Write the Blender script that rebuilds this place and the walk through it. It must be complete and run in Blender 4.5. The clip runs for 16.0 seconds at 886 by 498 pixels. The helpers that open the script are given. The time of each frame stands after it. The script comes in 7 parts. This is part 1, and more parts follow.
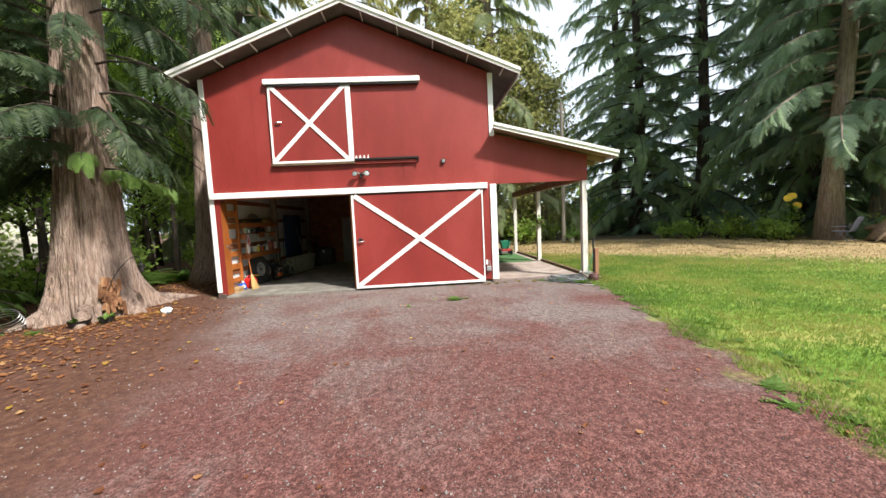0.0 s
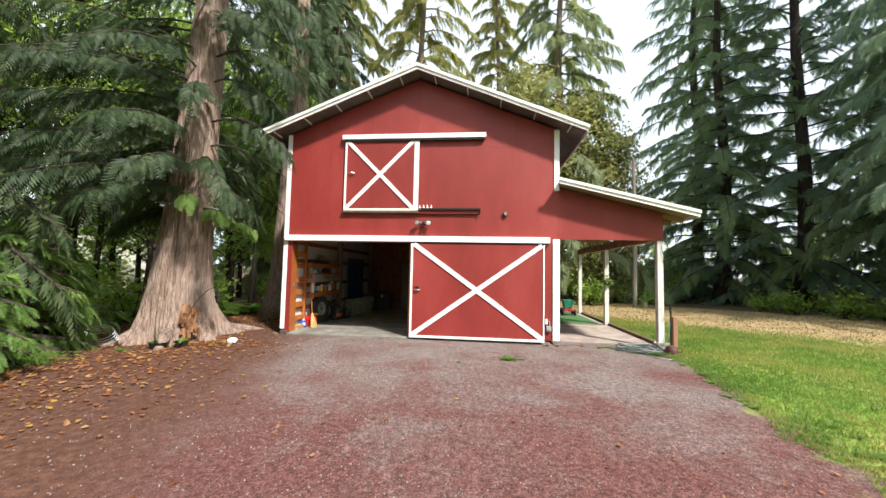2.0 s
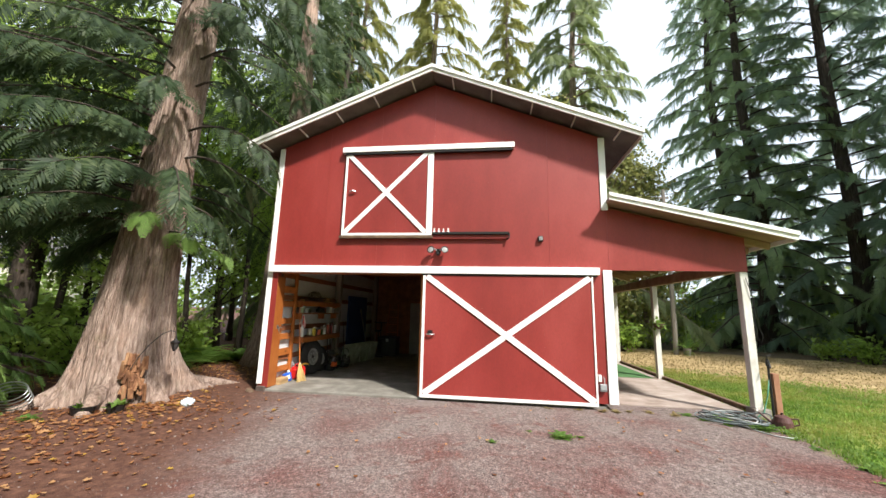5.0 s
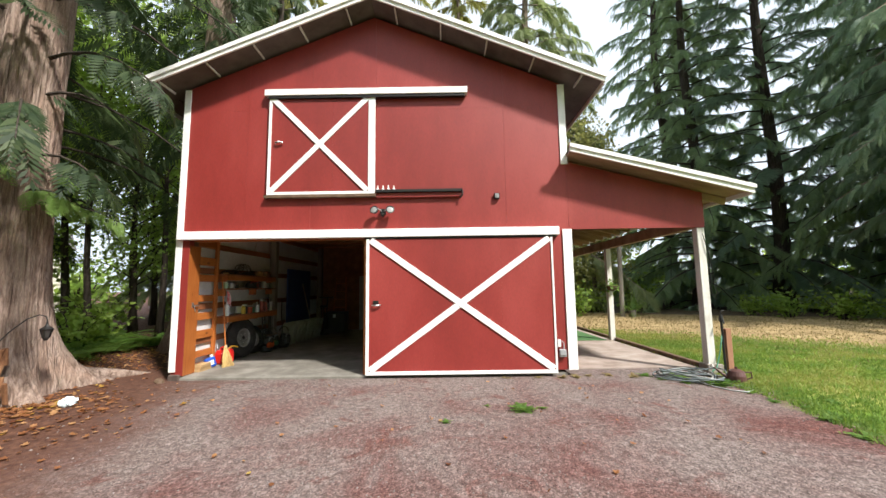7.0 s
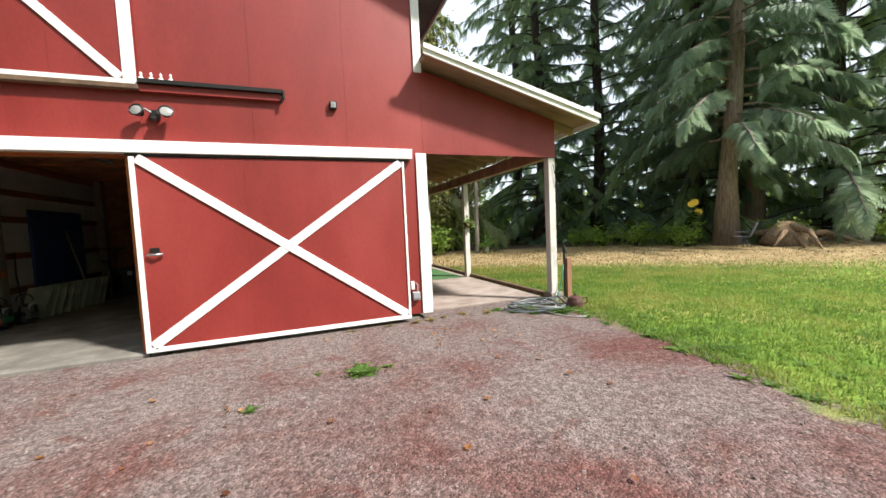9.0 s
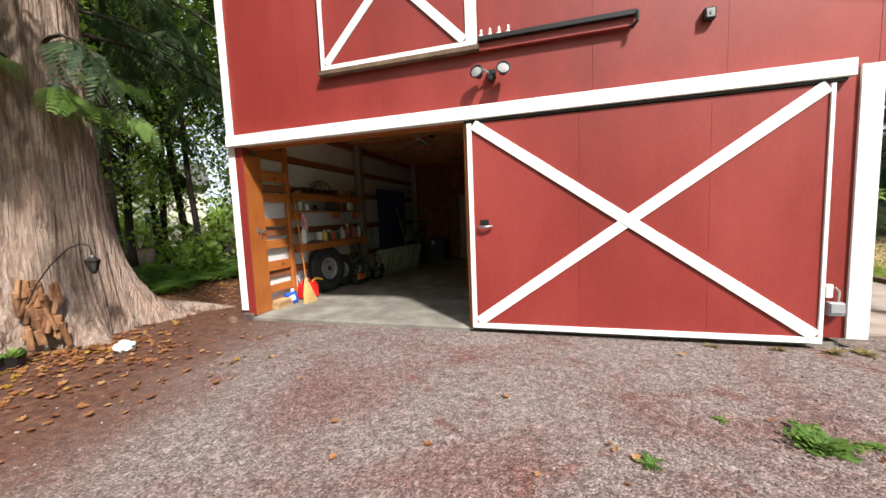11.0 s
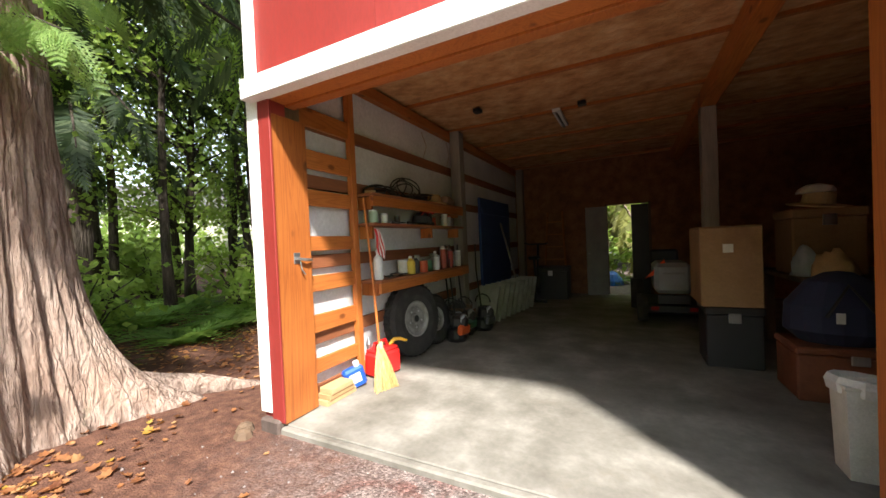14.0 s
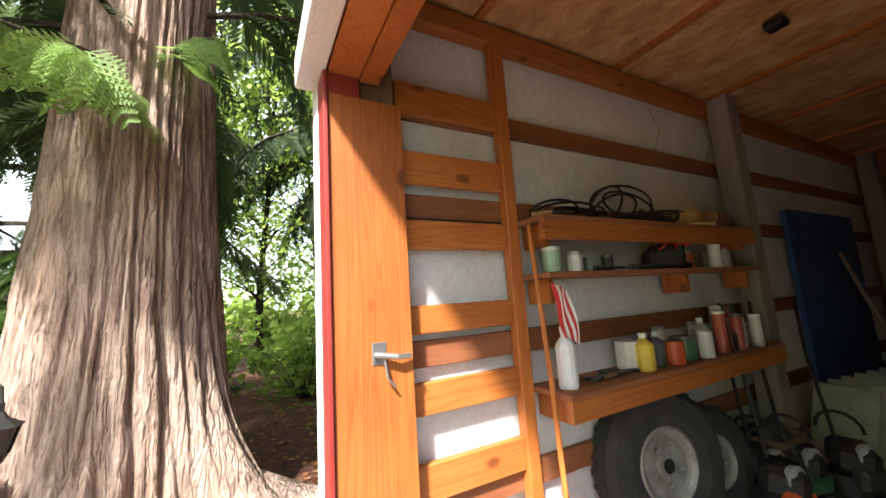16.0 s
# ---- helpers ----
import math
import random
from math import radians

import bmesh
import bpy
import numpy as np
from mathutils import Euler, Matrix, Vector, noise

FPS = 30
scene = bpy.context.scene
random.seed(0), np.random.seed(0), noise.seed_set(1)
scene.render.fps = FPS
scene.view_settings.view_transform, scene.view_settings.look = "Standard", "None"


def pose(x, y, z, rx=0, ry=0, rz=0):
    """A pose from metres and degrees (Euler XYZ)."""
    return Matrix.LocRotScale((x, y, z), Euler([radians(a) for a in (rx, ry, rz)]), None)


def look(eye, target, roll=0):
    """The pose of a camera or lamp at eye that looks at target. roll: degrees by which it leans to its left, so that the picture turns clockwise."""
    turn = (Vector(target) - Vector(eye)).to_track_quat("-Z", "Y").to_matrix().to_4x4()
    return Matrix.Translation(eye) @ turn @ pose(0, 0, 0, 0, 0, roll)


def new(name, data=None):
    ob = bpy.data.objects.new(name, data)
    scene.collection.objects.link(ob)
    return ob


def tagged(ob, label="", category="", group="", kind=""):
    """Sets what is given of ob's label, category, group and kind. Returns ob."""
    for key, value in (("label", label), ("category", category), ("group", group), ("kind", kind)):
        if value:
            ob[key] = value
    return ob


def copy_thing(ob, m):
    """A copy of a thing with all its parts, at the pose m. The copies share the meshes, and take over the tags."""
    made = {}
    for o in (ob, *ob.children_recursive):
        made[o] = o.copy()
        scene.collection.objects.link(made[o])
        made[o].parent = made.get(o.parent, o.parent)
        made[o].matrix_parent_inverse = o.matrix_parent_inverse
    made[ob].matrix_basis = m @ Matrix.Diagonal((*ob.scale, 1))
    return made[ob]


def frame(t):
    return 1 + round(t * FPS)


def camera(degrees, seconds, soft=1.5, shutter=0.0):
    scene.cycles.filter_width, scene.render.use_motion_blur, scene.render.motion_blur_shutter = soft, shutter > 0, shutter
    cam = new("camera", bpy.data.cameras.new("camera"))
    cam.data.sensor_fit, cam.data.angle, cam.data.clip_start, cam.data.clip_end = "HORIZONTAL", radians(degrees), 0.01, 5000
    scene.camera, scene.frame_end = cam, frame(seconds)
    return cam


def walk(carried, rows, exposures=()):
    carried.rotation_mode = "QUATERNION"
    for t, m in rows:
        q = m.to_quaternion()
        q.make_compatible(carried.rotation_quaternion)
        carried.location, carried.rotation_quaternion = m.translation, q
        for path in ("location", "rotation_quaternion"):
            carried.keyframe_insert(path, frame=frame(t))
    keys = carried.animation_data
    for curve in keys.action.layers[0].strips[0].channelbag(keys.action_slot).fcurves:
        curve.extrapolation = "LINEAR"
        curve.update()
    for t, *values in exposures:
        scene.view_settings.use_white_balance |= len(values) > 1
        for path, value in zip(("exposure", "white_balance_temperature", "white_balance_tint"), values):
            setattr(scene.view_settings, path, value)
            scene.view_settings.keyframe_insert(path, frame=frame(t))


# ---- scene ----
cam = camera(101.5, 16.0)
PATH = [
    (0, (0.18, -0.467, 1.753), (0.294, 1.523, 1.59), -2.7),
    (0.5, (0.238, -0.468, 1.827), (0.27, 1.527, 1.954), -1.4),
    (1, (0.239, -0.454, 1.875), (0.234, 1.526, 2.158), -0.4),
    (1.5, (0.241, -0.399, 1.845), (0.197, 1.586, 2.085), -0.6),
    (2, (0.257, -0.275, 1.765), (0.044, 1.709, 1.887), 1.2),
    (2.5, (0.183, 0.008, 1.773), (0.101, 2.002, 1.911), 0.2),
    (3, (0.066, 0.294, 1.799), (-0.094, 2.281, 1.956), -1.3),
    (3.5, (0.07, 0.673, 1.753), (-0.21, 2.63, 2.053), 2.1),
    (4, (0.049, 0.963, 1.737), (-0.216, 2.923, 2.032), 1.8),
    (4.2, (-0.007, 1.086, 1.746), (-0.258, 3.043, 2.074), 2.0),
    (6.3, (-0.257, 2.113, 1.618), (-0.514, 4.065, 1.97), -0.2),
    (6.5, (-0.241, 2.186, 1.601), (-0.42, 4.158, 1.883), -1.0),
    (7, (-0.142, 2.422, 1.591), (-0.151, 4.411, 1.799), -0.8),
    (7.5, (0.036, 2.628, 1.516), (0.39, 4.595, 1.58), 0.4),
    (8, (0.11, 2.907, 1.486), (0.799, 4.78, 1.361), -1.6),
    (8.5, (0.131, 3.235, 1.51), (0.956, 5.052, 1.381), -2.9),
    (9, (0.39, 3.558, 1.456), (1.083, 5.431, 1.335), -2.6),
    (9.5, (0.352, 3.817, 1.466), (0.69, 5.784, 1.332), -2.8),
    (10, (0.11, 4.105, 1.462), (0.161, 6.102, 1.352), -3.3),
    (10.2, (-0.062, 4.213, 1.459), (-0.185, 6.203, 1.309), -3.8),
    (12.3, (-1.534, 5.769, 1.372), (-2.277, 7.617, 1.184), -0.1),
    (12.5, (-1.665, 5.913, 1.372), (-2.356, 7.785, 1.234), -0.6),
    (13, (-1.968, 6.339, 1.406), (-2.482, 8.267, 1.273), -2.6),
    (13.5, (-2.225, 6.784, 1.42), (-2.963, 8.643, 1.406), -3.3),
    (14, (-2.511, 7.199, 1.388), (-3.423, 8.978, 1.354), -2.5),
    (14.5, (-2.777, 7.623, 1.401), (-3.99, 9.21, 1.307), -4.2),
    (15, (-2.986, 8.071, 1.443), (-4.396, 9.48, 1.283), -3.2),
    (15.5, (-3.266, 8.414, 1.459), (-4.81, 9.684, 1.462), -3.7),
    (16, (-3.396, 8.778, 1.514), (-5.146, 9.707, 1.793), -3.7),
]
EXPOSURES = [(0.0, 0.73), (4.0, 0.82), (6.5, 0.64), (7.0, 0.68), (10.0, 0.69), (12.5, 0.96), (13.2, 1.1), (14.0, 1.62), (14.5, 1.8), (16.0, 2.06)]
walk(cam, [(t, look(eye, target, roll)) for t, eye, target, roll in PATH], exposures=EXPOSURES)

# ---- world, sun, exposure ----
world = bpy.data.worlds.new("sky")
scene.world = world
world.use_nodes = True
wn = world.node_tree
wn.nodes.clear()
sky = wn.nodes.new("ShaderNodeTexSky")
sky.sky_type = "NISHITA"
sky.sun_disc = False
sky.sun_elevation, sky.sun_rotation = radians(48.5), radians(135)
sky.air_density, sky.dust_density, sky.ozone_density = 1.2, 4.0, 1.0
haze = wn.nodes.new("ShaderNodeMix")
haze.data_type = "RGBA"
haze.inputs[0].default_value = 0.75
haze.inputs[7].default_value = (9.0, 10.0, 11.4, 1)
wback = wn.nodes.new("ShaderNodeBackground")
wback.inputs[1].default_value = 0.092
wout = wn.nodes.new("ShaderNodeOutputWorld")
wn.links.new(sky.outputs[0], haze.inputs[6])
wn.links.new(haze.outputs[2], wback.inputs[0])
wn.links.new(wback.outputs[0], wout.inputs[0])
sun_data = bpy.data.lights.new("sun", "SUN")
sun_data.energy, sun_data.angle, sun_data.color = 5.0, radians(4.5), (1.0, 0.95, 0.88)
sun = new("sun", sun_data)
sun.matrix_world = look((1.0 * 40, -1.0 * 40, 1.6 * 40), (0, 0, 0))

# ---- materials ----
def socket_noise(nt, vec, scale, detail=4.0, rough=0.6, distort=0.0):
    n = nt.nodes.new("ShaderNodeTexNoise")
    n.inputs["Scale"].default_value, n.inputs["Detail"].default_value = scale, detail
    n.inputs["Roughness"].default_value, n.inputs["Distortion"].default_value = rough, distort
    nt.links.new(vec, n.inputs["Vector"])
    return n.outputs["Fac"]


def ramp(nt, fac, stops):
    r = nt.nodes.new("ShaderNodeValToRGB")
    while len(r.color_ramp.elements) < len(stops):
        r.color_ramp.elements.new(0.5)
    for e, (p, c) in zip(r.color_ramp.elements, stops):
        e.position, e.color = p, (*c, 1)
    nt.links.new(fac, r.inputs[0])
    return r.outputs[0]


def mixc(nt, fac, a, b, mode="MIX"):
    m = nt.nodes.new("ShaderNodeMix")
    m.data_type, m.blend_type = "RGBA", mode
    for val, s in ((fac, 0), (a, 6), (b, 7)):
        if isinstance(val, (int, float)):
            m.inputs[s].default_value = val
        elif isinstance(val, tuple):
            m.inputs[s].default_value = (*val, 1)
        else:
            nt.links.new(val, m.inputs[s])
    return m.outputs[2]


def maths(nt, op, a, b=0.0, c=None):
    m = nt.nodes.new("ShaderNodeMath")
    m.operation = op
    for i, val in enumerate((a, b, c)):
        if val is None:
            continue
        if isinstance(val, (int, float)):
            m.inputs[i].default_value = val
        else:
            nt.links.new(val, m.inputs[i])
    return m.outputs[0]


def step(nt, val, lo, hi):
    m = nt.nodes.new("ShaderNodeMapRange")
    m.interpolation_type = "SMOOTHSTEP"
    m.inputs[1].default_value, m.inputs[2].default_value = lo, hi
    nt.links.new(val, m.inputs[0])
    return m.outputs[0]


def start(name):
    m = bpy.data.materials.new(name)
    m.use_nodes = True
    nt = m.node_tree
    bsdf = nt.nodes["Principled BSDF"]
    pos = nt.nodes.new("ShaderNodeNewGeometry").outputs["Position"]
    return m, nt, bsdf, pos


def stretch(nt, vec, s):
    k = nt.nodes.new("ShaderNodeMapping")
    k.inputs["Scale"].default_value = s
    nt.links.new(vec, k.inputs["Vector"])
    return k.outputs[0]


def bumped(nt, bsdf, height, strength, dist=0.01):
    b = nt.nodes.new("ShaderNodeBump")
    b.inputs["Strength"].default_value, b.inputs["Distance"].default_value = strength, dist
    nt.links.new(height, b.inputs["Height"])
    nt.links.new(b.outputs[0], bsdf.inputs["Normal"])


def material(name, dark, mid, light, scale=3.0, fine=60.0, s=(1, 1, 1), rough=0.7, bump=0.3, metal=0.0, dist=0.005, vary=0.0, dirt=None, spec=0.5):
    """Two scales of tone, fine relief; s stretches the grain; vary tints whole pieces; dirt lays stains of its own shape over it."""
    m, nt, bsdf, pos = start(name)
    v = stretch(nt, pos, s)
    big = socket_noise(nt, v, scale, 5.0, 0.6)
    small = socket_noise(nt, v, fine, 4.0, 0.7)
    col = ramp(nt, big, [(0.3, dark), (0.5, mid), (0.72, light)])
    grain = ramp(nt, small, [(0.25, (0.72, 0.72, 0.72)), (0.75, (1.18, 1.18, 1.18))])
    col = mixc(nt, 0.6, col, grain, "MULTIPLY")
    if vary:
        info = nt.nodes.new("ShaderNodeObjectInfo").outputs["Random"]
        tone = ramp(nt, info, [(0.0, (1 - vary,) * 3), (1.0, (1 + vary,) * 3)])
        col = mixc(nt, 1.0, col, tone, "MULTIPLY")
    if dirt:
        spots = step(nt, socket_noise(nt, pos, 1.7, 8.0, 0.75, 0.4), 0.55, 0.75)
        col = mixc(nt, maths(nt, "MULTIPLY", spots, 0.55), col, dirt)
    nt.links.new(col, bsdf.inputs["Base Color"])
    r = nt.nodes.new("ShaderNodeMapRange")
    r.inputs[3].default_value, r.inputs[4].default_value = max(rough - 0.12, 0.03), min(rough + 0.12, 1)
    nt.links.new(small, r.inputs[0])
    nt.links.new(r.outputs[0], bsdf.inputs["Roughness"])
    bsdf.inputs["Metallic"].default_value = metal
    bsdf.inputs["Specular IOR Level"].default_value = spec
    if bump:
        bumped(nt, bsdf, small, bump, dist)
    return m


def grained(name, dark, mid, light, s):
    """Sawn softwood: growth lines along the board, knots, slight tone from board to board."""
    m, nt, bsdf, pos = start(name)
    v = stretch(nt, pos, s)
    warp = socket_noise(nt, v, 5.5, 3.0, 0.5, 0.8)
    lines = maths(nt, "FRACT", maths(nt, "MULTIPLY", warp, 16.0))
    fine = socket_noise(nt, v, 160, 3.0, 0.7)
    broad = socket_noise(nt, pos, 2.6, 3.0, 0.5)
    col = ramp(nt, lines, [(0.0, mid), (0.55, light), (0.92, dark)])
    col = mixc(nt, 0.62, col, ramp(nt, broad, [(0.3, mid), (0.7, light)]))
    col = mixc(nt, 0.45, col, ramp(nt, fine, [(0.25, (0.7, 0.68, 0.66)), (0.75, (1.2, 1.2, 1.2))]), "MULTIPLY")
    vk = nt.nodes.new("ShaderNodeTexVoronoi")
    vk.inputs["Scale"].default_value = 3.4
    nt.links.new(stretch(nt, pos, tuple(1 if a == 1 else 0.6 for a in s)), vk.inputs["Vector"])
    knot = maths(nt, "SUBTRACT", 1.0, step(nt, vk.outputs["Distance"], 0.05, 0.12))
    col = mixc(nt, maths(nt, "MULTIPLY", knot, 0.75), col, tuple(a * 0.45 for a in dark))
    info = nt.nodes.new("ShaderNodeObjectInfo").outputs["Random"]
    col = mixc(nt, 1.0, col, ramp(nt, info, [(0.0, (0.82, 0.8, 0.78)), (1.0, (1.14, 1.15, 1.16))]), "MULTIPLY")
    nt.links.new(col, bsdf.inputs["Base Color"])
    bsdf.inputs["Roughness"].default_value = 0.55
    bumped(nt, bsdf, maths(nt, "ADD", fine, maths(nt, "MULTIPLY", lines, -0.4)), 0.35, 0.002)
    return m


def plain(name, c, rough=0.5, metal=0.0):
    d, l = tuple(x * 0.85 for x in c), tuple(min(x * 1.12, 1) for x in c)
    return material(name, d, c, l, 5.0, 90.0, rough=rough, metal=metal, bump=0.12, dist=0.002)


def leafy(name, dark, mid, light, through_c, scale=0.6, thin=0.5, patchy=False):
    m, nt, bsdf, pos = start(name)
    isl = nt.nodes.new("ShaderNodeNewGeometry").outputs["Random Per Island"]
    info = nt.nodes.new("ShaderNodeObjectInfo").outputs["Random"]
    f = maths(nt, "ADD", maths(nt, "MULTIPLY", isl, 0.45), maths(nt, "MULTIPLY", socket_noise(nt, pos, scale, 4.0), 0.55))
    if patchy:
        spots = step(nt, socket_noise(nt, pos, scale, 5.0, 0.7, 0.5), 0.36, 0.66)
        f = maths(nt, "ADD", maths(nt, "MULTIPLY", isl, 0.3), maths(nt, "MULTIPLY_ADD", spots, 0.55, 0.1))
    f = maths(nt, "ADD", f, maths(nt, "MULTIPLY", maths(nt, "SUBTRACT", info, 0.5), 0.22))
    col = ramp(nt, f, [(0.25, dark), (0.5, mid), (0.78, light)])
    nt.links.new(col, bsdf.inputs["Base Color"])
    bsdf.inputs["Roughness"].default_value = 0.55
    bsdf.inputs["Specular IOR Level"].default_value = 0.3
    tr = nt.nodes.new("ShaderNodeBsdfTranslucent")
    nt.links.new(mixc(nt, 0.7, col, through_c), tr.inputs[0])
    mx = nt.nodes.new("ShaderNodeMixShader")
    mx.inputs[0].default_value = thin
    nt.links.new(bsdf.outputs[0], mx.inputs[1])
    nt.links.new(tr.outputs[0], mx.inputs[2])
    nt.links.new(mx.outputs[0], nt.nodes["Material Output"].inputs[0])
    return m


# broad patches put dappled light and sun glare into the paint's colour
RED = material("red_paint", (0.19, 0.019, 0.0155), (0.245, 0.027, 0.0225), (0.305, 0.044, 0.038), 0.8, 45, s=(1, 1, 0.35), rough=0.5, bump=0.25, dist=0.003, vary=0.015)
WHITE = material("white_paint", (0.74, 0.73, 0.71), (0.8, 0.8, 0.785), (0.84, 0.84, 0.83), 2.5, 70, rough=0.55, bump=0.2, dist=0.002, dirt=(0.66, 0.63, 0.58))
POSTWHITE = material("worn_white_paint", (0.5, 0.47, 0.43), (0.64, 0.62, 0.58), (0.72, 0.71, 0.68), 3.5, 60, s=(3, 3, 0.5), rough=0.7, bump=0.35, dirt=(0.35, 0.3, 0.25))
WOOD = grained("amber_fir", (0.2, 0.045, 0.008), (0.35, 0.098, 0.017), (0.46, 0.155, 0.033), (1, 1, 0.05))
RAILWOOD = grained("amber_fir_boards", (0.22, 0.05, 0.009), (0.37, 0.108, 0.02), (0.49, 0.17, 0.038), (1, 0.05, 1))
DARKWOOD = material("weathered_wood", (0.07, 0.045, 0.028), (0.12, 0.075, 0.045), (0.18, 0.12, 0.075), 5, 70, s=(1, 1, 0.15), rough=0.8, bump=0.5, vary=0.1)
GREYWOOD = material("grey_weathered_wood", (0.16, 0.14, 0.12), (0.24, 0.21, 0.18), (0.33, 0.3, 0.26), 4, 70, s=(1, 1, 0.12), rough=0.85, bump=0.5)
# same board, darkened: the dimness indoors is put into its colour
WALLBOARD = material("shaded_strand_board", (0.16, 0.062, 0.023), (0.245, 0.1, 0.037), (0.34, 0.15, 0.066), 6, 30, rough=0.75, bump=0.4, dist=0.004)
# same board, brightened: light bounced off the floor is put into its colour
CEILBOARD = material("bounce_lit_strand_board", (0.36, 0.16, 0.055), (0.58, 0.3, 0.125), (0.72, 0.46, 0.25), 5, 14, s=(0.9, 1.3, 1), rough=0.75, bump=0.8, dist=0.02)
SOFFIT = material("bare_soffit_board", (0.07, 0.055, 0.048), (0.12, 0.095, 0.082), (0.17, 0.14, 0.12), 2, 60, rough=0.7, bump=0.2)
LINER = material("white_liner_board", (0.55, 0.55, 0.56), (0.66, 0.66, 0.67), (0.74, 0.74, 0.75), 1.5, 30, rough=0.45, bump=0.2, dirt=(0.5, 0.46, 0.4))
CONCRETE = material("concrete", (0.11, 0.1, 0.083), (0.178, 0.166, 0.143), (0.285, 0.268, 0.238), 2.2, 22, rough=0.75, bump=0.25, dist=0.004, dirt=(0.16, 0.135, 0.105))
ROOFING = material("dark_roofing", (0.05, 0.045, 0.045), (0.075, 0.07, 0.07), (0.11, 0.1, 0.1), 3, 50, rough=0.85, bump=0.6)
BLACK = plain("black_metal", (0.025, 0.024, 0.024), 0.45, 0.4)
RUBBER = material("tyre_rubber", (0.018, 0.018, 0.018), (0.028, 0.027, 0.026), (0.045, 0.042, 0.04), 8, 60, rough=0.85, bump=0.4)
STEEL = plain("galvanised_steel", (0.5, 0.51, 0.52), 0.35, 0.9)
GREYPLASTIC = plain("grey_plastic", (0.3, 0.31, 0.32), 0.5)
LAMPGLASS = plain("frosted_lens", (0.3, 0.3, 0.29), 0.15)
GIRT = material("dark_fir_girt", (0.14, 0.045, 0.018), (0.22, 0.075, 0.03), (0.3, 0.12, 0.05), 6, 90, s=(1, 0.12, 1), rough=0.65, bump=0.3, dist=0.002, vary=0.15)
DECK = material("brown_deck_wood", (0.2, 0.12, 0.075), (0.3, 0.19, 0.12), (0.4, 0.28, 0.19), 4, 60, s=(0.2, 1, 1), rough=0.75, bump=0.3, vary=0.12)

# ---- geometry helpers ----
def org(o):
    v = Vector((0, 0, 0))
    while o is not None:
        v = v + o.location
        o = o.parent
    return v


def thing(name, at, label="", category="", group="", kind=""):
    ob = new(name)
    ob.location = at
    ob.empty_display_size = 0.1
    return tagged(ob, label, category, group, kind)


def part(name, bm, mat, parent=None, label="", smooth=False):
    """Links a bmesh, given in world metres, as one mesh object under a thing or a part."""
    o = org(parent) if parent else Vector((0, 0, 0))
    bmesh.ops.translate(bm, verts=bm.verts, vec=-o)
    me = bpy.data.meshes.new(name)
    bm.to_mesh(me)
    bm.free()
    me.materials.append(mat)
    if smooth:
        me.polygons.foreach_set("use_smooth", [True] * len(me.polygons))
    ob = new(name, me)
    if parent:
        ob.parent = parent
    if label:
        ob["label"] = label
    return ob


def soup(name, verts, faces, mat, parent=None, label="", smooth=False):
    o = org(parent) if parent else Vector((0, 0, 0))
    me = bpy.data.meshes.new(name)
    v = np.asarray(verts, dtype=float) - np.array(o)
    me.from_pydata(v.tolist(), [], faces if isinstance(faces, list) else faces.tolist())
    me.materials.append(mat)
    if smooth:
        me.polygons.foreach_set("use_smooth", [True] * len(me.polygons))
    ob = new(name, me)
    if parent:
        ob.parent = parent
    if label:
        ob["label"] = label
    return ob


def add_box(bm, lo, hi, bevel=0.0, m=None):
    r = bmesh.ops.create_cube(bm, size=1.0)
    vs = r["verts"]
    c = [(a + b) / 2 for a, b in zip(lo, hi)]
    d = [max(b - a, 1e-4) for a, b in zip(lo, hi)]
    bmesh.ops.scale(bm, verts=vs, vec=d)
    bmesh.ops.translate(bm, verts=vs, vec=c)
    if bevel:
        es = list({e for v in vs for e in v.link_edges})
        r = bmesh.ops.bevel(bm, geom=es, offset=bevel, segments=1, affect="EDGES")
        vs = list({v for f in r["faces"] for v in f.verts} | {v for v in vs if v.is_valid})
    if m is not None:
        bmesh.ops.transform(bm, matrix=m, verts=vs)
    return vs


def box(lo, hi, bevel=0.004, m=None):
    bm = bmesh.new()
    add_box(bm, lo, hi, bevel, m)
    return bm


def strip(a, b, width, y0, y1, bevel=0.003):
    """A board in the xz plane from a to b, between the depths y0 and y1."""
    a, b = Vector((a[0], 0, a[1])), Vector((b[0], 0, b[1]))
    d = b - a
    ang = math.atan2(d.z, d.x)
    m = Matrix.Translation((a + b) / 2) @ Matrix.Rotation(-ang, 4, "Y")
    return box((-d.length / 2, y0, -width / 2), (d.length / 2, y1, width / 2), bevel, m)


def beam(a, b, w, h, bevel=0.004, up=(0, 0, 1)):
    """A beam of width w and height h along the line a-b."""
    a, b = Vector(a), Vector(b)
    z = (b - a).normalized()
    x = z.cross(Vector(up))
    x = Vector((1, 0, 0)) if x.length < 1e-4 else x.normalized()
    y = x.cross(z)
    m = Matrix((x, y, z)).transposed().to_4x4()
    m.translation = (a + b) / 2
    n = (b - a).length
    return box((-w / 2, -h / 2, -n / 2), (w / 2, h / 2, n / 2), bevel, m)


def prism(outline, y0, y1):
    """A wall from an outline in x and z, between two depths."""
    bm = bmesh.new()
    f = [bm.verts.new((x, y0, z)) for x, z in outline]
    g = [bm.verts.new((x, y1, z)) for x, z in outline]
    bm.faces.new(f)
    bm.faces.new(g[::-1])
    n = len(f)
    for i in range(n):
        bm.faces.new((f[i], g[i], g[(i + 1) % n], f[(i + 1) % n]))
    bmesh.ops.recalc_face_normals(bm, faces=bm.faces)
    return bm


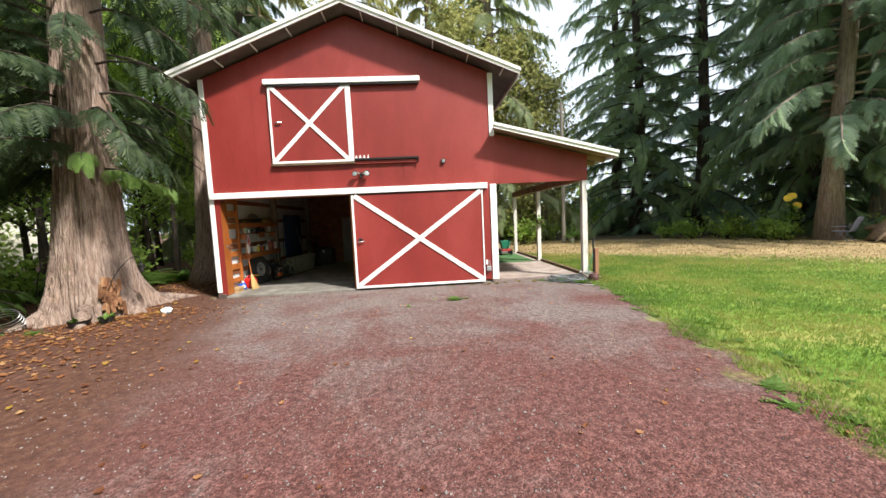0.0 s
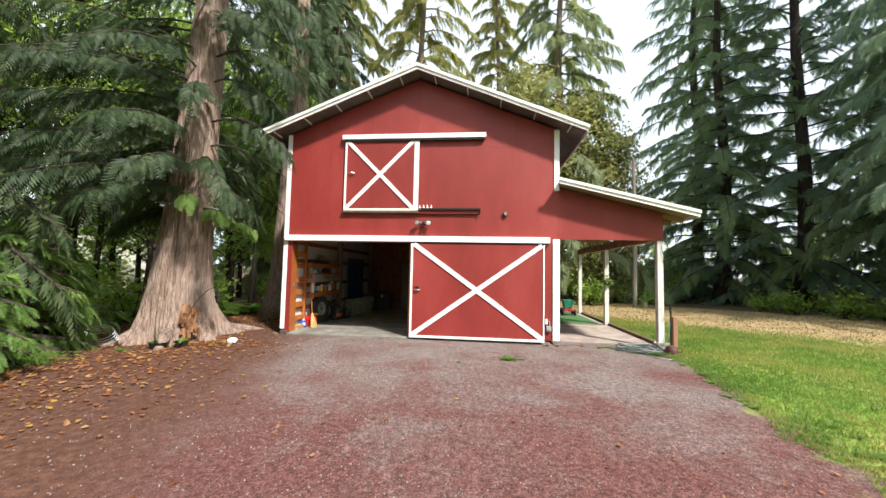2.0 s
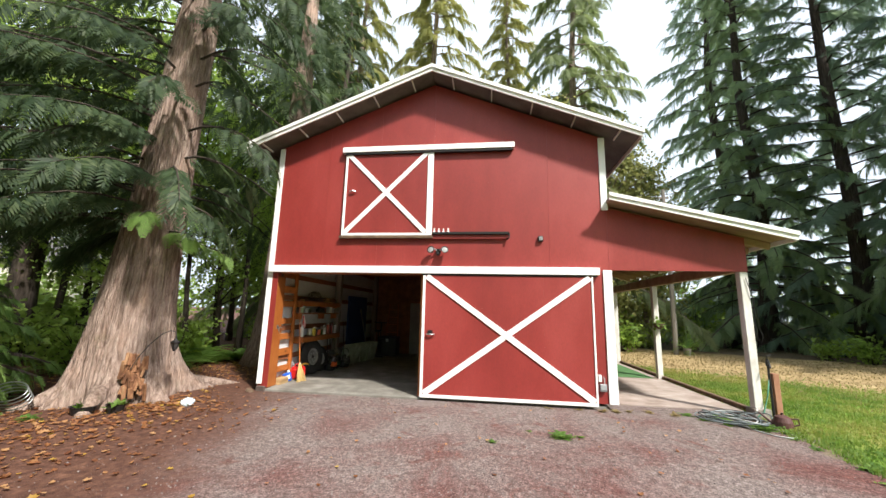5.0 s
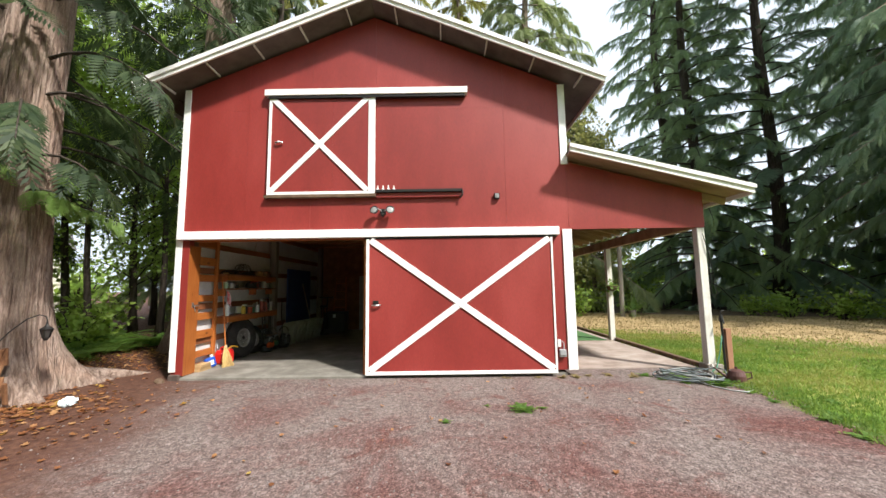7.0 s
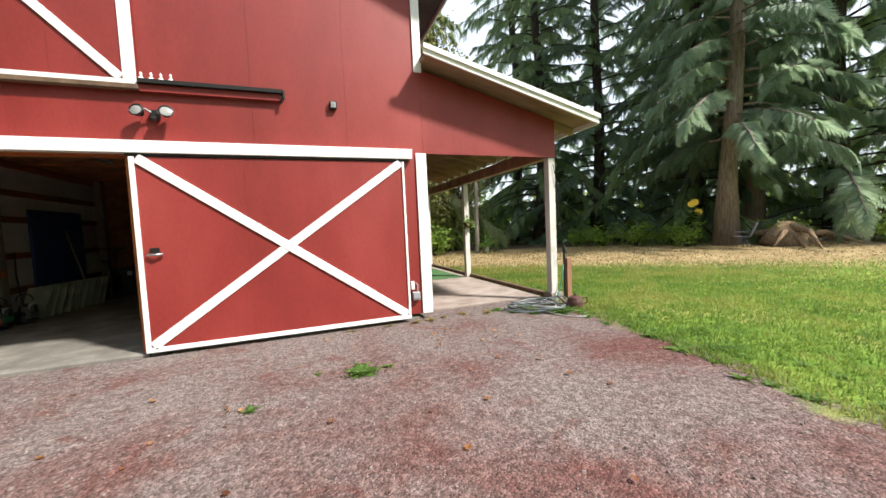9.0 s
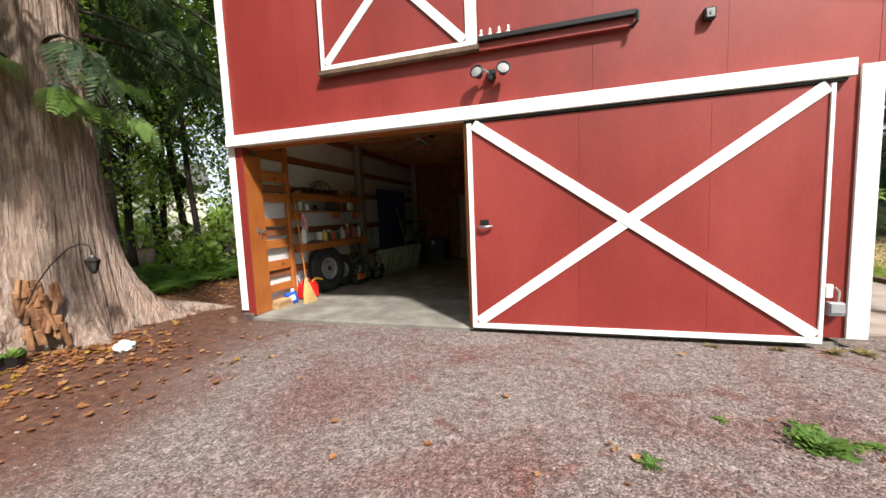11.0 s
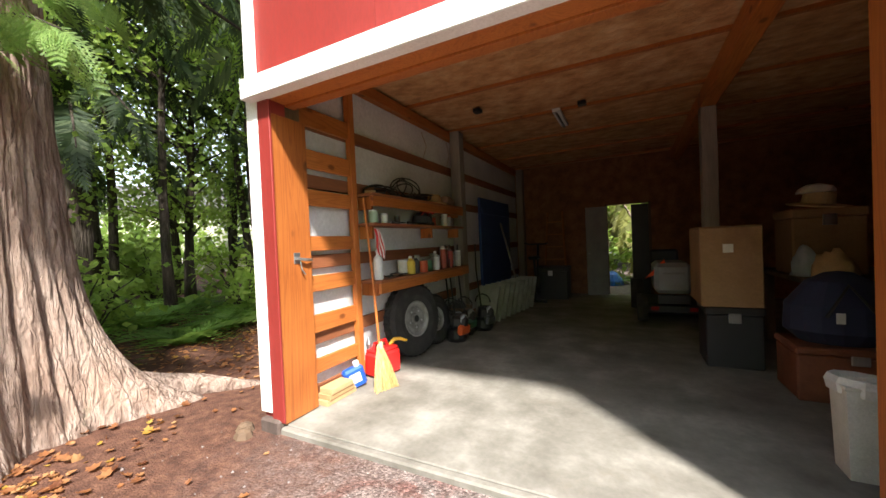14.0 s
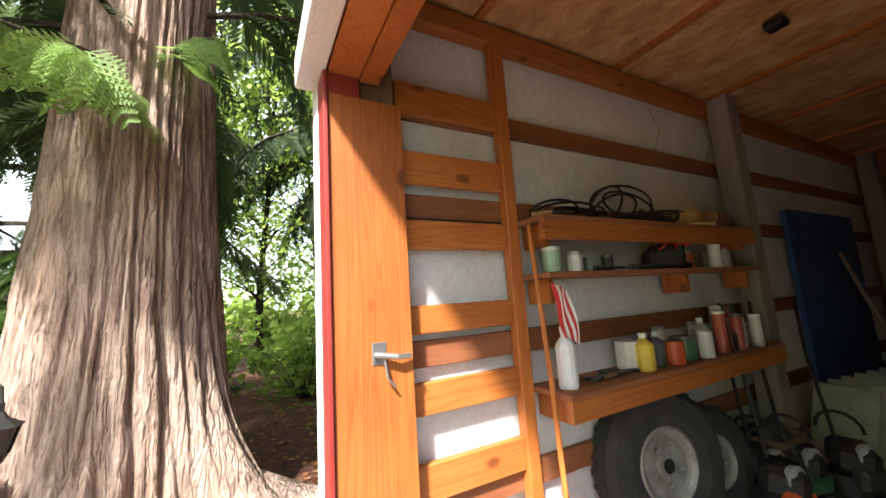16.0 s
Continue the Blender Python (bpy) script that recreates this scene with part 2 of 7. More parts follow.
def lathe(profile, axis_m, n=20):
    """Turns (radius, height) pairs round z, then places by axis_m."""
    bm = bmesh.new()
    rings = []
    for r, h in profile:
        rings.append([bm.verts.new(axis_m @ Vector((r * math.cos(2 * math.pi * i / n), r * math.sin(2 * math.pi * i / n), h))) for i in range(n)])
    for p, q in zip(rings, rings[1:]):
        for i in range(n):
            bm.faces.new((p[i], p[(i + 1) % n], q[(i + 1) % n], q[i]))
    for ring, turn in ((rings[0], -1), (rings[-1], 1)):
        if (ring[0].co - ring[n // 2].co).length > 1e-4:
            bm.faces.new(ring[::turn])
    bmesh.ops.remove_doubles(bm, verts=bm.verts, dist=1e-5)
    bmesh.ops.recalc_face_normals(bm, faces=bm.faces)
    return bm


def add_tube(bm, pts, radii, n=6):
    pts = [Vector(p) for p in pts]
    if not isinstance(radii, (list, tuple)):
        radii = [radii] * len(pts)
    rings = []
    for i, p in enumerate(pts):
        d = (pts[min(i + 1, len(pts) - 1)] - pts[max(i - 1, 0)]).normalized()
        x = d.orthogonal().normalized() if i == 0 else (rings_x - d * rings_x.dot(d)).normalized()
        rings_x = x
        y = d.cross(x)
        rings.append([bm.verts.new(p + float(radii[i]) * (x * math.cos(2 * math.pi * k / n) + y * math.sin(2 * math.pi * k / n))) for k in range(n)])
    for p, q in zip(rings, rings[1:]):
        for k in range(n):
            bm.faces.new((p[k], p[(k + 1) % n], q[(k + 1) % n], q[k]))
    bm.faces.new(rings[0][::-1])
    bm.faces.new(rings[-1])
    return bm


def tube(pts, radii, n=6):
    return add_tube(bmesh.new(), pts, radii, n)


# ---- ground ----
def ground_material():
    m, nt, bsdf, pos = start("ground_surface")
    sep = nt.nodes.new("ShaderNodeSeparateXYZ")
    nt.links.new(pos, sep.inputs[0])
    x, y = sep.outputs[0], sep.outputs[1]
    wob = maths(nt, "SUBTRACT", socket_noise(nt, pos, 1.1, 6.0, 0.7), 0.5)
    stones = nt.nodes.new("ShaderNodeTexVoronoi")
    stones.inputs["Scale"].default_value = 74
    nt.links.new(pos, stones.inputs["Vector"])
    fine = socket_noise(nt, pos, 130, 3.0, 0.7)
    mid = socket_noise(nt, pos, 14, 5.0, 0.7)
    big = socket_noise(nt, pos, 0.55, 5.0, 0.65, 0.6)
    grey = ramp(nt, mid, [(0.3, (0.095, 0.074, 0.067)), (0.5, (0.162, 0.132, 0.123)), (0.72, (0.25, 0.213, 0.2))])
    redd = ramp(nt, mid, [(0.3, (0.062, 0.025, 0.022)), (0.5, (0.112, 0.048, 0.042)), (0.72, (0.18, 0.09, 0.08))])
    gravel = mixc(nt, step(nt, maths(nt, "ADD", big, maths(nt, "MULTIPLY_ADD", y, 0.045, -0.2)), 0.36, 0.74), redd, grey)
    blot = step(nt, socket_noise(nt, pos, 1.5, 6.0, 0.7, 1.2), 0.52, 0.68)
    gravel = mixc(nt, maths(nt, "MULTIPLY", blot, 0.7), gravel, mixc(nt, 1.0, redd, (1.0, 0.88, 0.8), "MULTIPLY"))
    pale = step(nt, socket_noise(nt, stretch(nt, pos, (1.0, 0.6, 1)), 0.9, 5.0, 0.7, 0.8), 0.56, 0.72)
    gravel = mixc(nt, maths(nt, "MULTIPLY", pale, 0.45), gravel, (0.2, 0.17, 0.16))
    bits = ramp(nt, stones.outputs["Color"], [(0.1, (0.36, 0.33, 0.32)), (0.5, (0.96, 0.94, 0.93)), (0.9, (1.9, 1.87, 1.85))])
    gravel = mixc(nt, 0.75, gravel, bits, "MULTIPLY")
    # litter tone lowered so its colour also carries the shade of the trees
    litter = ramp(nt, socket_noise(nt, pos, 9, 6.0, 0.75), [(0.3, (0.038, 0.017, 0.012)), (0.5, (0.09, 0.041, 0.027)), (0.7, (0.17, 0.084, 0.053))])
    lawn = ramp(nt, socket_noise(nt, pos, 1.3, 6.0, 0.7), [(0.3, (0.06, 0.14, 0.018)), (0.5, (0.145, 0.25, 0.032)), (0.7, (0.25, 0.31, 0.06))])
    lawn = mixc(nt, 0.7, lawn, ramp(nt, fine, [(0.3, (0.5, 0.5, 0.5)), (0.7, (1.4, 1.4, 1.4))]), "MULTIPLY")
    lawn = mixc(nt, maths(nt, "MULTIPLY", step(nt, socket_noise(nt, pos, 0.6, 6.0, 0.75, 0.5), 0.47, 0.66), 0.75), lawn, (0.36, 0.3, 0.1))
    dry = ramp(nt, socket_noise(nt, stretch(nt, pos, (0.4, 1, 1)), 1.4, 6.0, 0.7), [(0.3, (0.2, 0.14, 0.065)), (0.55, (0.34, 0.25, 0.125)), (0.75, (0.44, 0.36, 0.19))])
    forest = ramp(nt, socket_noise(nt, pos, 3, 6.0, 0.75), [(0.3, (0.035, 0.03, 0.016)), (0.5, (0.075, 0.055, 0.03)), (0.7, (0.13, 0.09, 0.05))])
    # lawn begins past a line that leans outward along the drive; under the lean-to past its edging
    near = maths(nt, "SUBTRACT", maths(nt, "ADD", x, maths(nt, "MULTIPLY", wob, 2.2)), maths(nt, "MULTIPLY_ADD", y, 0.175, 3.12))
    beside = maths(nt, "SUBTRACT", x, 4.62)
    pick = step(nt, y, 8.7, 8.9)
    lawn_fac = step(nt, mixc(nt, pick, near, beside), -0.2, 0.3)
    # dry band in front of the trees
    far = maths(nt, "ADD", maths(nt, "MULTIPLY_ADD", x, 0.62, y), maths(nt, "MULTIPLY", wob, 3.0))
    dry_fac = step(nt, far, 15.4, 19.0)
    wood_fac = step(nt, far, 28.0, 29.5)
    # leaf litter left of the drive, spread over the near gravel as painted shade
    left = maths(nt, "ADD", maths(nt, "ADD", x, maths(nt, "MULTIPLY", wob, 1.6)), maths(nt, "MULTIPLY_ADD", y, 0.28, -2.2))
    litter_shade_fac = maths(nt, "SUBTRACT", 1.0, step(nt, left, -5.0, -3.2))
    c = mixc(nt, litter_shade_fac, gravel, litter)
    g = mixc(nt, dry_fac, lawn, dry)
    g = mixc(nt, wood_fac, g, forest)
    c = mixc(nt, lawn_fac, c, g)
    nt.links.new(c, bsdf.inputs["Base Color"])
    bsdf.inputs["Roughness"].default_value = 0.95
    bsdf.inputs["Specular IOR Level"].default_value = 0.25
    h = maths(nt, "ADD", maths(nt, "MULTIPLY", stones.outputs["Distance"], -0.8), mid)
    bumped(nt, bsdf, h, 0.55, 0.02)
    return m


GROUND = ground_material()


def ground_z(x, y):
    """Gentle unevenness; level under the barn."""
    d = max(abs(x + 1.4) - 4.2, abs(y - 12.7) - 4.2, 0)
    k = min(d / 1.5, 1)
    z = 0.02 * k * noise.noise((x * 0.5, y * 0.5, 0)) + 0.06 * min(d / 8, 1) * noise.noise((x * 0.12, y * 0.12, 4))
    if x < -8:
        z += 0.05 * min((-8 - x) / 4, 1.5)
    if x > 12:
        z += 0.04 * min((x - 12) / 4, 2.0)
    return z


def build_ground():
    ax = [-700, -300, -120, -60] + [-36 + 0.9 * i for i in range(20)] + [-18 + 0.4 * i for i in range(100)] + [22 + 1.0 * i for i in range(18)] + [60, 120, 300, 700]
    ay = [-700, -300, -120, -50] + [-26 + 1.0 * i for i in range(20)] + [-6 + 0.4 * i for i in range(75)] + [24 + 1.0 * i for i in range(20)] + [60, 120, 300, 700]
    verts = [(x, y, ground_z(x, y)) for y in ay for x in ax]
    n = len(ax)
    faces = [(j * n + i, j * n + i + 1, (j + 1) * n + i + 1, (j + 1) * n + i) for j in range(len(ay) - 1) for i in range(n - 1)]
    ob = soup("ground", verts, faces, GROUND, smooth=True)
    tagged(ob, "reddish gravel drive with green lawn and leaf litter", "ground", kind="structure")


build_ground()

# ---- barn ----
XL, XR, YF, YB = -5.08, 2.16, 9.05, 16.4
RX, RZ, SLOPE = -1.46, 7.06, 0.405


def roof_z(x):
    return RZ - SLOPE * abs(x - RX)


barn = thing("barn", (-1.46, 12.7, 0), "red plywood barn with white trim and lean-to", "barn")
OL, OR, OT = -4.87, -1.62, 2.56
T = 0.14
u = 0.16
outline_l = [(XL, 0.1), (OL, 0.1), (OL, OT), (OR, OT), (OR, 0.1), (XR, 0.1), (XR, roof_z(XR) - u), (RX, RZ - u), (XL, roof_z(XL) - u)]
front = part("front_wall", prism(outline_l, YF + 0.012, YF + T), RED, barn)


def clip_panel(x0, x1, z0, z1):
    """A plywood sheet cut to the gable and round the doorway, as pieces of outline."""
    out = []
    spans = [(x0, x1)]
    if z0 < OT - 0.01:
        spans = [(a, b) for a, b in ((x0, min(x1, OL)), (max(x0, OR), x1)) if b - a > 0.02]
    for a, b in spans:
        pts = [(a, z0), (b, z0)]
        xs = sorted({a, b} | ({RX} if a < RX < b else set()), reverse=True)
        tops = [(x, min(z1, roof_z(x) - u - 0.005)) for x in xs]
        if max(z for _, z in tops) > z0 + 0.03:
            out.append(pts + [t for t in tops if t[1] > z0 + 0.001])
    return out


def sheathing():
    g = 0.0012
    x = XL
    while x < XR - 0.05:
        x1 = min(x + 1.219, XR)
        for z0, z1 in ((0.1, OT), (OT, 5.0), (5.0, 7.2)):
            for o in clip_panel(x + g, x1 - g, z0 + g * 0.5, z1 - g * 0.5):
                part("panel", prism(o, YF, YF + 0.012), RED, front)
        x = x1


sheathing()
for name, x in (("side_wall", XL), ("side_wall", XR - T)):
    part(name, box((x, YF + T + 0.002, 0.1), (x + T - (0.1 if x < 0 else 0), YB - T - 0.002, roof_z(x) - u), 0.0), RED, barn)
BD0, BD1 = -2.92, -2.06
back = [(XL, 0.05), (BD0, 0.05), (BD0, 2.08), (BD1, 2.08), (BD1, 0.05), (XR, 0.05), (XR, roof_z(XR) - u), (RX, RZ - u), (XL, roof_z(XL) - u)]
part("back_wall", prism(back, YB - T, YB), WALLBOARD, barn, "brown strand board wall with doorway")
YR0, YR1 = 8.62, 16.8
EL, ER = -5.68, 2.76
for x in (EL, ER):
    bm = prism([(RX, RZ), (x, roof_z(x)), (x, roof_z(x) - 0.05), (RX, RZ - 0.05)], YR0, YR1)
    part("roof", bm, ROOFING, barn, "dark asphalt roof slope")
    s = 1 if x > RX else -1
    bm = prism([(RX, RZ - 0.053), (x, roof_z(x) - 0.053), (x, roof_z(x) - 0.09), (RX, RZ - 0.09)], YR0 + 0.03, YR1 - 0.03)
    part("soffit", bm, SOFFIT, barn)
    bm = prism([(RX + 0.001 * s, RZ + 0.012), (x + s * 0.03, roof_z(x) - SLOPE * 0.03 + 0.012), (x + s * 0.03, roof_z(x) - SLOPE * 0.03 - 0.12), (RX + 0.001 * s, RZ - 0.12)], YR0 - 0.035, YR0 - 0.002)
    part("rake_board", bm, WHITE, barn)
    bm = prism([(RX + 0.001 * s, RZ + 0.034), (x + s * 0.05, roof_z(x) - SLOPE * 0.05 + 0.034), (x + s * 0.05, roof_z(x) - SLOPE * 0.05 - 0.045), (RX + 0.001 * s, RZ - 0.045)], YR0 - 0.065, YR0 - 0.037)
    part("drip_edge", bm, WHITE, barn)
    part("fascia_board", box((min(x, x + s * 0.03), YR0, roof_z(x) - 0.17), (max(x, x + s * 0.03), YR1, roof_z(x) - 0.005), 0.003), WHITE, barn)
    for k in range(5):
        xx = RX + s * (0.45 + 0.85 * k)
        part("lookout", beam((xx, YR0 + 0.02, roof_z(xx) - 0.12), (xx, YF, roof_z(xx) - 0.12), 0.025, 0.045), POSTWHITE, barn)
part("ridge_cap", box((RX - 0.06, YR0 - 0.04, RZ - 0.005), (RX + 0.06, YR1, RZ + 0.03), 0.01), ROOFING, barn)
# corner boards and casings
part("corner_trim", box((XL - 0.02, YF - 0.025, 0.14), (XL + 0.1, YF - 0.001, roof_z(XL) - u), 0.004), WHITE, barn)
part("corner_trim", box((XR - 0.1, YF - 0.025, 3.85), (XR + 0.03, YF - 0.001, roof_z(XR) - u), 0.004), WHITE, barn)
part("corner_trim", box((2.03, YF - 0.027, 0.1), (2.2, YF - 0.001, 2.62), 0.004), WHITE, barn)
part("casing", box((XL + 0.102, YF - 0.02, 0.08), (OL + 0.02, YF - 0.001, OT), 0.003), RED, barn)
part("header_rail", box((-5.04, 8.94, 2.51), (1.95, 9.045, 2.66), 0.006), WHITE, barn, "white door track cover board")
part("track", box((-1.6, 8.965, 2.48), (1.9, 9.03, 2.507), 0.002), BLACK, barn)
part("lintel", box((OL, YF + T + 0.002, OT - 0.06), (OR, YF + T + 0.09, OT + 0.2), 0.003), WOOD, barn)
part("lintel_board", box((OL, YF + 0.004, OT - 0.045), (OR, YF + T, OT - 0.002), 0.003), WOOD, barn)
# jambs
part("jamb", box((OL - 0.09, YF + T + 0.002, 0.06), (OL, 9.38, 2.42), 0.006), WOOD, barn, "amber fir door jamb")
part("jamb", box((OR + 0.0, YF + T + 0.002, 0.06), (OR + 0.09, 9.32, 2.5), 0.006), WOOD, barn, "amber fir door jamb")
part("jamb_face", box((OL - 0.001, YF + 0.005, 0.06), (OL + 0.004, 9.382, 2.42), 0.001), WOOD, barn)
part("jamb_face", box((OR - 0.004, YF + 0.004, 0.06), (OR + 0.001, YF + T + 0.001, 2.5), 0.001), WOOD, barn)
part("jamb_edge", box((OR - 0.004, YF - 0.012, 0.06), (OR + 0.05, YF - 0.001, 2.5), 0.002), WOOD, barn)


def cross_door(name, x0, x1, z0, z1, y, wl, wr, wb, wt, brace, label):
    d = part(name, box((x0, y, z0), (x1, y + 0.035, z1), 0.003), RED, barn, label)
    f = y - 0.022
    for k in range(3):
        a, b = x0 + k * 1.219, min(x0 + (k + 1) * 1.219, x1)
        if b - a > 0.2:
            part("sheet", box((a + 0.0012, y - 0.004, z0), (b - 0.0012, y - 0.0005, z1), 0.0), RED, d)
    part("stile", box((x0, f, z0), (x0 + wl, y - 0.001, z1), 0.003), WHITE, d)
    part("stile", box((x1 - wr, f, z0), (x1, y - 0.001, z1), 0.003), WHITE, d)
    part("bottom_rail", box((x0 + wl, f, z0), (x1 - wr, y - 0.001, z0 + wb), 0.003), WHITE, d)
    if wt:
        part("top_rail", box((x0 + wl, f, z1 - wt), (x1 - wr, y - 0.001, z1), 0.003), WHITE, d)
    a, b, c, e = x0 + wl, x1 - wr, z0 + wb, z1 - wt
    k = brace * 0.2
    part("brace", strip((a + k, e - k * 0.7), (b - k, c + k * 0.7), brace, f - 0.004, y - 0.001), WHITE, d)
    part("brace", strip((a + k, c + k * 0.7), (b - k, e - k * 0.7), brace, f, y - 0.001), WHITE, d)
    return d


door = cross_door("sliding_door", -1.57, 1.82, 0.06, 2.47, 8.985, 0.055, 0.035, 0.06, 0.0, 0.115, "red sliding barn door with white cross bracing")


def nail_heads():
    bm = bmesh.new()
    rr = random.Random(2)
    for x in np.arange(-4.9, 1.9, 0.41):
        for z in (2.545, 2.625):
            add_box(bm, (x - 0.003, 8.9385, z - 0.003), (x + 0.003, 8.941, z + 0.003), 0.0, Matrix.Translation((rr.uniform(-0.1, 0.1), 0, rr.uniform(-0.01, 0.01))))
    for a, b in (((-1.46, 2.42), (1.74, 0.16)), ((-1.46, 0.16), (1.74, 2.42))):
        for q in (0.02, 0.035, 0.3, 0.49, 0.515, 0.72, 0.97):
            for s in (-0.03, 0.03):
                x, z = a[0] + (b[0] - a[0]) * q, a[1] + (b[1] - a[1]) * q + s
                add_box(bm, (x - 0.003, 8.957, z - 0.003), (x + 0.003, 8.96, z + 0.003))
    tagged(part("nail_head", bm, plain("rusty_nail", (0.12, 0.07, 0.05), 0.7, 0.5), barn), kind="stuff")


nail_heads()
part("handle_plate", box((-1.44, 8.965, 1.30), (-1.34, 8.984, 1.36), 0.003), BLACK, door)
part("handle", tube([(-1.46, 8.95, 1.28), (-1.38, 8.925, 1.275), (-1.30, 8.95, 1.28)], 0.016, 8), STEEL, door, "pale metal pull handle", True)
hay = cross_door("loft_door", -3.44, -1.42, 3.33, 5.22, 9.0, 0.05, 0.13, 0.055, 0.0, 0.1, "red loft door with white cross bracing")
part("sill", box((-3.48, 8.955, 3.27), (-1.40, 9.045, 3.325), 0.004), DARKWOOD, hay)
part("handle", tube([(-3.30, 8.97, 4.33), (-3.23, 8.94, 4.34), (-3.16, 8.97, 4.33)], 0.018, 8), STEEL, hay)
part("loft_rail", box((-3.52, 8.93, 5.25), (0.33, 9.045, 5.375), 0.006), WHITE, barn, "white loft door track cover")
part("loft_track", box((-3.45, 8.95, 5.2), (0.28, 9.04, 5.246), 0.002), BLACK, barn)
part("lower_track", box((-1.40, 8.94, 3.345), (0.2, 9.045, 3.395), 0.003), BLACK, barn)
part("lower_ledge", box((-1.40, 8.985, 3.255), (0.17, 9.045, 3.34), 0.003), RED, barn)
part("track_end", tube([(0.2, 8.945, 3.37), (0.2, 8.945, 3.28), (0.16, 9.0, 3.24)], 0.018, 8), BLACK, barn)

# lean-to
LT = [(XR + 0.002, 2.62), (4.66, 2.62), (4.66, 3.27), (XR + 0.002, 3.90)]
part("lean_to_wall", prism(LT, YF, YF + 0.03), RED, barn)


def shed_z(x):
    return 4.06 - 0.255 * (x - XR)


SX = 5.26
part("lean_to_roof", prism([(XR + 0.002, shed_z(XR)), (SX, shed_z(SX)), (SX, shed_z(SX) - 0.035), (XR + 0.002, shed_z(XR) - 0.035)], YR0 + 0.05, 16.6), ROOFING, barn)
part("lean_to_deck", prism([(XR + 0.002, shed_z(XR) - 0.037), (SX - 0.02, shed_z(SX) - 0.037), (SX - 0.02, shed_z(SX) - 0.06), (XR + 0.002, shed_z(XR) - 0.06)], YR0 + 0.06, 16.58), DECK, barn)
part("lean_to_rake", prism([(XR - 0.06, shed_z(XR) + 0.025), (SX + 0.03, shed_z(SX) + 0.012), (SX + 0.03, shed_z(SX) - 0.125), (XR - 0.06, shed_z(XR) - 0.10)], YR0 + 0.01, YR0 + 0.045), WHITE, barn)
part("lean_to_drip_edge", prism([(XR - 0.06, shed_z(XR) + 0.04), (SX + 0.045, shed_z(SX) + 0.03), (SX + 0.045, shed_z(SX) - 0.04), (XR - 0.06, shed_z(XR) - 0.03)], YR0 - 0.018, YR0 + 0.008), WHITE, barn)
part("lean_to_fascia", box((SX, YR0 + 0.05, shed_z(SX) - 0.14), (SX + 0.03, 16.6, shed_z(SX) - 0.002), 0.003), WHITE, barn)
for k in range(13):
    y = 9.25 + 0.6 * k
    part("rafter", beam((XR + 0.02, y, shed_z(XR) - 0.13), (SX - 0.03, y, shed_z(SX) - 0.13), 0.04, 0.13), DECK, barn)
part("lean_to_beam", box((4.53, YF + 0.035, 2.62), (4.66, 16.5, 2.85), 0.005), DECK, barn)
part("side_trim", box((XR + 0.002, YF + 0.035, 2.55), (XR + 0.03, YB, 2.75), 0.004), WHITE, barn)
for y, zt in ((9.13, 2.62), (12.95, 2.62), (16.35, 2.62)):
    part("post", box((4.52, y - 0.07, 0.0), (4.66, y + 0.07, zt - 0.002), 0.008), POSTWHITE, barn, "worn white lean-to post")
part("post_base", box((4.48, 9.02, -0.05), (4.76, 9.26, 0.16), 0.01), GREYWOOD, barn)
part("edging", box((4.62, 9.28, -0.03), (4.72, 16.3, 0.1), 0.008), DARKWOOD, barn, "dark timber edging board")

# floor, ceiling
tagged(part("floor", box((XL + 0.03, YF + 0.03, -0.1), (XR - T - 0.002, YB - T - 0.002, 0.05), 0.008), CONCRETE), "pale worn concrete floor slab", "floor", kind="structure")
tagged(part("threshold", box((OL - 0.02, YF - 0.03, -0.08), (OR + 0.05, YF + 0.028, 0.045), 0.012), CONCRETE), "concrete doorway edge", "floor", kind="structure")


def build_ceiling():
    bm = bmesh.new()
    add_box(bm, (XL + 0.05, YF + T + 0.003, 3.14), (XR - T - 0.003, YB - T - 0.003, 3.2))
    ob = tagged(part("ceiling", bm, CEILBOARD), "brown strand board ceiling", "ceiling", kind="structure")
    for k in range(6):
        y = 9.9 + 1.22 * k
        part("batten", box((XL + 0.06, y, 3.105), (XR - T - 0.01, y + 0.05, 3.139), 0.002), RAILWOOD, ob)


build_ceiling()

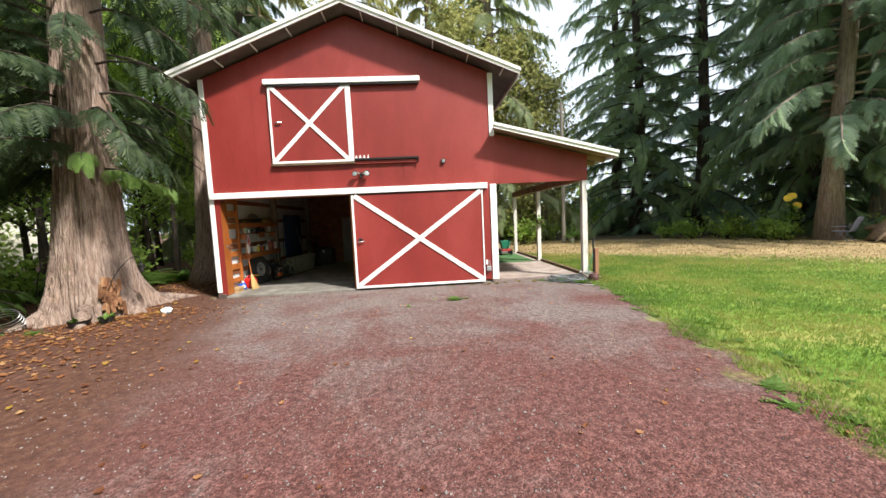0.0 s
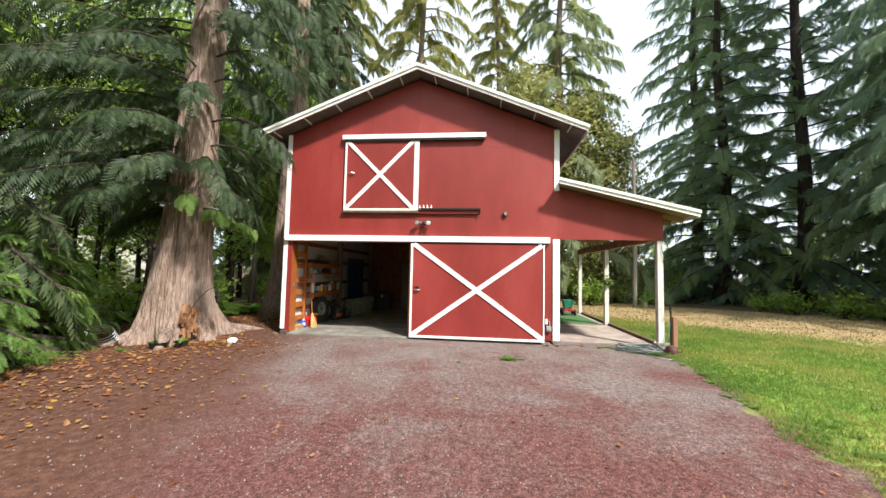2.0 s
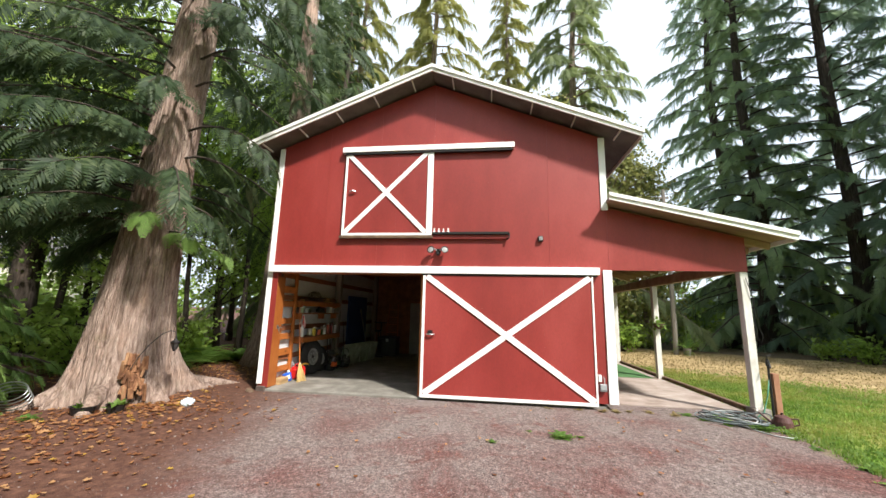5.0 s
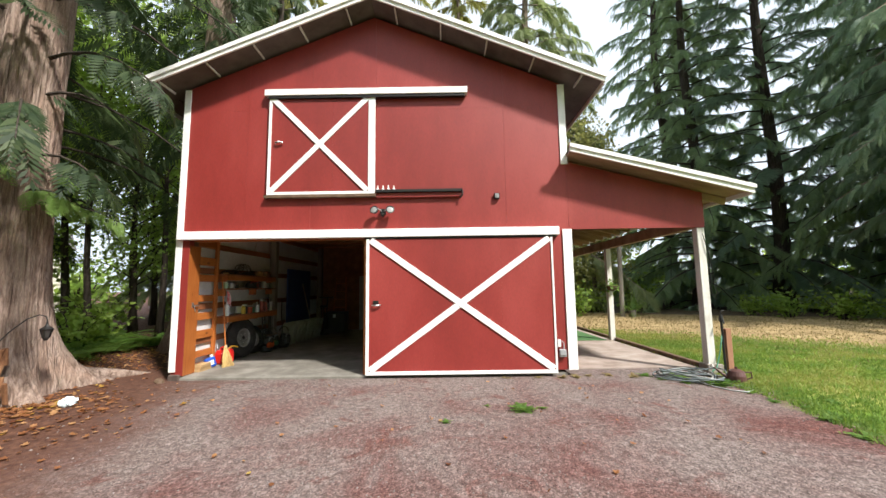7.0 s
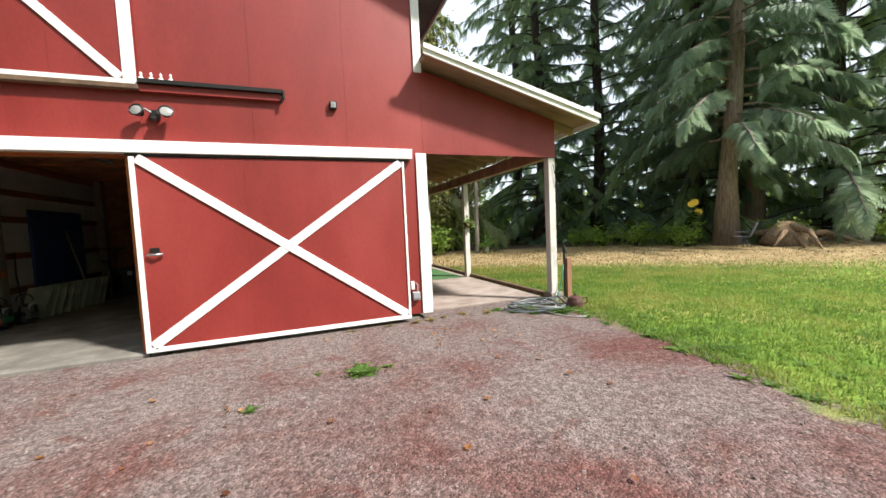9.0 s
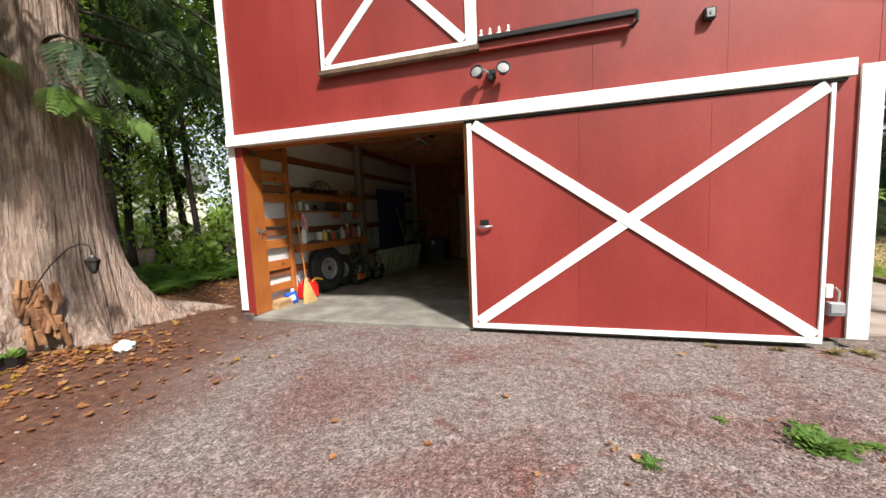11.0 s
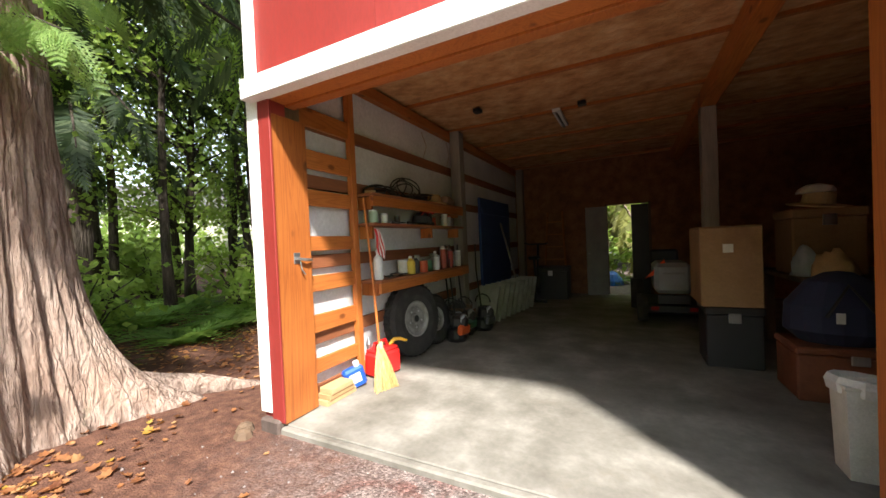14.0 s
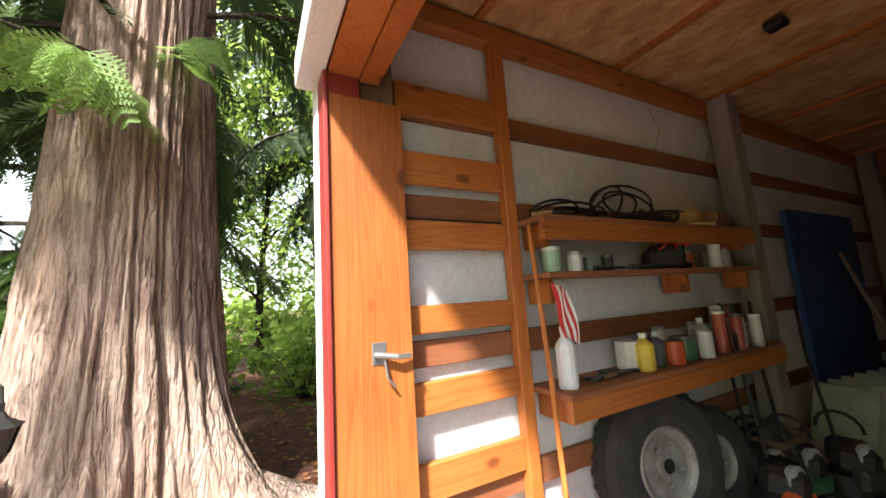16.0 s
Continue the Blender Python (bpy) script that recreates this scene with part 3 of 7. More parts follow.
# ---- plants ----
def bark_material(name, dark, mid, light, moss=0.0):
    m, nt, bsdf, pos = start(name)
    v = stretch(nt, pos, (1, 1, 0.13))
    ridge = socket_noise(nt, v, 17, 6.0, 0.65, 0.5)
    fine = socket_noise(nt, stretch(nt, pos, (1, 1, 0.32)), 70, 4.0, 0.7)
    big = socket_noise(nt, pos, 1.6, 4.0, 0.6)
    crack = nt.nodes.new("ShaderNodeTexVoronoi")
    crack.feature = "DISTANCE_TO_EDGE"
    crack.inputs["Scale"].default_value = 21
    bend = nt.nodes.new("ShaderNodeVectorMath")
    bend.operation = "MULTIPLY_ADD"
    nz = nt.nodes.new("ShaderNodeTexNoise")
    nz.inputs["Scale"].default_value = 5
    nt.links.new(pos, nz.inputs["Vector"])
    nt.links.new(nz.outputs["Color"], bend.inputs[0])
    bend.inputs[1].default_value = (0.06, 0.06, 0.08)
    nt.links.new(stretch(nt, pos, (1, 1, 0.045)), bend.inputs[2])
    nt.links.new(bend.outputs[0], crack.inputs["Vector"])
    plate = step(nt, crack.outputs["Distance"], 0.0, 0.22)
    col = ramp(nt, ridge, [(0.32, dark), (0.48, mid), (0.68, light)])
    col = mixc(nt, 0.5, col, ramp(nt, fine, [(0.3, (0.6, 0.58, 0.56)), (0.7, (1.3, 1.28, 1.26))]), "MULTIPLY")
    col = mixc(nt, maths(nt, "MULTIPLY", step(nt, big, 0.5, 0.7), 0.35), col, (light[0] * 0.9, light[1] * 0.72, light[2] * 0.6))
    col = mixc(nt, maths(nt, "MULTIPLY", maths(nt, "SUBTRACT", 1.0, plate), 0.24), col, tuple(c * 0.6 for c in dark))
    if moss:
        col = mixc(nt, maths(nt, "MULTIPLY", step(nt, socket_noise(nt, pos, 2.3, 6.0, 0.8), 0.56, 0.68), moss), col, (0.07, 0.085, 0.025))
    nt.links.new(col, bsdf.inputs["Base Color"])
    bsdf.inputs["Roughness"].default_value = 0.92
    bsdf.inputs["Specular IOR Level"].default_value = 0.2
    bumped(nt, bsdf, maths(nt, "ADD", maths(nt, "ADD", ridge, maths(nt, "MULTIPLY", plate, 0.24)), maths(nt, "MULTIPLY", fine, 0.4)), 0.9, 0.04)
    return m


BARK = bark_material("cedar_bark", (0.135, 0.088, 0.068), (0.315, 0.232, 0.19), (0.46, 0.365, 0.312), 0.32)
DARKBARK = bark_material("forest_bark", (0.03, 0.024, 0.02), (0.065, 0.052, 0.042), (0.12, 0.1, 0.085), 0.4)
PALEBARK = bark_material("pale_bark", (0.14, 0.105, 0.082), (0.27, 0.21, 0.17), (0.4, 0.33, 0.28))
CEDAR = leafy("cedar_leaf", (0.027, 0.05, 0.024), (0.062, 0.098, 0.045), (0.145, 0.185, 0.085), (0.13, 0.185, 0.07))
FIR = leafy("fir_leaf", (0.10, 0.16, 0.115), (0.185, 0.275, 0.19), (0.32, 0.405, 0.27), (0.42, 0.54, 0.35), 0.4, 0.64)
BROADFIR = leafy("broad_fir_leaf", (0.10, 0.16, 0.08), (0.185, 0.27, 0.135), (0.32, 0.40, 0.20), (0.42, 0.54, 0.26), 0.5, 0.64)
SPRAY = leafy("young_cedar_leaf", (0.07, 0.14, 0.035), (0.14, 0.24, 0.062), (0.24, 0.35, 0.10), (0.32, 0.5, 0.12), 2.0, 0.55)
MAPLE = leafy("maple_leaf", (0.095, 0.17, 0.032), (0.175, 0.285, 0.058), (0.29, 0.39, 0.10), (0.52, 0.68, 0.14), 0.8, 0.58)
GOLDCEDAR = leafy("yellowing_cedar_leaf", (0.15, 0.165, 0.05), (0.26, 0.27, 0.08), (0.4, 0.385, 0.13), (0.5, 0.5, 0.16), 0.5, 0.6)
GREYCEDAR = leafy("grey_green_leaf", (0.11, 0.15, 0.075), (0.19, 0.24, 0.12), (0.3, 0.345, 0.175), (0.36, 0.43, 0.18), 0.4, 0.6)
POPLAR = leafy("turning_leaf", (0.17, 0.19, 0.065), (0.27, 0.28, 0.1), (0.4, 0.37, 0.15), (0.48, 0.48, 0.17), 0.35)
FERN = leafy("fern_leaf", (0.055, 0.117, 0.025), (0.110, 0.207, 0.044), (0.193, 0.290, 0.069), (0.276, 0.442, 0.083), 2.0)
GRASS = leafy("grass_blade", (0.06, 0.14, 0.02), (0.145, 0.25, 0.034), (0.33, 0.29, 0.085), (0.3, 0.4, 0.08), 0.55, 0.5, True)
STRAW = leafy("dry_grass_blade", (0.17, 0.125, 0.05), (0.27, 0.205, 0.09), (0.36, 0.295, 0.15), (0.33, 0.27, 0.125), 1.2)
FALLEN = leafy("fallen_leaf", (0.15, 0.055, 0.03), (0.36, 0.155, 0.065), (0.6, 0.36, 0.17), (0.42, 0.22, 0.08), 3.0)
YELLOWLEAF = leafy("yellow_fallen_leaf", (0.36, 0.2, 0.04), (0.5, 0.32, 0.06), (0.58, 0.42, 0.13), (0.5, 0.36, 0.08), 3.0)


def frond_shape(pairs, width=0.1, spread=0.42, droop=0.25):
    """A flat spray: leaflets in pairs along a drooping stem, length 1 along x."""
    v, f = [], []

    def leaf(p, d, n, w):
        side = np.cross(d, (0, 0, 1.0))
        side = side / (np.linalg.norm(side) + 1e-6)
        i = len(v)
        v.extend([p, p + d * n * 0.45 + side * w / 2, p + d * n, p + d * n * 0.45 - side * w / 2])
        f.append((i, i + 1, i + 2, i + 3))

    for k in range(pairs):
        t = (k + 0.3) / pairs
        p = np.array((t * 0.92, 0, -droop * t * t))
        n = spread * (1 - t) ** 0.75 + 0.1
        for s in (1, -1):
            d = np.array((0.72, s * 0.7, -0.18 - 0.3 * t))
            leaf(p, d / np.linalg.norm(d), n, width * (0.6 + 0.6 * (1 - t)))
    leaf(np.array((0.8, 0, -droop * 0.64)), np.array((0.85, 0, -0.5)), 0.22, width * 0.8)
    return np.array(v), np.array(f)


def needle_spray(pairs, width, spread, droop):
    """A feathery spray of narrow pointed leaflets, length 1 along x."""
    v, f = [], []
    for k in range(pairs):
        t = (k + 0.3) / pairs
        p = np.array((t * 0.95, 0, -droop * t * t))
        n = spread * (1 - t) ** 0.6 + 0.07
        for s in (1, -1):
            d = np.array((0.78, s * 0.6, -0.12 - 0.3 * t + 0.1 * (k % 2)))
            d = d / np.linalg.norm(d)
            w = np.array((-d[1], d[0], 0.0)) * width * (1.15 - 0.5 * t) * 0.5
            i = len(v)
            v.extend([p - w, p + w, p + d * n])
            f.append((i, i + 1, i + 2))
    i = len(v)
    v.extend([np.array((0.78, width * 0.4, -droop * 0.6)), np.array((0.78, -width * 0.4, -droop * 0.6)), np.array((1.05, 0, -droop * 1.15))])
    f.append((i, i + 1, i + 2))
    return np.array(v), np.array(f)


def feather_spray(pairs, sub):
    """A flat cedar spray: side twigs in pairs, each with its own pairs of blunt leaflets, length 1 along x."""
    v, f = [], []

    def blade(p, d, n, w):
        q = np.array((-d[1], d[0], 0.0)) * w * 0.5
        i = len(v)
        v.extend([p - q * 0.6, p + d * n * 0.7 - q, p + d * n, p + d * n * 0.7 + q, p + q * 0.6])
        f.extend([(i, i + 1, i + 2), (i, i + 2, i + 4), (i + 4, i + 2, i + 3)])

    for k in range(pairs):
        t = (k + 0.4) / pairs
        p = np.array((t * 0.95, 0, -0.35 * t * t))
        n = 0.42 * (1 - t) ** 0.7 + 0.08
        for s in (1, -1):
            d = np.array((0.8, s * 0.6, -0.15))
            d = d / np.linalg.norm(d)
            blade(p, d, n, 0.022)
            for j in range(sub):
                u = (j + 0.6) / sub
                for e in (1, -1):
                    g = np.array((d[0] * 0.75 - e * d[1] * 0.66, d[1] * 0.75 + e * d[0] * 0.66, -0.12))
                    blade(p + d * n * u, g, n * 0.4 * (1.1 - u) + 0.02, 0.028)
    return np.array(v), np.array(f)


def scatter(shape, mats):
    """Copies of a small shape at many poses, joined."""
    v, f = shape
    m = np.array(mats)
    w = np.einsum("kij,nj->kni", m[:, :3, :3], v) + m[:, None, :3, 3]
    fs = f[None] + (np.arange(len(m)) * len(v))[:, None, None]
    return w.reshape(-1, 3), fs.reshape(-1, f.shape[1])


def set_at(p, d, up, s, rng):
    """A pose at p, x along d, z near up, scaled by s."""
    x = d / (np.linalg.norm(d) + 1e-9)
    z = up - x * np.dot(up, x)
    z = z / (np.linalg.norm(z) + 1e-9)
    y = np.cross(z, x)
    m = np.eye(4)
    m[:3, 0], m[:3, 1], m[:3, 2], m[:3, 3] = x * s, y * s, z * s, p
    return m


def conifer(name, h, reach, clear, limbs, per, size, mat, bark, seed, label, r0=0.35, shape=None, droop=0.35, top=1.0):
    """Trunk, drooping limbs and flat sprays; the limbs start at height clear."""
    rng = np.random.default_rng(seed)
    tree = thing(name, (0, 0, 0), label, "tree")
    bm = tube([(0.15 * math.sin(z * 0.4 + seed), 0.15 * math.cos(z * 0.33), z) for z in np.linspace(-0.2, h, 10)],
              [r0 * (1.5 if i == 0 else 1) * (1 - 0.93 * i / 9) + 0.02 for i in range(10)], 10)
    part("trunk", bm, bark, tree, smooth=True)
    lb = bmesh.new()
    mats = []
    for i in range(limbs):
        t = (i + rng.random()) / limbs
        z = clear + (h * top - clear) * t ** 1.15
        a = i * 2.4 + rng.normal(0, 0.4)
        prof = (1 - t) ** 0.62 * (0.75 + 0.5 * rng.random()) + 0.06
        if t < 0.08:
            prof *= 0.8
        n = reach * prof
        out = np.array((math.cos(a), math.sin(a), 0.0))
        rise = 0.12 + 0.35 * t
        ts = np.linspace(0, 1, 5)
        pts = [out * n * q + np.array((0, 0, z + n * (rise * q - droop * 1.7 * q * q + 0.28 * droop * q ** 3))) for q in ts]
        add_tube(lb, [tuple(p) for p in pts], [0.05 * (1 - 0.8 * q) * (0.5 + prof) for q in ts], 4)
        k = max(int(per * (0.35 + prof)), 3)
        for j in range(k):
            q = 0.2 + 0.8 * (j + rng.random()) / k
            i0 = min(int(q * 4), 3)
            w = q * 4 - i0
            p = pts[i0] * (1 - w) + pts[i0 + 1] * w
            tan = pts[i0 + 1] - pts[i0]
            tan = tan / (np.linalg.norm(tan) + 1e-9)
            side = np.cross(tan, (0, 0, 1.0))
            s = 1 if j % 2 else -1
            d = tan * (0.55 + 0.5 * rng.random()) + side * s * (0.9 - 0.5 * q) + np.array((0, 0, -0.25 - 0.6 * rng.random()))
            if q > 0.93:
                d = tan + np.array((0, 0, -0.35))
            up = np.array((0, 0, 0.7)) + out * 0.8 + rng.normal(0, 0.55, 3)
            mats.append(set_at(p, d, up, size * (0.65 + 0.6 * rng.random()) * (1.1 - 0.35 * t), rng))
    tagged(part("branchwork", lb, bark, tree), kind="stuff")
    v, f = scatter(shape, mats)
    soup("crown", v, f, mat, tree)
    return tree


def leaf_shape():
    v = np.array([(0, 0, 0), (0.45, 0.42, 0.06), (1, 0, -0.08), (0.45, -0.42, 0.06)])
    return v, np.array([(0, 1, 2, 3)])


LEAF = leaf_shape()


def broadleaf(name, h, reach, clear, clumps, per, size, mat, bark, seed, label, r0=0.16, spread=0.9, lean=0.0):
    rng = np.random.default_rng(seed)
    tree = thing(name, (0, 0, 0), label, "tree")
    zs = np.linspace(-0.2, h * 0.95, 9)
    axis = [np.array((lean * z + 0.12 * math.sin(z * 0.5 + seed), 0.12 * math.cos(z * 0.43 + seed), z)) for z in zs]
    part("trunk", tube([tuple(p) for p in axis], [r0 * (1.35 if i == 0 else 1) * (1 - 0.9 * i / 8) for i in range(9)], 9), bark, tree, smooth=True)
    lb = bmesh.new()
    mats = []
    for i in range(clumps):
        t = (i + rng.random()) / clumps
        z = clear + (h - clear) * t
        a = i * 2.4 + rng.normal(0, 0.5)
        prof = math.sin(math.pi * min(0.12 + 0.85 * t, 1)) ** 0.6
        n = reach * prof * (0.35 + 0.75 * rng.random())
        base = axis[0] * 0 + np.array((np.interp(z * 0.88, zs, [p[0] for p in axis]), np.interp(z * 0.88, zs, [p[1] for p in axis]), z * 0.88))
        tip = base + np.array((math.cos(a) * n, math.sin(a) * n, z * 0.12 + 0.3 * n))
        if i % 2 == 0:
            mid = (base + tip) / 2 + np.array((0, 0, 0.08 * n))
            add_tube(lb, [tuple(base), tuple(mid), tuple(tip)], [r0 * 0.3 * (1 - 0.7 * t), r0 * 0.18, 0.01], 4)
        for _ in range(per):
            p = tip + rng.normal(0, 1, 3) * np.array((spread, spread, spread * 0.62)) * 0.55
            d = rng.normal(0, 1, 3) + np.array((0, 0, -0.5))
            mats.append(set_at(p, d, np.array((0, 0, 1.0)) + rng.normal(0, 0.6, 3), size * (0.6 + 0.8 * rng.random()), rng))
    tagged(part("branchwork", lb, bark, tree), kind="stuff")
    v, f = scatter(LEAF, mats)
    soup("crown", v, f, mat, tree)
    return tree


FINE = frond_shape(9, 0.075, 0.36, 0.3)
COARSE = needle_spray(11, 0.085, 0.36, 0.3)


def put(tree, spots, group):
    """Sets the first tree on the first spot and copies it to the rest: x, y, turn, scale."""
    tagged(tree, group=group)
    for i, (x, y, turn, s) in enumerate(spots):
        m = pose(x, y, ground_z(x, y) - 0.03, 0, 0, turn) @ Matrix.Diagonal((s, s, s, 1))
        if i == 0:
            first = m
        else:
            c = copy_thing(tree, pose(x, y, ground_z(x, y) - 0.03, 0, 0, turn))
            c.scale = (s, s, s)
    tree.matrix_basis = first


# the row of tall conifers beyond the lawn
con_a = conifer("conifer_tree", 38, 5.9, 0.7, 145, 33, 0.9, FIR, DARKBARK, 3, "tall dark green conifer with drooping boughs", 0.42, COARSE, 0.3)
put(con_a, [(17.2, 30.0, 10, 1.0), (19.5, 23.5, 75, 0.95), (23.4, 13.0, 200, 1.0), (25.5, 21.0, 140, 1.15)], "conifers beyond the lawn")
con_b = conifer("conifer_tree", 38, 5.7, 0.4, 145, 32, 0.9, BROADFIR, DARKBARK, 11, "broad cedar with low sweeping boughs", 0.4, COARSE, 0.42)
put(con_b, [(16.3, 25.6, 30, 0.95), (21.2, 18.0, 170, 0.95), (27.0, 11.2, 310, 1.0)], "conifers beyond the lawn")
con_c = conifer("conifer_tree", 30, 4.4, 4.6, 120, 30, 0.86, FIR, PALEBARK, 23, "conifer with bare pale lower trunk", 0.36, COARSE)
put(con_c, [(18.2, 14.3, 0, 1.0), (22.4, 15.8, 100, 1.05)], "conifers beyond the lawn")
# yellowing cedars and a turning poplar behind the barn
gold = conifer("cedar_tree", 36, 5.2, 2.0, 116, 29, 1.08, GOLDCEDAR, PALEBARK, 61, "tall yellowing cedar with hanging feathery sprays", 0.36, COARSE, 0.5)
put(gold, [(-4.4, 25.5, 0, 1.0), (-10.8, 27.5, 140, 1.05), (1.4, 31.0, 260, 0.95)], "cedars behind the barn")
grey = conifer("conifer_tree", 36, 5.2, 2.0, 116, 29, 1.08, GREYCEDAR, PALEBARK, 67, "grey-green conifer rising behind the barn", 0.38, COARSE, 0.45)
put(grey, [(5.6, 25.2, 0, 1.0), (-14.5, 25.0, 120, 1.0)], "conifers behind the barn")
pop = broadleaf("poplar_tree", 11, 2.0, 1.2, 120, 90, 0.15, POPLAR, PALEBARK, 5, "yellow-green poplar behind the barn", 0.16, 0.8)
put(pop, [(9.2, 25.0, 0, 1.0), (-0.8, 24.0, 120, 1.15), (-4.8, 23.0, 40, 1.3), (3.0, 23.4, 210, 1.35), (6.9, 23.8, 300, 1.2)], "poplars behind the barn")
# dark cedars left of the drive
ced = conifer("cedar_tree", 20, 4.8, 1.0, 90, 26, 0.78, CEDAR, DARKBARK, 31, "dark cedar with hanging fern-like sprays", 0.42, FINE, 0.45)
put(ced, [(-12.4, 4.4, 0, 1.0), (-12.8, 0.8, 120, 1.05), (-11.8, -2.2, 300, 1.0)], "cedars beside the drive")
back_cedar = conifer("cedar_tree", 24, 4.4, 5.0, 84, 24, 0.85, CEDAR, DARKBARK, 37, "dark tall cedar standing deep in the woodland", 0.4, COARSE, 0.45)
put(back_cedar, [(-12.8, 23.0, 100, 1.05), (-9.4, 21.5, 310, 0.95), (-14.6, 11.0, 30, 0.95)], "cedars deep in the woodland")
sapling = conifer("cedar_sapling", 2.4, 1.25, 0.12, 44, 17, 0.36, SPRAY, DARKBARK, 53, "young bright green cedar with feathery sprays", 0.03, needle_spray(9, 0.1, 0.36, 0.3), 0.3)
put(sapling, [(-7.7, 4.5, 0, 0.9), (-8.4, 5.7, 90, 1.1), (-8.8, 3.4, 200, 1.1), (-9.6, 4.8, 300, 1.3), (-9.0, 6.6, 40, 1.0)], "young cedars beside the drive")
# woodland left of the barn
wood = broadleaf("maple_tree", 14, 3.4, 2.6, 120, 62, 0.17, MAPLE, DARKBARK, 41, "slim maple with bright green leaves", 0.17, 1.0, 0.02)
put(wood, [(-12.6, 12.6, 0, 0.72), (-14.8, 9.0, 60, 0.7), (-11.0, 15.0, 130, 0.7), (-15.5, 13.6, 200, 0.78), (-9.6, 17.5, 280, 0.75), (-17.5, 16.8, 90, 0.8), (-13.2, 18.6, 170, 0.8), (-18.4, 11.0, 240, 0.8), (-7.4, 20.8, 320, 0.75), (-19.5, 7.2, 10, 0.8), (-4.4, 22.4, 70, 0.7), (-1.2, 22.0, 110, 0.6)], "maples in the woodland")
stem = broadleaf("alder_tree", 12, 2.0, 5.5, 40, 56, 0.15, MAPLE, DARKBARK, 47, "thin dark-stemmed woodland alder tree", 0.11, 0.9, -0.04)
put(stem, [(-11.4, 11.6, 0, 1.0), (-12.2, 13.9, 100, 1.1), (-13.6, 11.2, 200, 1.0), (-10.6, 13.2, 40, 0.9), (-14.2, 14.8, 300, 1.1), (-9.8, 14.6, 150, 1.0), (-15.8, 11.4, 250, 1.1), (-12.0, 16.4, 20, 1.0), (-13.8, 8.2, 60, 1.0)], "alders in the woodland")


def clear_of_barn(mats):
    """Leaves out sprays that would reach into the barn or its roof."""
    return [m for m in mats if not (m[0, 3] > -6.4 and 7.7 < m[1, 3] < 17.5 and m[2, 3] < 7.6)]


def leaning_cedar():
    t = thing("cedar_tree", (-7.1, 12.6, 0), "big shaded cedar trunk behind the barn corner", "tree")
    part("trunk", tube([(-7.2, 12.6, -0.1), (-7.15, 12.6, 0.5), (-7.1, 12.6, 1.5), (-7.0, 12.6, 4), (-6.8, 12.5, 9), (-6.6, 12.4, 16)], [0.8, 0.6, 0.48, 0.42, 0.33, 0.1], 14), BARK, t, smooth=True)
    rng = np.random.default_rng(8)
    mats = []
    for i in range(420):
        z = 4.5 + 11 * rng.random()
        a = rng.random() * 6.28
        r = (0.5 + 2.6 * rng.random()) * (1 - 0.6 * (z - 4.5) / 12)
        p = np.array((-7.0 + math.cos(a) * r, 12.6 + math.sin(a) * r, z - 0.25 * r))
        mats.append(set_at(p, np.array((math.cos(a), math.sin(a), -0.9)), rng.normal(0, 0.5, 3) + np.array((0, 0, 1.0)), 0.8 + 0.5 * rng.random(), rng))
    v, f = scatter(FINE, clear_of_barn(mats))
    soup("crown", v, f, CEDAR, t)


leaning_cedar()


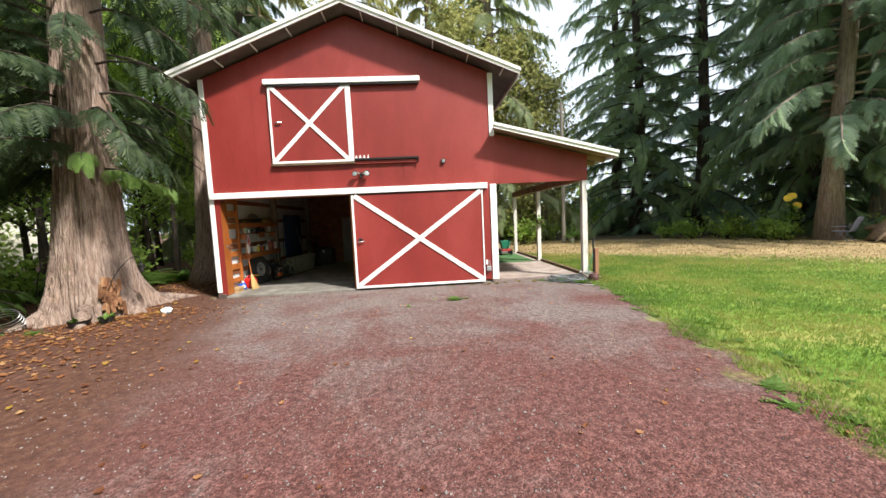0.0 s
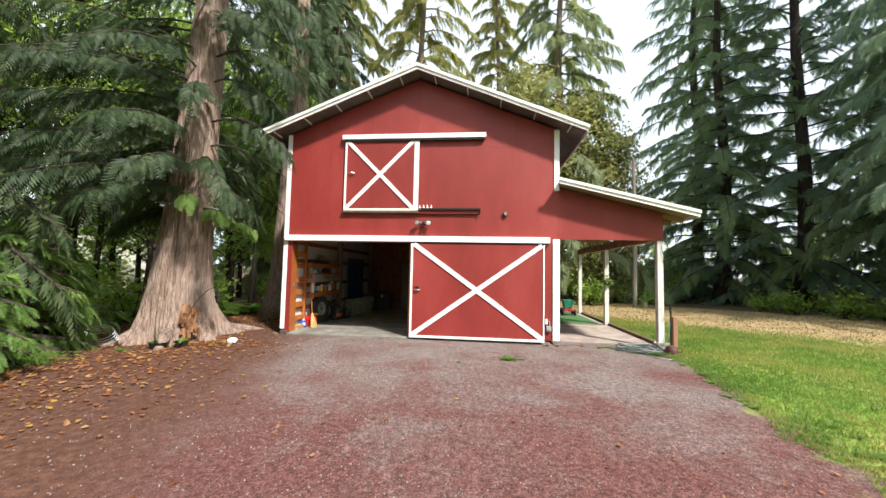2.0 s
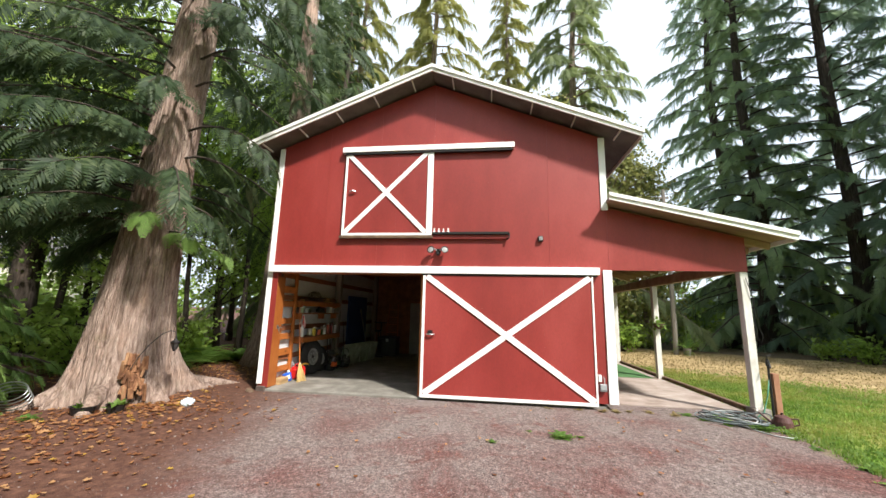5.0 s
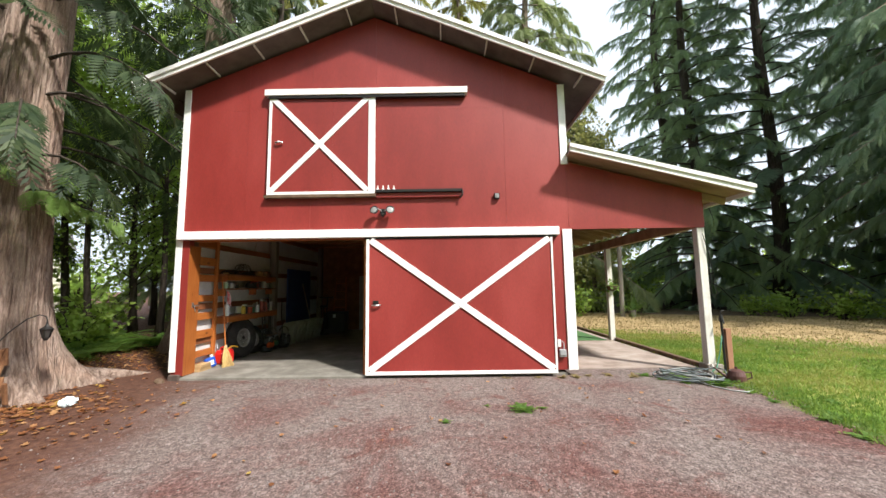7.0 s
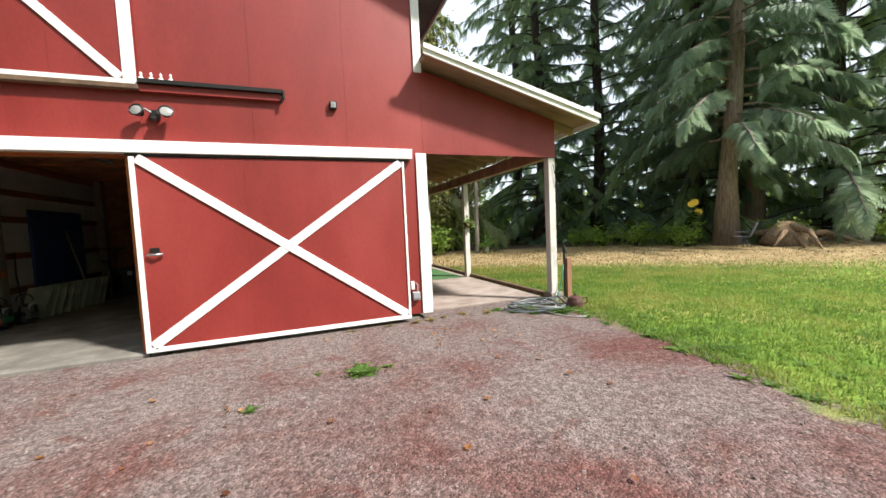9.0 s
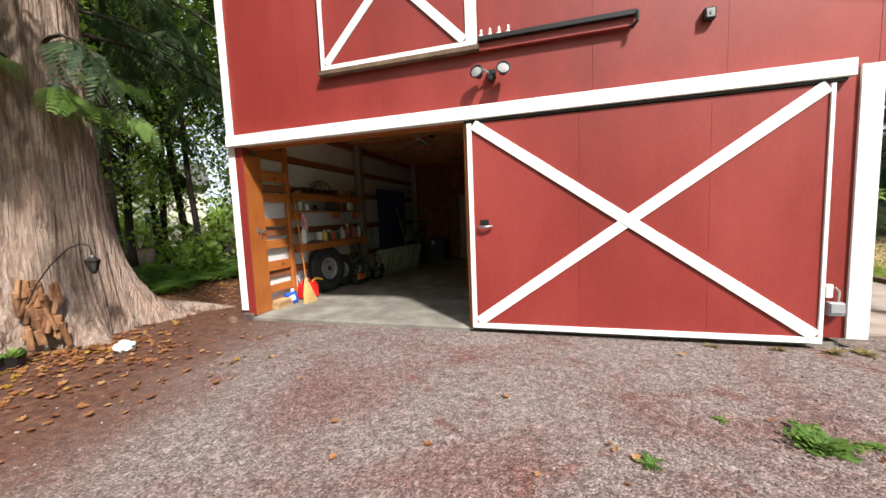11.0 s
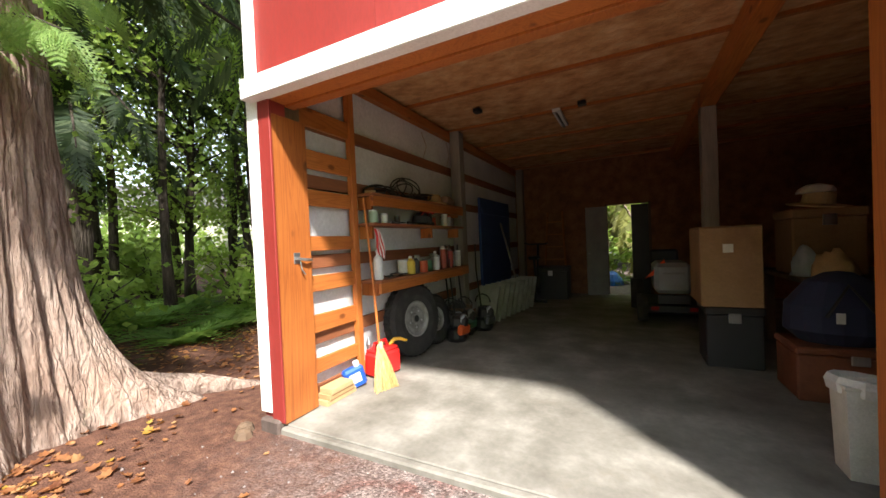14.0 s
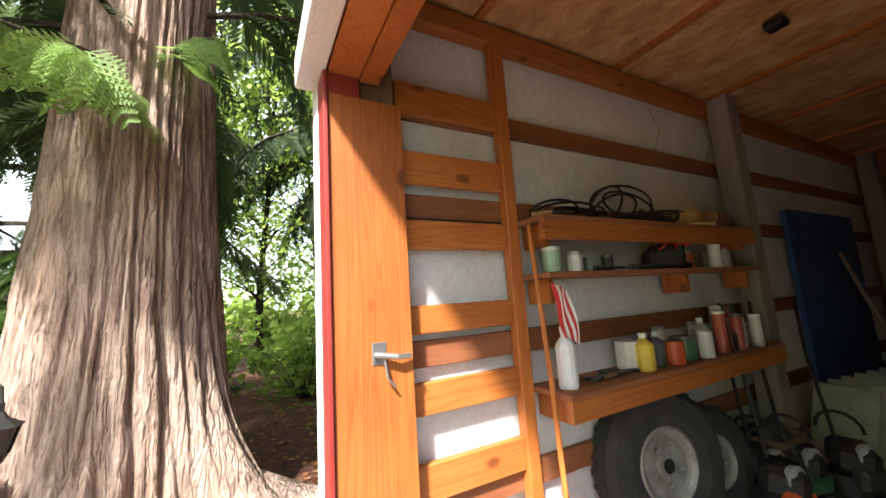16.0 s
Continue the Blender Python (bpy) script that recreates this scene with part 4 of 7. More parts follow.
def big_cedar():
    """The old cedar beside the drive: fluted, flared trunk, surface roots, hanging sprays."""
    cx, cy = -7.08, 7.92
    t = thing("old_cedar_tree", (cx, cy, 0), "massive old cedar with fluted flared trunk and hanging sprays", "tree")
    lobes = [(-8, 0.42, 0.30), (57, 0.8, 0.26), (100, 0.3, 0.3), (-60, 0.42, 0.28), (-110, 0.38, 0.3), (170, 0.4, 0.4), (220, 0.35, 0.3), (30, 0.16, 0.2)]
    zs = list(np.linspace(-0.12, 0.8, 24)) + list(np.linspace(0.84, 3.9, 60)) + list(np.linspace(4.0, 17, 40))
    n = 300
    verts = []
    for z in zs:
        ax, ay = cx + 0.035 * max(z - 1, 0), cy + 0.02 * max(z - 1, 0)
        r = 0.66 - 0.05 * min(z, 3.0) - 0.026 * max(z - 3.0, 0)
        for k in range(n):
            a = 2 * math.pi * k / n
            rr = r
            for deg, amp, wid in lobes:
                d = (a - radians(deg) + math.pi) % (2 * math.pi) - math.pi
                w = wid * (1 + 0.5 * min(z, 2))
                rr += amp * math.exp(-max(z, 0) / 0.42) * math.exp(-(d / w) ** 2) + 0.13 * amp * math.exp(-max(z - 0.5, 0) / 1.4) * math.exp(-(d / w) ** 2)
            q = 0.03 * noise.noise((math.cos(a) * 3.2, math.sin(a) * 3.2, z * 0.35))
            w = 0.05 * noise.noise((z * 0.9, a * 3, 2))
            q -= 0.045 * max(0.0, 0.3 - abs(noise.noise((math.cos(a + w) * 8, math.sin(a + w) * 8, z * 0.45 + 5)))) / 0.3
            q -= 0.022 * max(0.0, 0.25 - abs(noise.noise((math.cos(a + w) * 19, math.sin(a + w) * 19, z * 1.1)))) / 0.25
            q += 0.008 * noise.noise((math.cos(a) * 45, math.sin(a) * 45, z * 3.5))
            rr += q * (1.0 if z < 4 else 0.7)
            verts.append((ax + rr * math.cos(a), ay + rr * math.sin(a), z))
    faces = [(j * n + k, j * n + (k + 1) % n, (j + 1) * n + (k + 1) % n, (j + 1) * n + k) for j in range(len(zs) - 1) for k in range(n)]
    soup("trunk", verts, faces, BARK, t, smooth=True)
    for pts, r in (([(-6.75, 8.6, 0.22), (-6.55, 9.0, 0.1), (-6.4, 9.3, 0.05), (-6.15, 9.5, 0.0), (-5.95, 9.7, -0.04)], 0.2),
                   ([(-6.7, 7.2, 0.25), (-6.5, 6.85, 0.05), (-6.4, 6.6, -0.05)], 0.16),
                   ([(-7.5, 7.2, 0.2), (-7.7, 6.9, 0.02), (-7.85, 6.6, -0.06)], 0.15)):
        part("root", tube(pts, [r * (1 - 0.75 * i / (len(pts) - 1)) for i in range(len(pts))], 9), BARK, t, smooth=True)
    # rotted hollow, reddish broken wood
    rot = material("rotted_wood", (0.1, 0.04, 0.02), (0.24, 0.11, 0.05), (0.42, 0.25, 0.13), 9, 60, s=(1, 1, 0.4), rough=0.95, bump=0.8, dist=0.02)
    bm = bmesh.new()
    rr = random.Random(4)
    for i in range(34):
        q = rr.uniform(-1, 1)
        x, y, z = -6.36 + 0.1 * q + rr.uniform(-0.05, 0.05), 7.4 + 0.13 * q + rr.uniform(-0.05, 0.05), rr.uniform(0.18, 0.8)
        n = rr.uniform(0.07, 0.17)
        add_box(bm, (-0.022 - 0.03 * rr.random(), -0.02, -n), (0.03, 0.022, n), 0.01, pose(x, y, z, rr.uniform(-16, 16), rr.uniform(-16, 16), rr.uniform(0, 180)))
    part("rotted_knot", bm, rot, t, "reddish rotted knot")
    # limbs and sprays
    rng = np.random.default_rng(77)
    lb = bmesh.new()
    mats, young = [], []

    def bough(z, a, n, fall, k, store, size):
        ax, ay = cx + 0.035 * max(z - 1, 0), cy + 0.02 * max(z - 1, 0)
        out = np.array((math.cos(a), math.sin(a), 0.0))
        pts = [np.array((ax, ay, z)) + out * (0.3 + n * q) + np.array((0, 0, 0.15 * n * q - fall * n * q * q)) for q in np.linspace(0, 1, 6)]
        add_tube(lb, [tuple(p) for p in pts], [0.03 * (1 - 0.85 * q) for q in np.linspace(0, 1, 6)], 5)
        for j in range(k):
            q = 0.12 + 0.88 * (j + rng.random()) / k
            i0 = min(int(q * 5), 4)
            w = q * 5 - i0
            p = pts[i0] * (1 - w) + pts[i0 + 1] * w
            tan = pts[i0 + 1] - pts[i0]
            tan = tan / np.linalg.norm(tan)
            side = np.cross(tan, (0, 0, 1.0))
            d = tan * 0.7 + side * (1 if j % 2 else -1) * (0.8 - 0.4 * q) + np.array((0, 0, -0.35 - 0.4 * rng.random()))
            store.append(set_at(p, d, np.array((0, 0, 1.0)) + rng.normal(0, 0.3, 3), size * (0.6 + 0.6 * rng.random()), rng))

    for i in range(100):
        z = 3.6 + 13 * (i + rng.random()) / 100
        a = i * 2.4 + rng.normal(0, 0.4)
        toward = math.cos(a - radians(-30))
        n = (2.0 + 2.4 * rng.random()) * (1 - 0.45 * (z - 3.6) / 13) * (0.72 if toward > 0.5 and z < 6.5 else 1.0)
        bough(z, a, n, 0.55, 26 if z < 9.5 else 9, mats, 0.62)
    for z, deg, n in ((3.5, 200, 2.4), (3.3, 235, 2.8), (3.9, 255, 3.0), (3.6, 275, 2.4), (4.3, 225, 3.2), (4.2, 290, 2.4), (3.2, 175, 2.2), (4.6, 250, 3.2), (5.2, 205, 3.4), (5.6, 232, 3.4), (6.0, 262, 3.2), (6.6, 215, 3.4), (7.2, 245, 3.4), (7.8, 195, 3.2), (5.0, 280, 2.8), (8.4, 228, 3.2)):
        bough(z, radians(deg), n, 0.4, 38, mats, 0.6)
    for z, deg, n, k in ((2.98, 4, 1.4, 22), (3.15, -14, 1.15, 15), (3.45, -52, 1.25, 16), (3.5, 30, 0.9, 12)):
        bough(z, radians(deg), n, 0.36, k, young, 0.36)
    tagged(part("branchwork", lb, DARKBARK, t), kind="stuff")
    v, f = scatter(FINE, clear_of_barn(mats))
    soup("crown", v, f, CEDAR, t)
    v, f = scatter(feather_spray(9, 5), young)
    soup("young_spray", v, f, SPRAY, t, "bright green young sprays")


big_cedar()


def fern(seed, size):
    rng = np.random.default_rng(seed)
    t = thing("fern", (0, 0, 0), "green sword fern clump on the woodland floor", "fern")
    mats = []
    for i in range(20):
        a = i * 2.4 + rng.normal(0, 0.3)
        e = 0.5 + 0.7 * rng.random()
        mats.append(set_at(np.zeros(3), np.array((math.cos(a), math.sin(a), e)), np.array((0, 0, 1.0)), size * (0.7 + 0.5 * rng.random()), rng))
    v, f = scatter(frond_shape(14, 0.055, 0.17, 0.75), mats)
    soup("fronds", v, f, FERN, t)
    return t


rf = random.Random(12)
spots = [(-8.9 + rf.uniform(-2.2, 1.2), 3.4 + rf.uniform(-2.2, 2.0), rf.uniform(0, 360), rf.uniform(0.8, 1.4)) for _ in range(16)]
spots += [(-9.6 + rf.uniform(-3.0, 1.4), 11.6 + rf.uniform(-2.0, 2.6), rf.uniform(0, 360), rf.uniform(0.8, 1.4)) for _ in range(26)]
spots += [(-3 + rf.uniform(-3, 4), 19.5 + rf.uniform(-1.5, 1.5), rf.uniform(0, 360), rf.uniform(0.9, 1.4)) for _ in range(8)]
put(fern(2, 0.75), spots, "ferns on the woodland floor")


def shrub(name, seed, h, r, count, size, mat, label):
    rng = np.random.default_rng(seed)
    t = thing(name, (0, 0, 0), label, "shrub")
    bm = bmesh.new()
    mats = []
    for i in range(14):
        a, n = rng.random() * 6.28, r * (0.4 + 0.6 * rng.random())
        tip = np.array((math.cos(a) * n, math.sin(a) * n, h * (0.5 + 0.5 * rng.random())))
        add_tube(bm, [(0.05 * math.cos(a), 0.05 * math.sin(a), -0.05), tuple(tip * np.array((0.5, 0.5, 0.7))), tuple(tip)], [0.018, 0.012, 0.004], 4)
        for _ in range(count):
            q = 0.35 + 0.65 * rng.random()
            p = tip * np.array((q, q, q)) + rng.normal(0, 0.16 * r, 3)
            p[2] = max(p[2], 0.05)
            mats.append(set_at(p, rng.normal(0, 1, 3) + np.array((0, 0, -0.2)), np.array((0, 0, 1.0)) + rng.normal(0, 0.5, 3), size * (0.6 + 0.8 * rng.random()), rng))
    tagged(part("twig_frame", bm, DARKBARK, t), kind="stuff")
    v, f = scatter(LEAF, mats)
    soup("leaves", v, f, mat, t)
    return t


put(shrub("shrub", 5, 1.3, 1.0, 40, 0.15, MAPLE, "bright green leafy shrub at the wood edge"),
    [(15.2, 18.8, 0, 0.9), (16.2, 17.6, 70, 1.0), (14.6, 20.2, 150, 0.8), (17.0, 16.4, 220, 0.8), (16.8, 15.2, 300, 0.9), (19.4, 12.8, 40, 0.9), (21.0, 10.4, 120, 0.9),
     (8.8, 24.0, 20, 1.1), (10.6, 23.6, 200, 0.9), (6.5, 21.5, 90, 1.2), (-10.2, 9.6, 0, 1.0), (-11.6, 8.2, 80, 1.2), (-12.8, 10.0, 160, 1.2), (-10.2, 12.4, 200, 1.1), (-11.6, 14.2, 10, 1.3),
     (-14.0, 12.4, 100, 1.4), (-9.4, 15.8, 240, 1.2), (-15.8, 9.6, 60, 1.5), (-17.0, 13.0, 310, 1.5), (-8.2, 18.2, 140, 1.3), (-3.2, 20.0, 40, 1.2), (-1.6, 20.4, 190, 1.2)], "shrubs at the wood edge")
# woods closing the view to the west, as bushes and slim trees
rw = random.Random(77)
hedge = shrub("thicket", 9, 1.4, 1.1, 44, 0.13, MAPLE, "dense green thicket at the back of the wood")
put(hedge, [(-26 + rw.uniform(-4, 3), -6 + 2.6 * k + rw.uniform(-1, 1), rw.uniform(0, 360), rw.uniform(2.0, 2.8)) for k in range(14)] + [(-22 + 3.2 * k, 35 + rw.uniform(-2, 2), rw.uniform(0, 360), rw.uniform(2.4, 3.4)) for k in range(9)], "thicket behind the wood")
for x, y, k in ((4.2, 25.5, 2.0), (6.4, 24.5, 1.7), (9.0, 27.5, 2.2), (11.4, 30.0, 2.6), (8.0, 31.0, 2.4), (12.8, 27.0, 1.8), (2.0, 24.5, 1.8), (14.5, 32.0, 3.0)):
    c = copy_thing(hedge, pose(x, y, -0.05, 0, 0, 40 * x))
    c.scale = (k, k, k)
# unseen maples added to the south to block low sky light into the barn
for k in range(8):
    x, y = -32 + 8.6 * k + rw.uniform(-1.5, 1.5), -27 + rw.uniform(-3, 3)
    c = copy_thing(wood, pose(x, y, -0.05, 0, 0, rw.uniform(0, 360)))
    c.scale = (2.1, 2.1, 1.5)
# unseen thickets added before them, dimming the barn's inside further
for k in range(16):
    c = copy_thing(hedge, pose(-30 + 4.0 * k + rw.uniform(-1, 1), -21 + rw.uniform(-2, 2), -0.05, 0, 0, rw.uniform(0, 360)))
    c.scale = (4.5, 4.5, 5.5)
for x, y in ((24, 29), (28, 26), (30, 20), (32, 14), (27, 32), (20, 36)):
    c = copy_thing(hedge, pose(x - 1.5, y - 1, -0.05, 0, 0, 51 * x))
    c.scale = (3.6, 3.6, 3.4)

# ---- inside the barn ----
FLOOR = 0.05
DIM = plain("black_plastic", (0.03, 0.03, 0.034), 0.5)
part("wall_liner", box((-5.035, 9.2, 0.06), (-5.025, 16.24, 3.12), 0.0), LINER, barn, "white liner board wall")
for z in (2.5, 1.98, 1.27, 0.6, 0.12):
    part("girt", box((-5.023, 9.4, z - 0.06), (-4.985, 16.2, z + 0.06), 0.003), GIRT, barn)
part("wall_plate", box((-5.02, 9.2, 2.98), (-4.93, 16.2, 3.1), 0.004), RAILWOOD, barn)
for i, (z, h) in enumerate(((2.53, 0.16), (2.165, 0.165), (1.83, 0.14), (1.43, 0.13), (1.08, 0.14), (0.73, 0.155), (0.36, 0.125))):
    part("rung_board", box((-4.983, 9.385, z - h / 2), (-4.945, 9.993, z + h / 2), 0.004), RAILWOOD, barn, "amber fir cross board")
part("stud", box((-4.984, 9.995, 0.06), (-4.925, 10.07, 3.0), 0.004), WOOD, barn)
part("corner_block", box((-4.98, 9.2, 2.43), (-4.9, 9.36, 2.75), 0.004), DARKWOOD, barn)
for x, y in ((-4.86, 12.4), (-4.86, 16.1), (-1.6, 12.7)):
    part("inner_post", box((x - 0.08, y - 0.09, 0.06), (x + 0.08, y + 0.09, 3.1), 0.008), GREYWOOD, barn, "rough grey timber post")
part("tie_beam", box((-1.68, 9.3, 2.9), (-1.52, 16.2, 3.1), 0.006), RAILWOOD, barn)
part("right_liner", box((1.98, 9.2, 0.06), (2.01, 16.24, 3.12), 0.0), WALLBOARD, barn)
part("wall_step", box((-4.98, 9.98, 2.62), (-4.94, 10.02, 3.0), 0.002), RAILWOOD, barn)


def latch():
    t = part("latch", box((-4.869, 9.205, 1.27), (-4.862, 9.265, 1.36), 0.002), STEEL, barn, "galvanised gate latch")
    part("latch_bolt", tube([(-4.85, 9.21, 1.315), (-4.83, 9.3, 1.30), (-4.84, 9.36, 1.295)], 0.012, 8), STEEL, t)
    part("latch_hook", tube([(-4.85, 9.25, 1.31), (-4.84, 9.26, 1.22), (-4.84, 9.29, 1.18)], 0.006, 6), STEEL, t)


latch()


def shelf(z, depth, y0, y1, apron, label):
    t = thing("wall_shelf", (-4.9, (y0 + y1) / 2, z), label, "shelf", "shelves on the white wall")
    part("plank", box((-4.984, y0, z - 0.03), (-4.984 + depth, y1, z), 0.003), GIRT, t)
    if apron:
        part("front_rail", box((-4.984 + depth - 0.04, y0, z - 0.13), (-4.984 + depth, y1, z - 0.031), 0.003), RAILWOOD, t)
    for y in (y0 + 0.06, (y0 + y1) / 2 + 0.2, y1 - 0.08):
        part("bracket", box((-4.984, y, z - 0.16), (-4.984 + depth * 0.7, y + 0.035, z - 0.031), 0.002), WOOD, t)


shelf(1.92, 0.24, 10.08, 12.28, True, "rough fir wall shelf holding coiled cords")
shelf(1.62, 0.24, 10.08, 12.28, False, "rough fir wall shelf holding tools")
shelf(1.04, 0.3, 10.08, 12.28, True, "long fir work shelf crowded with bottles")


def cord_heap():
    t = thing("coiled_cord", (-4.88, 10.9, 1.92), "tangled black extension cord on the shelf", "cord")
    rr = random.Random(3)
    for k in range(16):
        cy, cz, r = 10.3 + 0.075 * k, 2.0 + rr.uniform(0, 0.04), rr.uniform(0.09, 0.16)
        pts = []
        for i in range(25):
            a = i / 24 * 2 * math.pi * 1.3 + k
            pts.append((-4.88 + 0.1 * math.sin(a + k) * 0.8, cy + r * 1.3 * math.cos(a), 1.93 + max(0.0, r * (0.85 if k in (6, 7, 8, 9) else 0.35) * (1 + math.sin(a)))))
        part("cord_loop", tube(pts, 0.008, 5), BLACK, t, smooth=True)
    part("mound", lathe([(0.02, 0), (0.16, 0.0), (0.14, 0.05), (0.06, 0.09), (0.0, 0.1)], pose(-4.88, 11.1, 1.921) @ Matrix.Diagonal((0.6, 1.9, 1, 1)), 14), BLACK, t)


cord_heap()


def bottle(x, y, z, r, h, c, cap, label, name="bottle", rough=0.35):
    t = thing(name, (x, y, z), label if len(label.split()) > 3 else label + " on the shelf", name, "bottles on the work shelf")
    part("body", lathe([(r * 0.9, 0), (r, 0.012), (r, h * 0.68), (r * 0.8, h * 0.76), (r * 0.36, h * 0.84), (r * 0.36, h * 0.9)], pose(x, y, z), 14), plain("%s_body" % name, c, rough), t, smooth=False)
    part("cap", lathe([(r * 0.4, h * 0.88), (r * 0.42, h), (0.0, h + 0.002)], pose(x, y, z), 10), plain("cap_colour", cap, 0.4), t)


def jar(x, y, z, r, h, c, lid, label, name="can"):
    t = thing(name, (x, y, z), label if len(label.split()) > 3 else label + " on the shelf", name, "cans on the work shelf")
    part("body", lathe([(r * 0.96, 0), (r, 0.008), (r, h - 0.008), (r * 0.96, h)], pose(x, y, z), 16), plain("can_body", c, 0.4), t)
    part("lid", lathe([(r * 1.03, h - 0.012), (r * 1.03, h + 0.006), (0.0, h + 0.008)], pose(x, y, z), 16), plain("lid_colour", lid, 0.35, 0.3), t)


SZ = 1.041
bottle(-4.79, 10.18, SZ, 0.05, 0.3, (0.7, 0.72, 0.72), (0.8, 0.8, 0.8), "tall translucent white bottle on the shelf")
bottle(-4.78, 10.78, SZ, 0.055, 0.21, (0.6, 0.45, 0.06), (0.75, 0.75, 0.7), "yellow plastic bottle with white cap")
jar(-4.86, 10.75, SZ, 0.07, 0.16, (0.62, 0.6, 0.52), (0.6, 0.6, 0.58), "cream paint tin")
bottle(-4.8, 10.93, SZ, 0.045, 0.2, (0.06, 0.06, 0.07), (0.5, 0.5, 0.5), "dark oil bottle on the shelf")
jar(-4.78, 11.06, SZ, 0.06, 0.13, (0.45, 0.08, 0.03), (0.5, 0.12, 0.05), "red and orange tin")
jar(-4.82, 11.24, SZ, 0.07, 0.14, (0.05, 0.14, 0.07), (0.1, 0.1, 0.1), "dark green tin")
jar(-4.76, 11.38, SZ, 0.045, 0.16, (0.5, 0.5, 0.5), (0.6, 0.6, 0.6), "grey metal tin")
bottle(-4.84, 11.5, SZ, 0.05, 0.24, (0.4, 0.38, 0.36), (0.7, 0.7, 0.7), "grey plastic bottle")
jar(-4.78, 11.62, SZ, 0.04, 0.27, (0.4, 0.09, 0.06), (0.75, 0.75, 0.73), "tall red spray can with white lid", "spray_can")
jar(-4.84, 11.72, SZ, 0.036, 0.3, (0.55, 0.54, 0.52), (0.75, 0.75, 0.73), "tall pale spray can", "spray_can")
jar(-4.76, 11.8, SZ, 0.038, 0.24, (0.32, 0.06, 0.05), (0.1, 0.1, 0.1), "dark red spray can", "spray_can")
jar(-4.82, 11.93, SZ, 0.05, 0.2, (0.6, 0.6, 0.58), (0.65, 0.65, 0.63), "white round tin")
jar(-4.74, 12.02, SZ, 0.036, 0.22, (0.5, 0.5, 0.52), (0.7, 0.7, 0.7), "silver spray can", "spray_can")
jar(-4.84, 12.12, SZ, 0.05, 0.15, (0.3, 0.28, 0.26), (0.4, 0.4, 0.4), "dull grey tin")
SZ2 = 1.621
jar(-4.84, 10.2, SZ2, 0.05, 0.13, (0.3, 0.42, 0.28), (0.6, 0.65, 0.6), "pale green jar on the upper shelf", "jar")
jar(-4.8, 10.33, SZ2, 0.04, 0.1, (0.5, 0.52, 0.5), (0.3, 0.3, 0.3), "small glass jar", "jar")
jar(-4.8, 11.75, SZ2, 0.04, 0.16, (0.6, 0.58, 0.55), (0.7, 0.7, 0.7), "white spray can on the upper shelf", "spray_can")
jar(-4.83, 11.95, SZ2, 0.035, 0.15, (0.35, 0.34, 0.33), (0.6, 0.1, 0.08), "grey spray can with red lid", "spray_can")

for k, (y, r, h, c) in enumerate(((10.88, 0.035, 0.12, (0.32, 0.3, 0.27)), (11.0, 0.032, 0.17, (0.08, 0.07, 0.07)), (11.16, 0.04, 0.2, (0.5, 0.48, 0.44)), (11.3, 0.03, 0.12, (0.12, 0.1, 0.09)), (11.56, 0.035, 0.2, (0.55, 0.5, 0.46)), (11.68, 0.03, 0.18, (0.1, 0.1, 0.12)), (11.86, 0.034, 0.26, (0.5, 0.48, 0.47)), (12.05, 0.03, 0.26, (0.35, 0.1, 0.07)), (12.18, 0.036, 0.2, (0.14, 0.13, 0.13)))):
    jar(-4.92, y, SZ, r, h, c, (0.3, 0.29, 0.28), "small mixed tin at the back of the shelf")
for k, (y, r, h, c) in enumerate(((10.48, 0.04, 0.08, (0.12, 0.2, 0.13)), (10.72, 0.035, 0.1, (0.06, 0.06, 0.06)), (11.15, 0.05, 0.09, (0.05, 0.05, 0.05)), (11.58, 0.045, 0.13, (0.4, 0.06, 0.04)), (11.86, 0.03, 0.14, (0.5, 0.48, 0.45)), (12.1, 0.04, 0.12, (0.1, 0.09, 0.09)))):
    jar(-4.9, y, SZ2, r, h, c, (0.2, 0.19, 0.18), "small dark tin on the upper shelf")
t = thing("tool_bag", (-4.84, 11.2, SZ2), "black cloth tool bag on the upper shelf", "bag")
part("pouch", lathe([(0.1, 0), (0.13, 0.03), (0.12, 0.11), (0.06, 0.16), (0.0, 0.17)], pose(-4.85, 11.2, SZ2) @ Matrix.Diagonal((0.75, 1.3, 1, 1)), 14), plain("bag_black", (0.03, 0.028, 0.03), 0.9), t)
part("strap", tube([(-4.8, 11.1, SZ2 + 0.12), (-4.76, 11.2, SZ2 + 0.2), (-4.8, 11.3, SZ2 + 0.12)], 0.008, 6), plain("strap_red", (0.4, 0.04, 0.03), 0.7), t)


def tool(name, x, y, z, n, c, yaw, label):
    t = thing(name, (x, y, z), label, "tool", "tools on the shelves")
    m = pose(x, y, z + 0.018, 0, 0, yaw)
    bm = bmesh.new()
    add_tube(bm, [m @ Vector((-n / 2, 0, 0)), m @ Vector((0, 0, 0.004))], [0.014, 0.012], 8)
    part("grip", bm, plain("tool_grip", c, 0.5), t)
    part("blade", box((0, -0.018, -0.006), (n / 2, 0.018, 0.006), 0.003, m), BLACK, t)


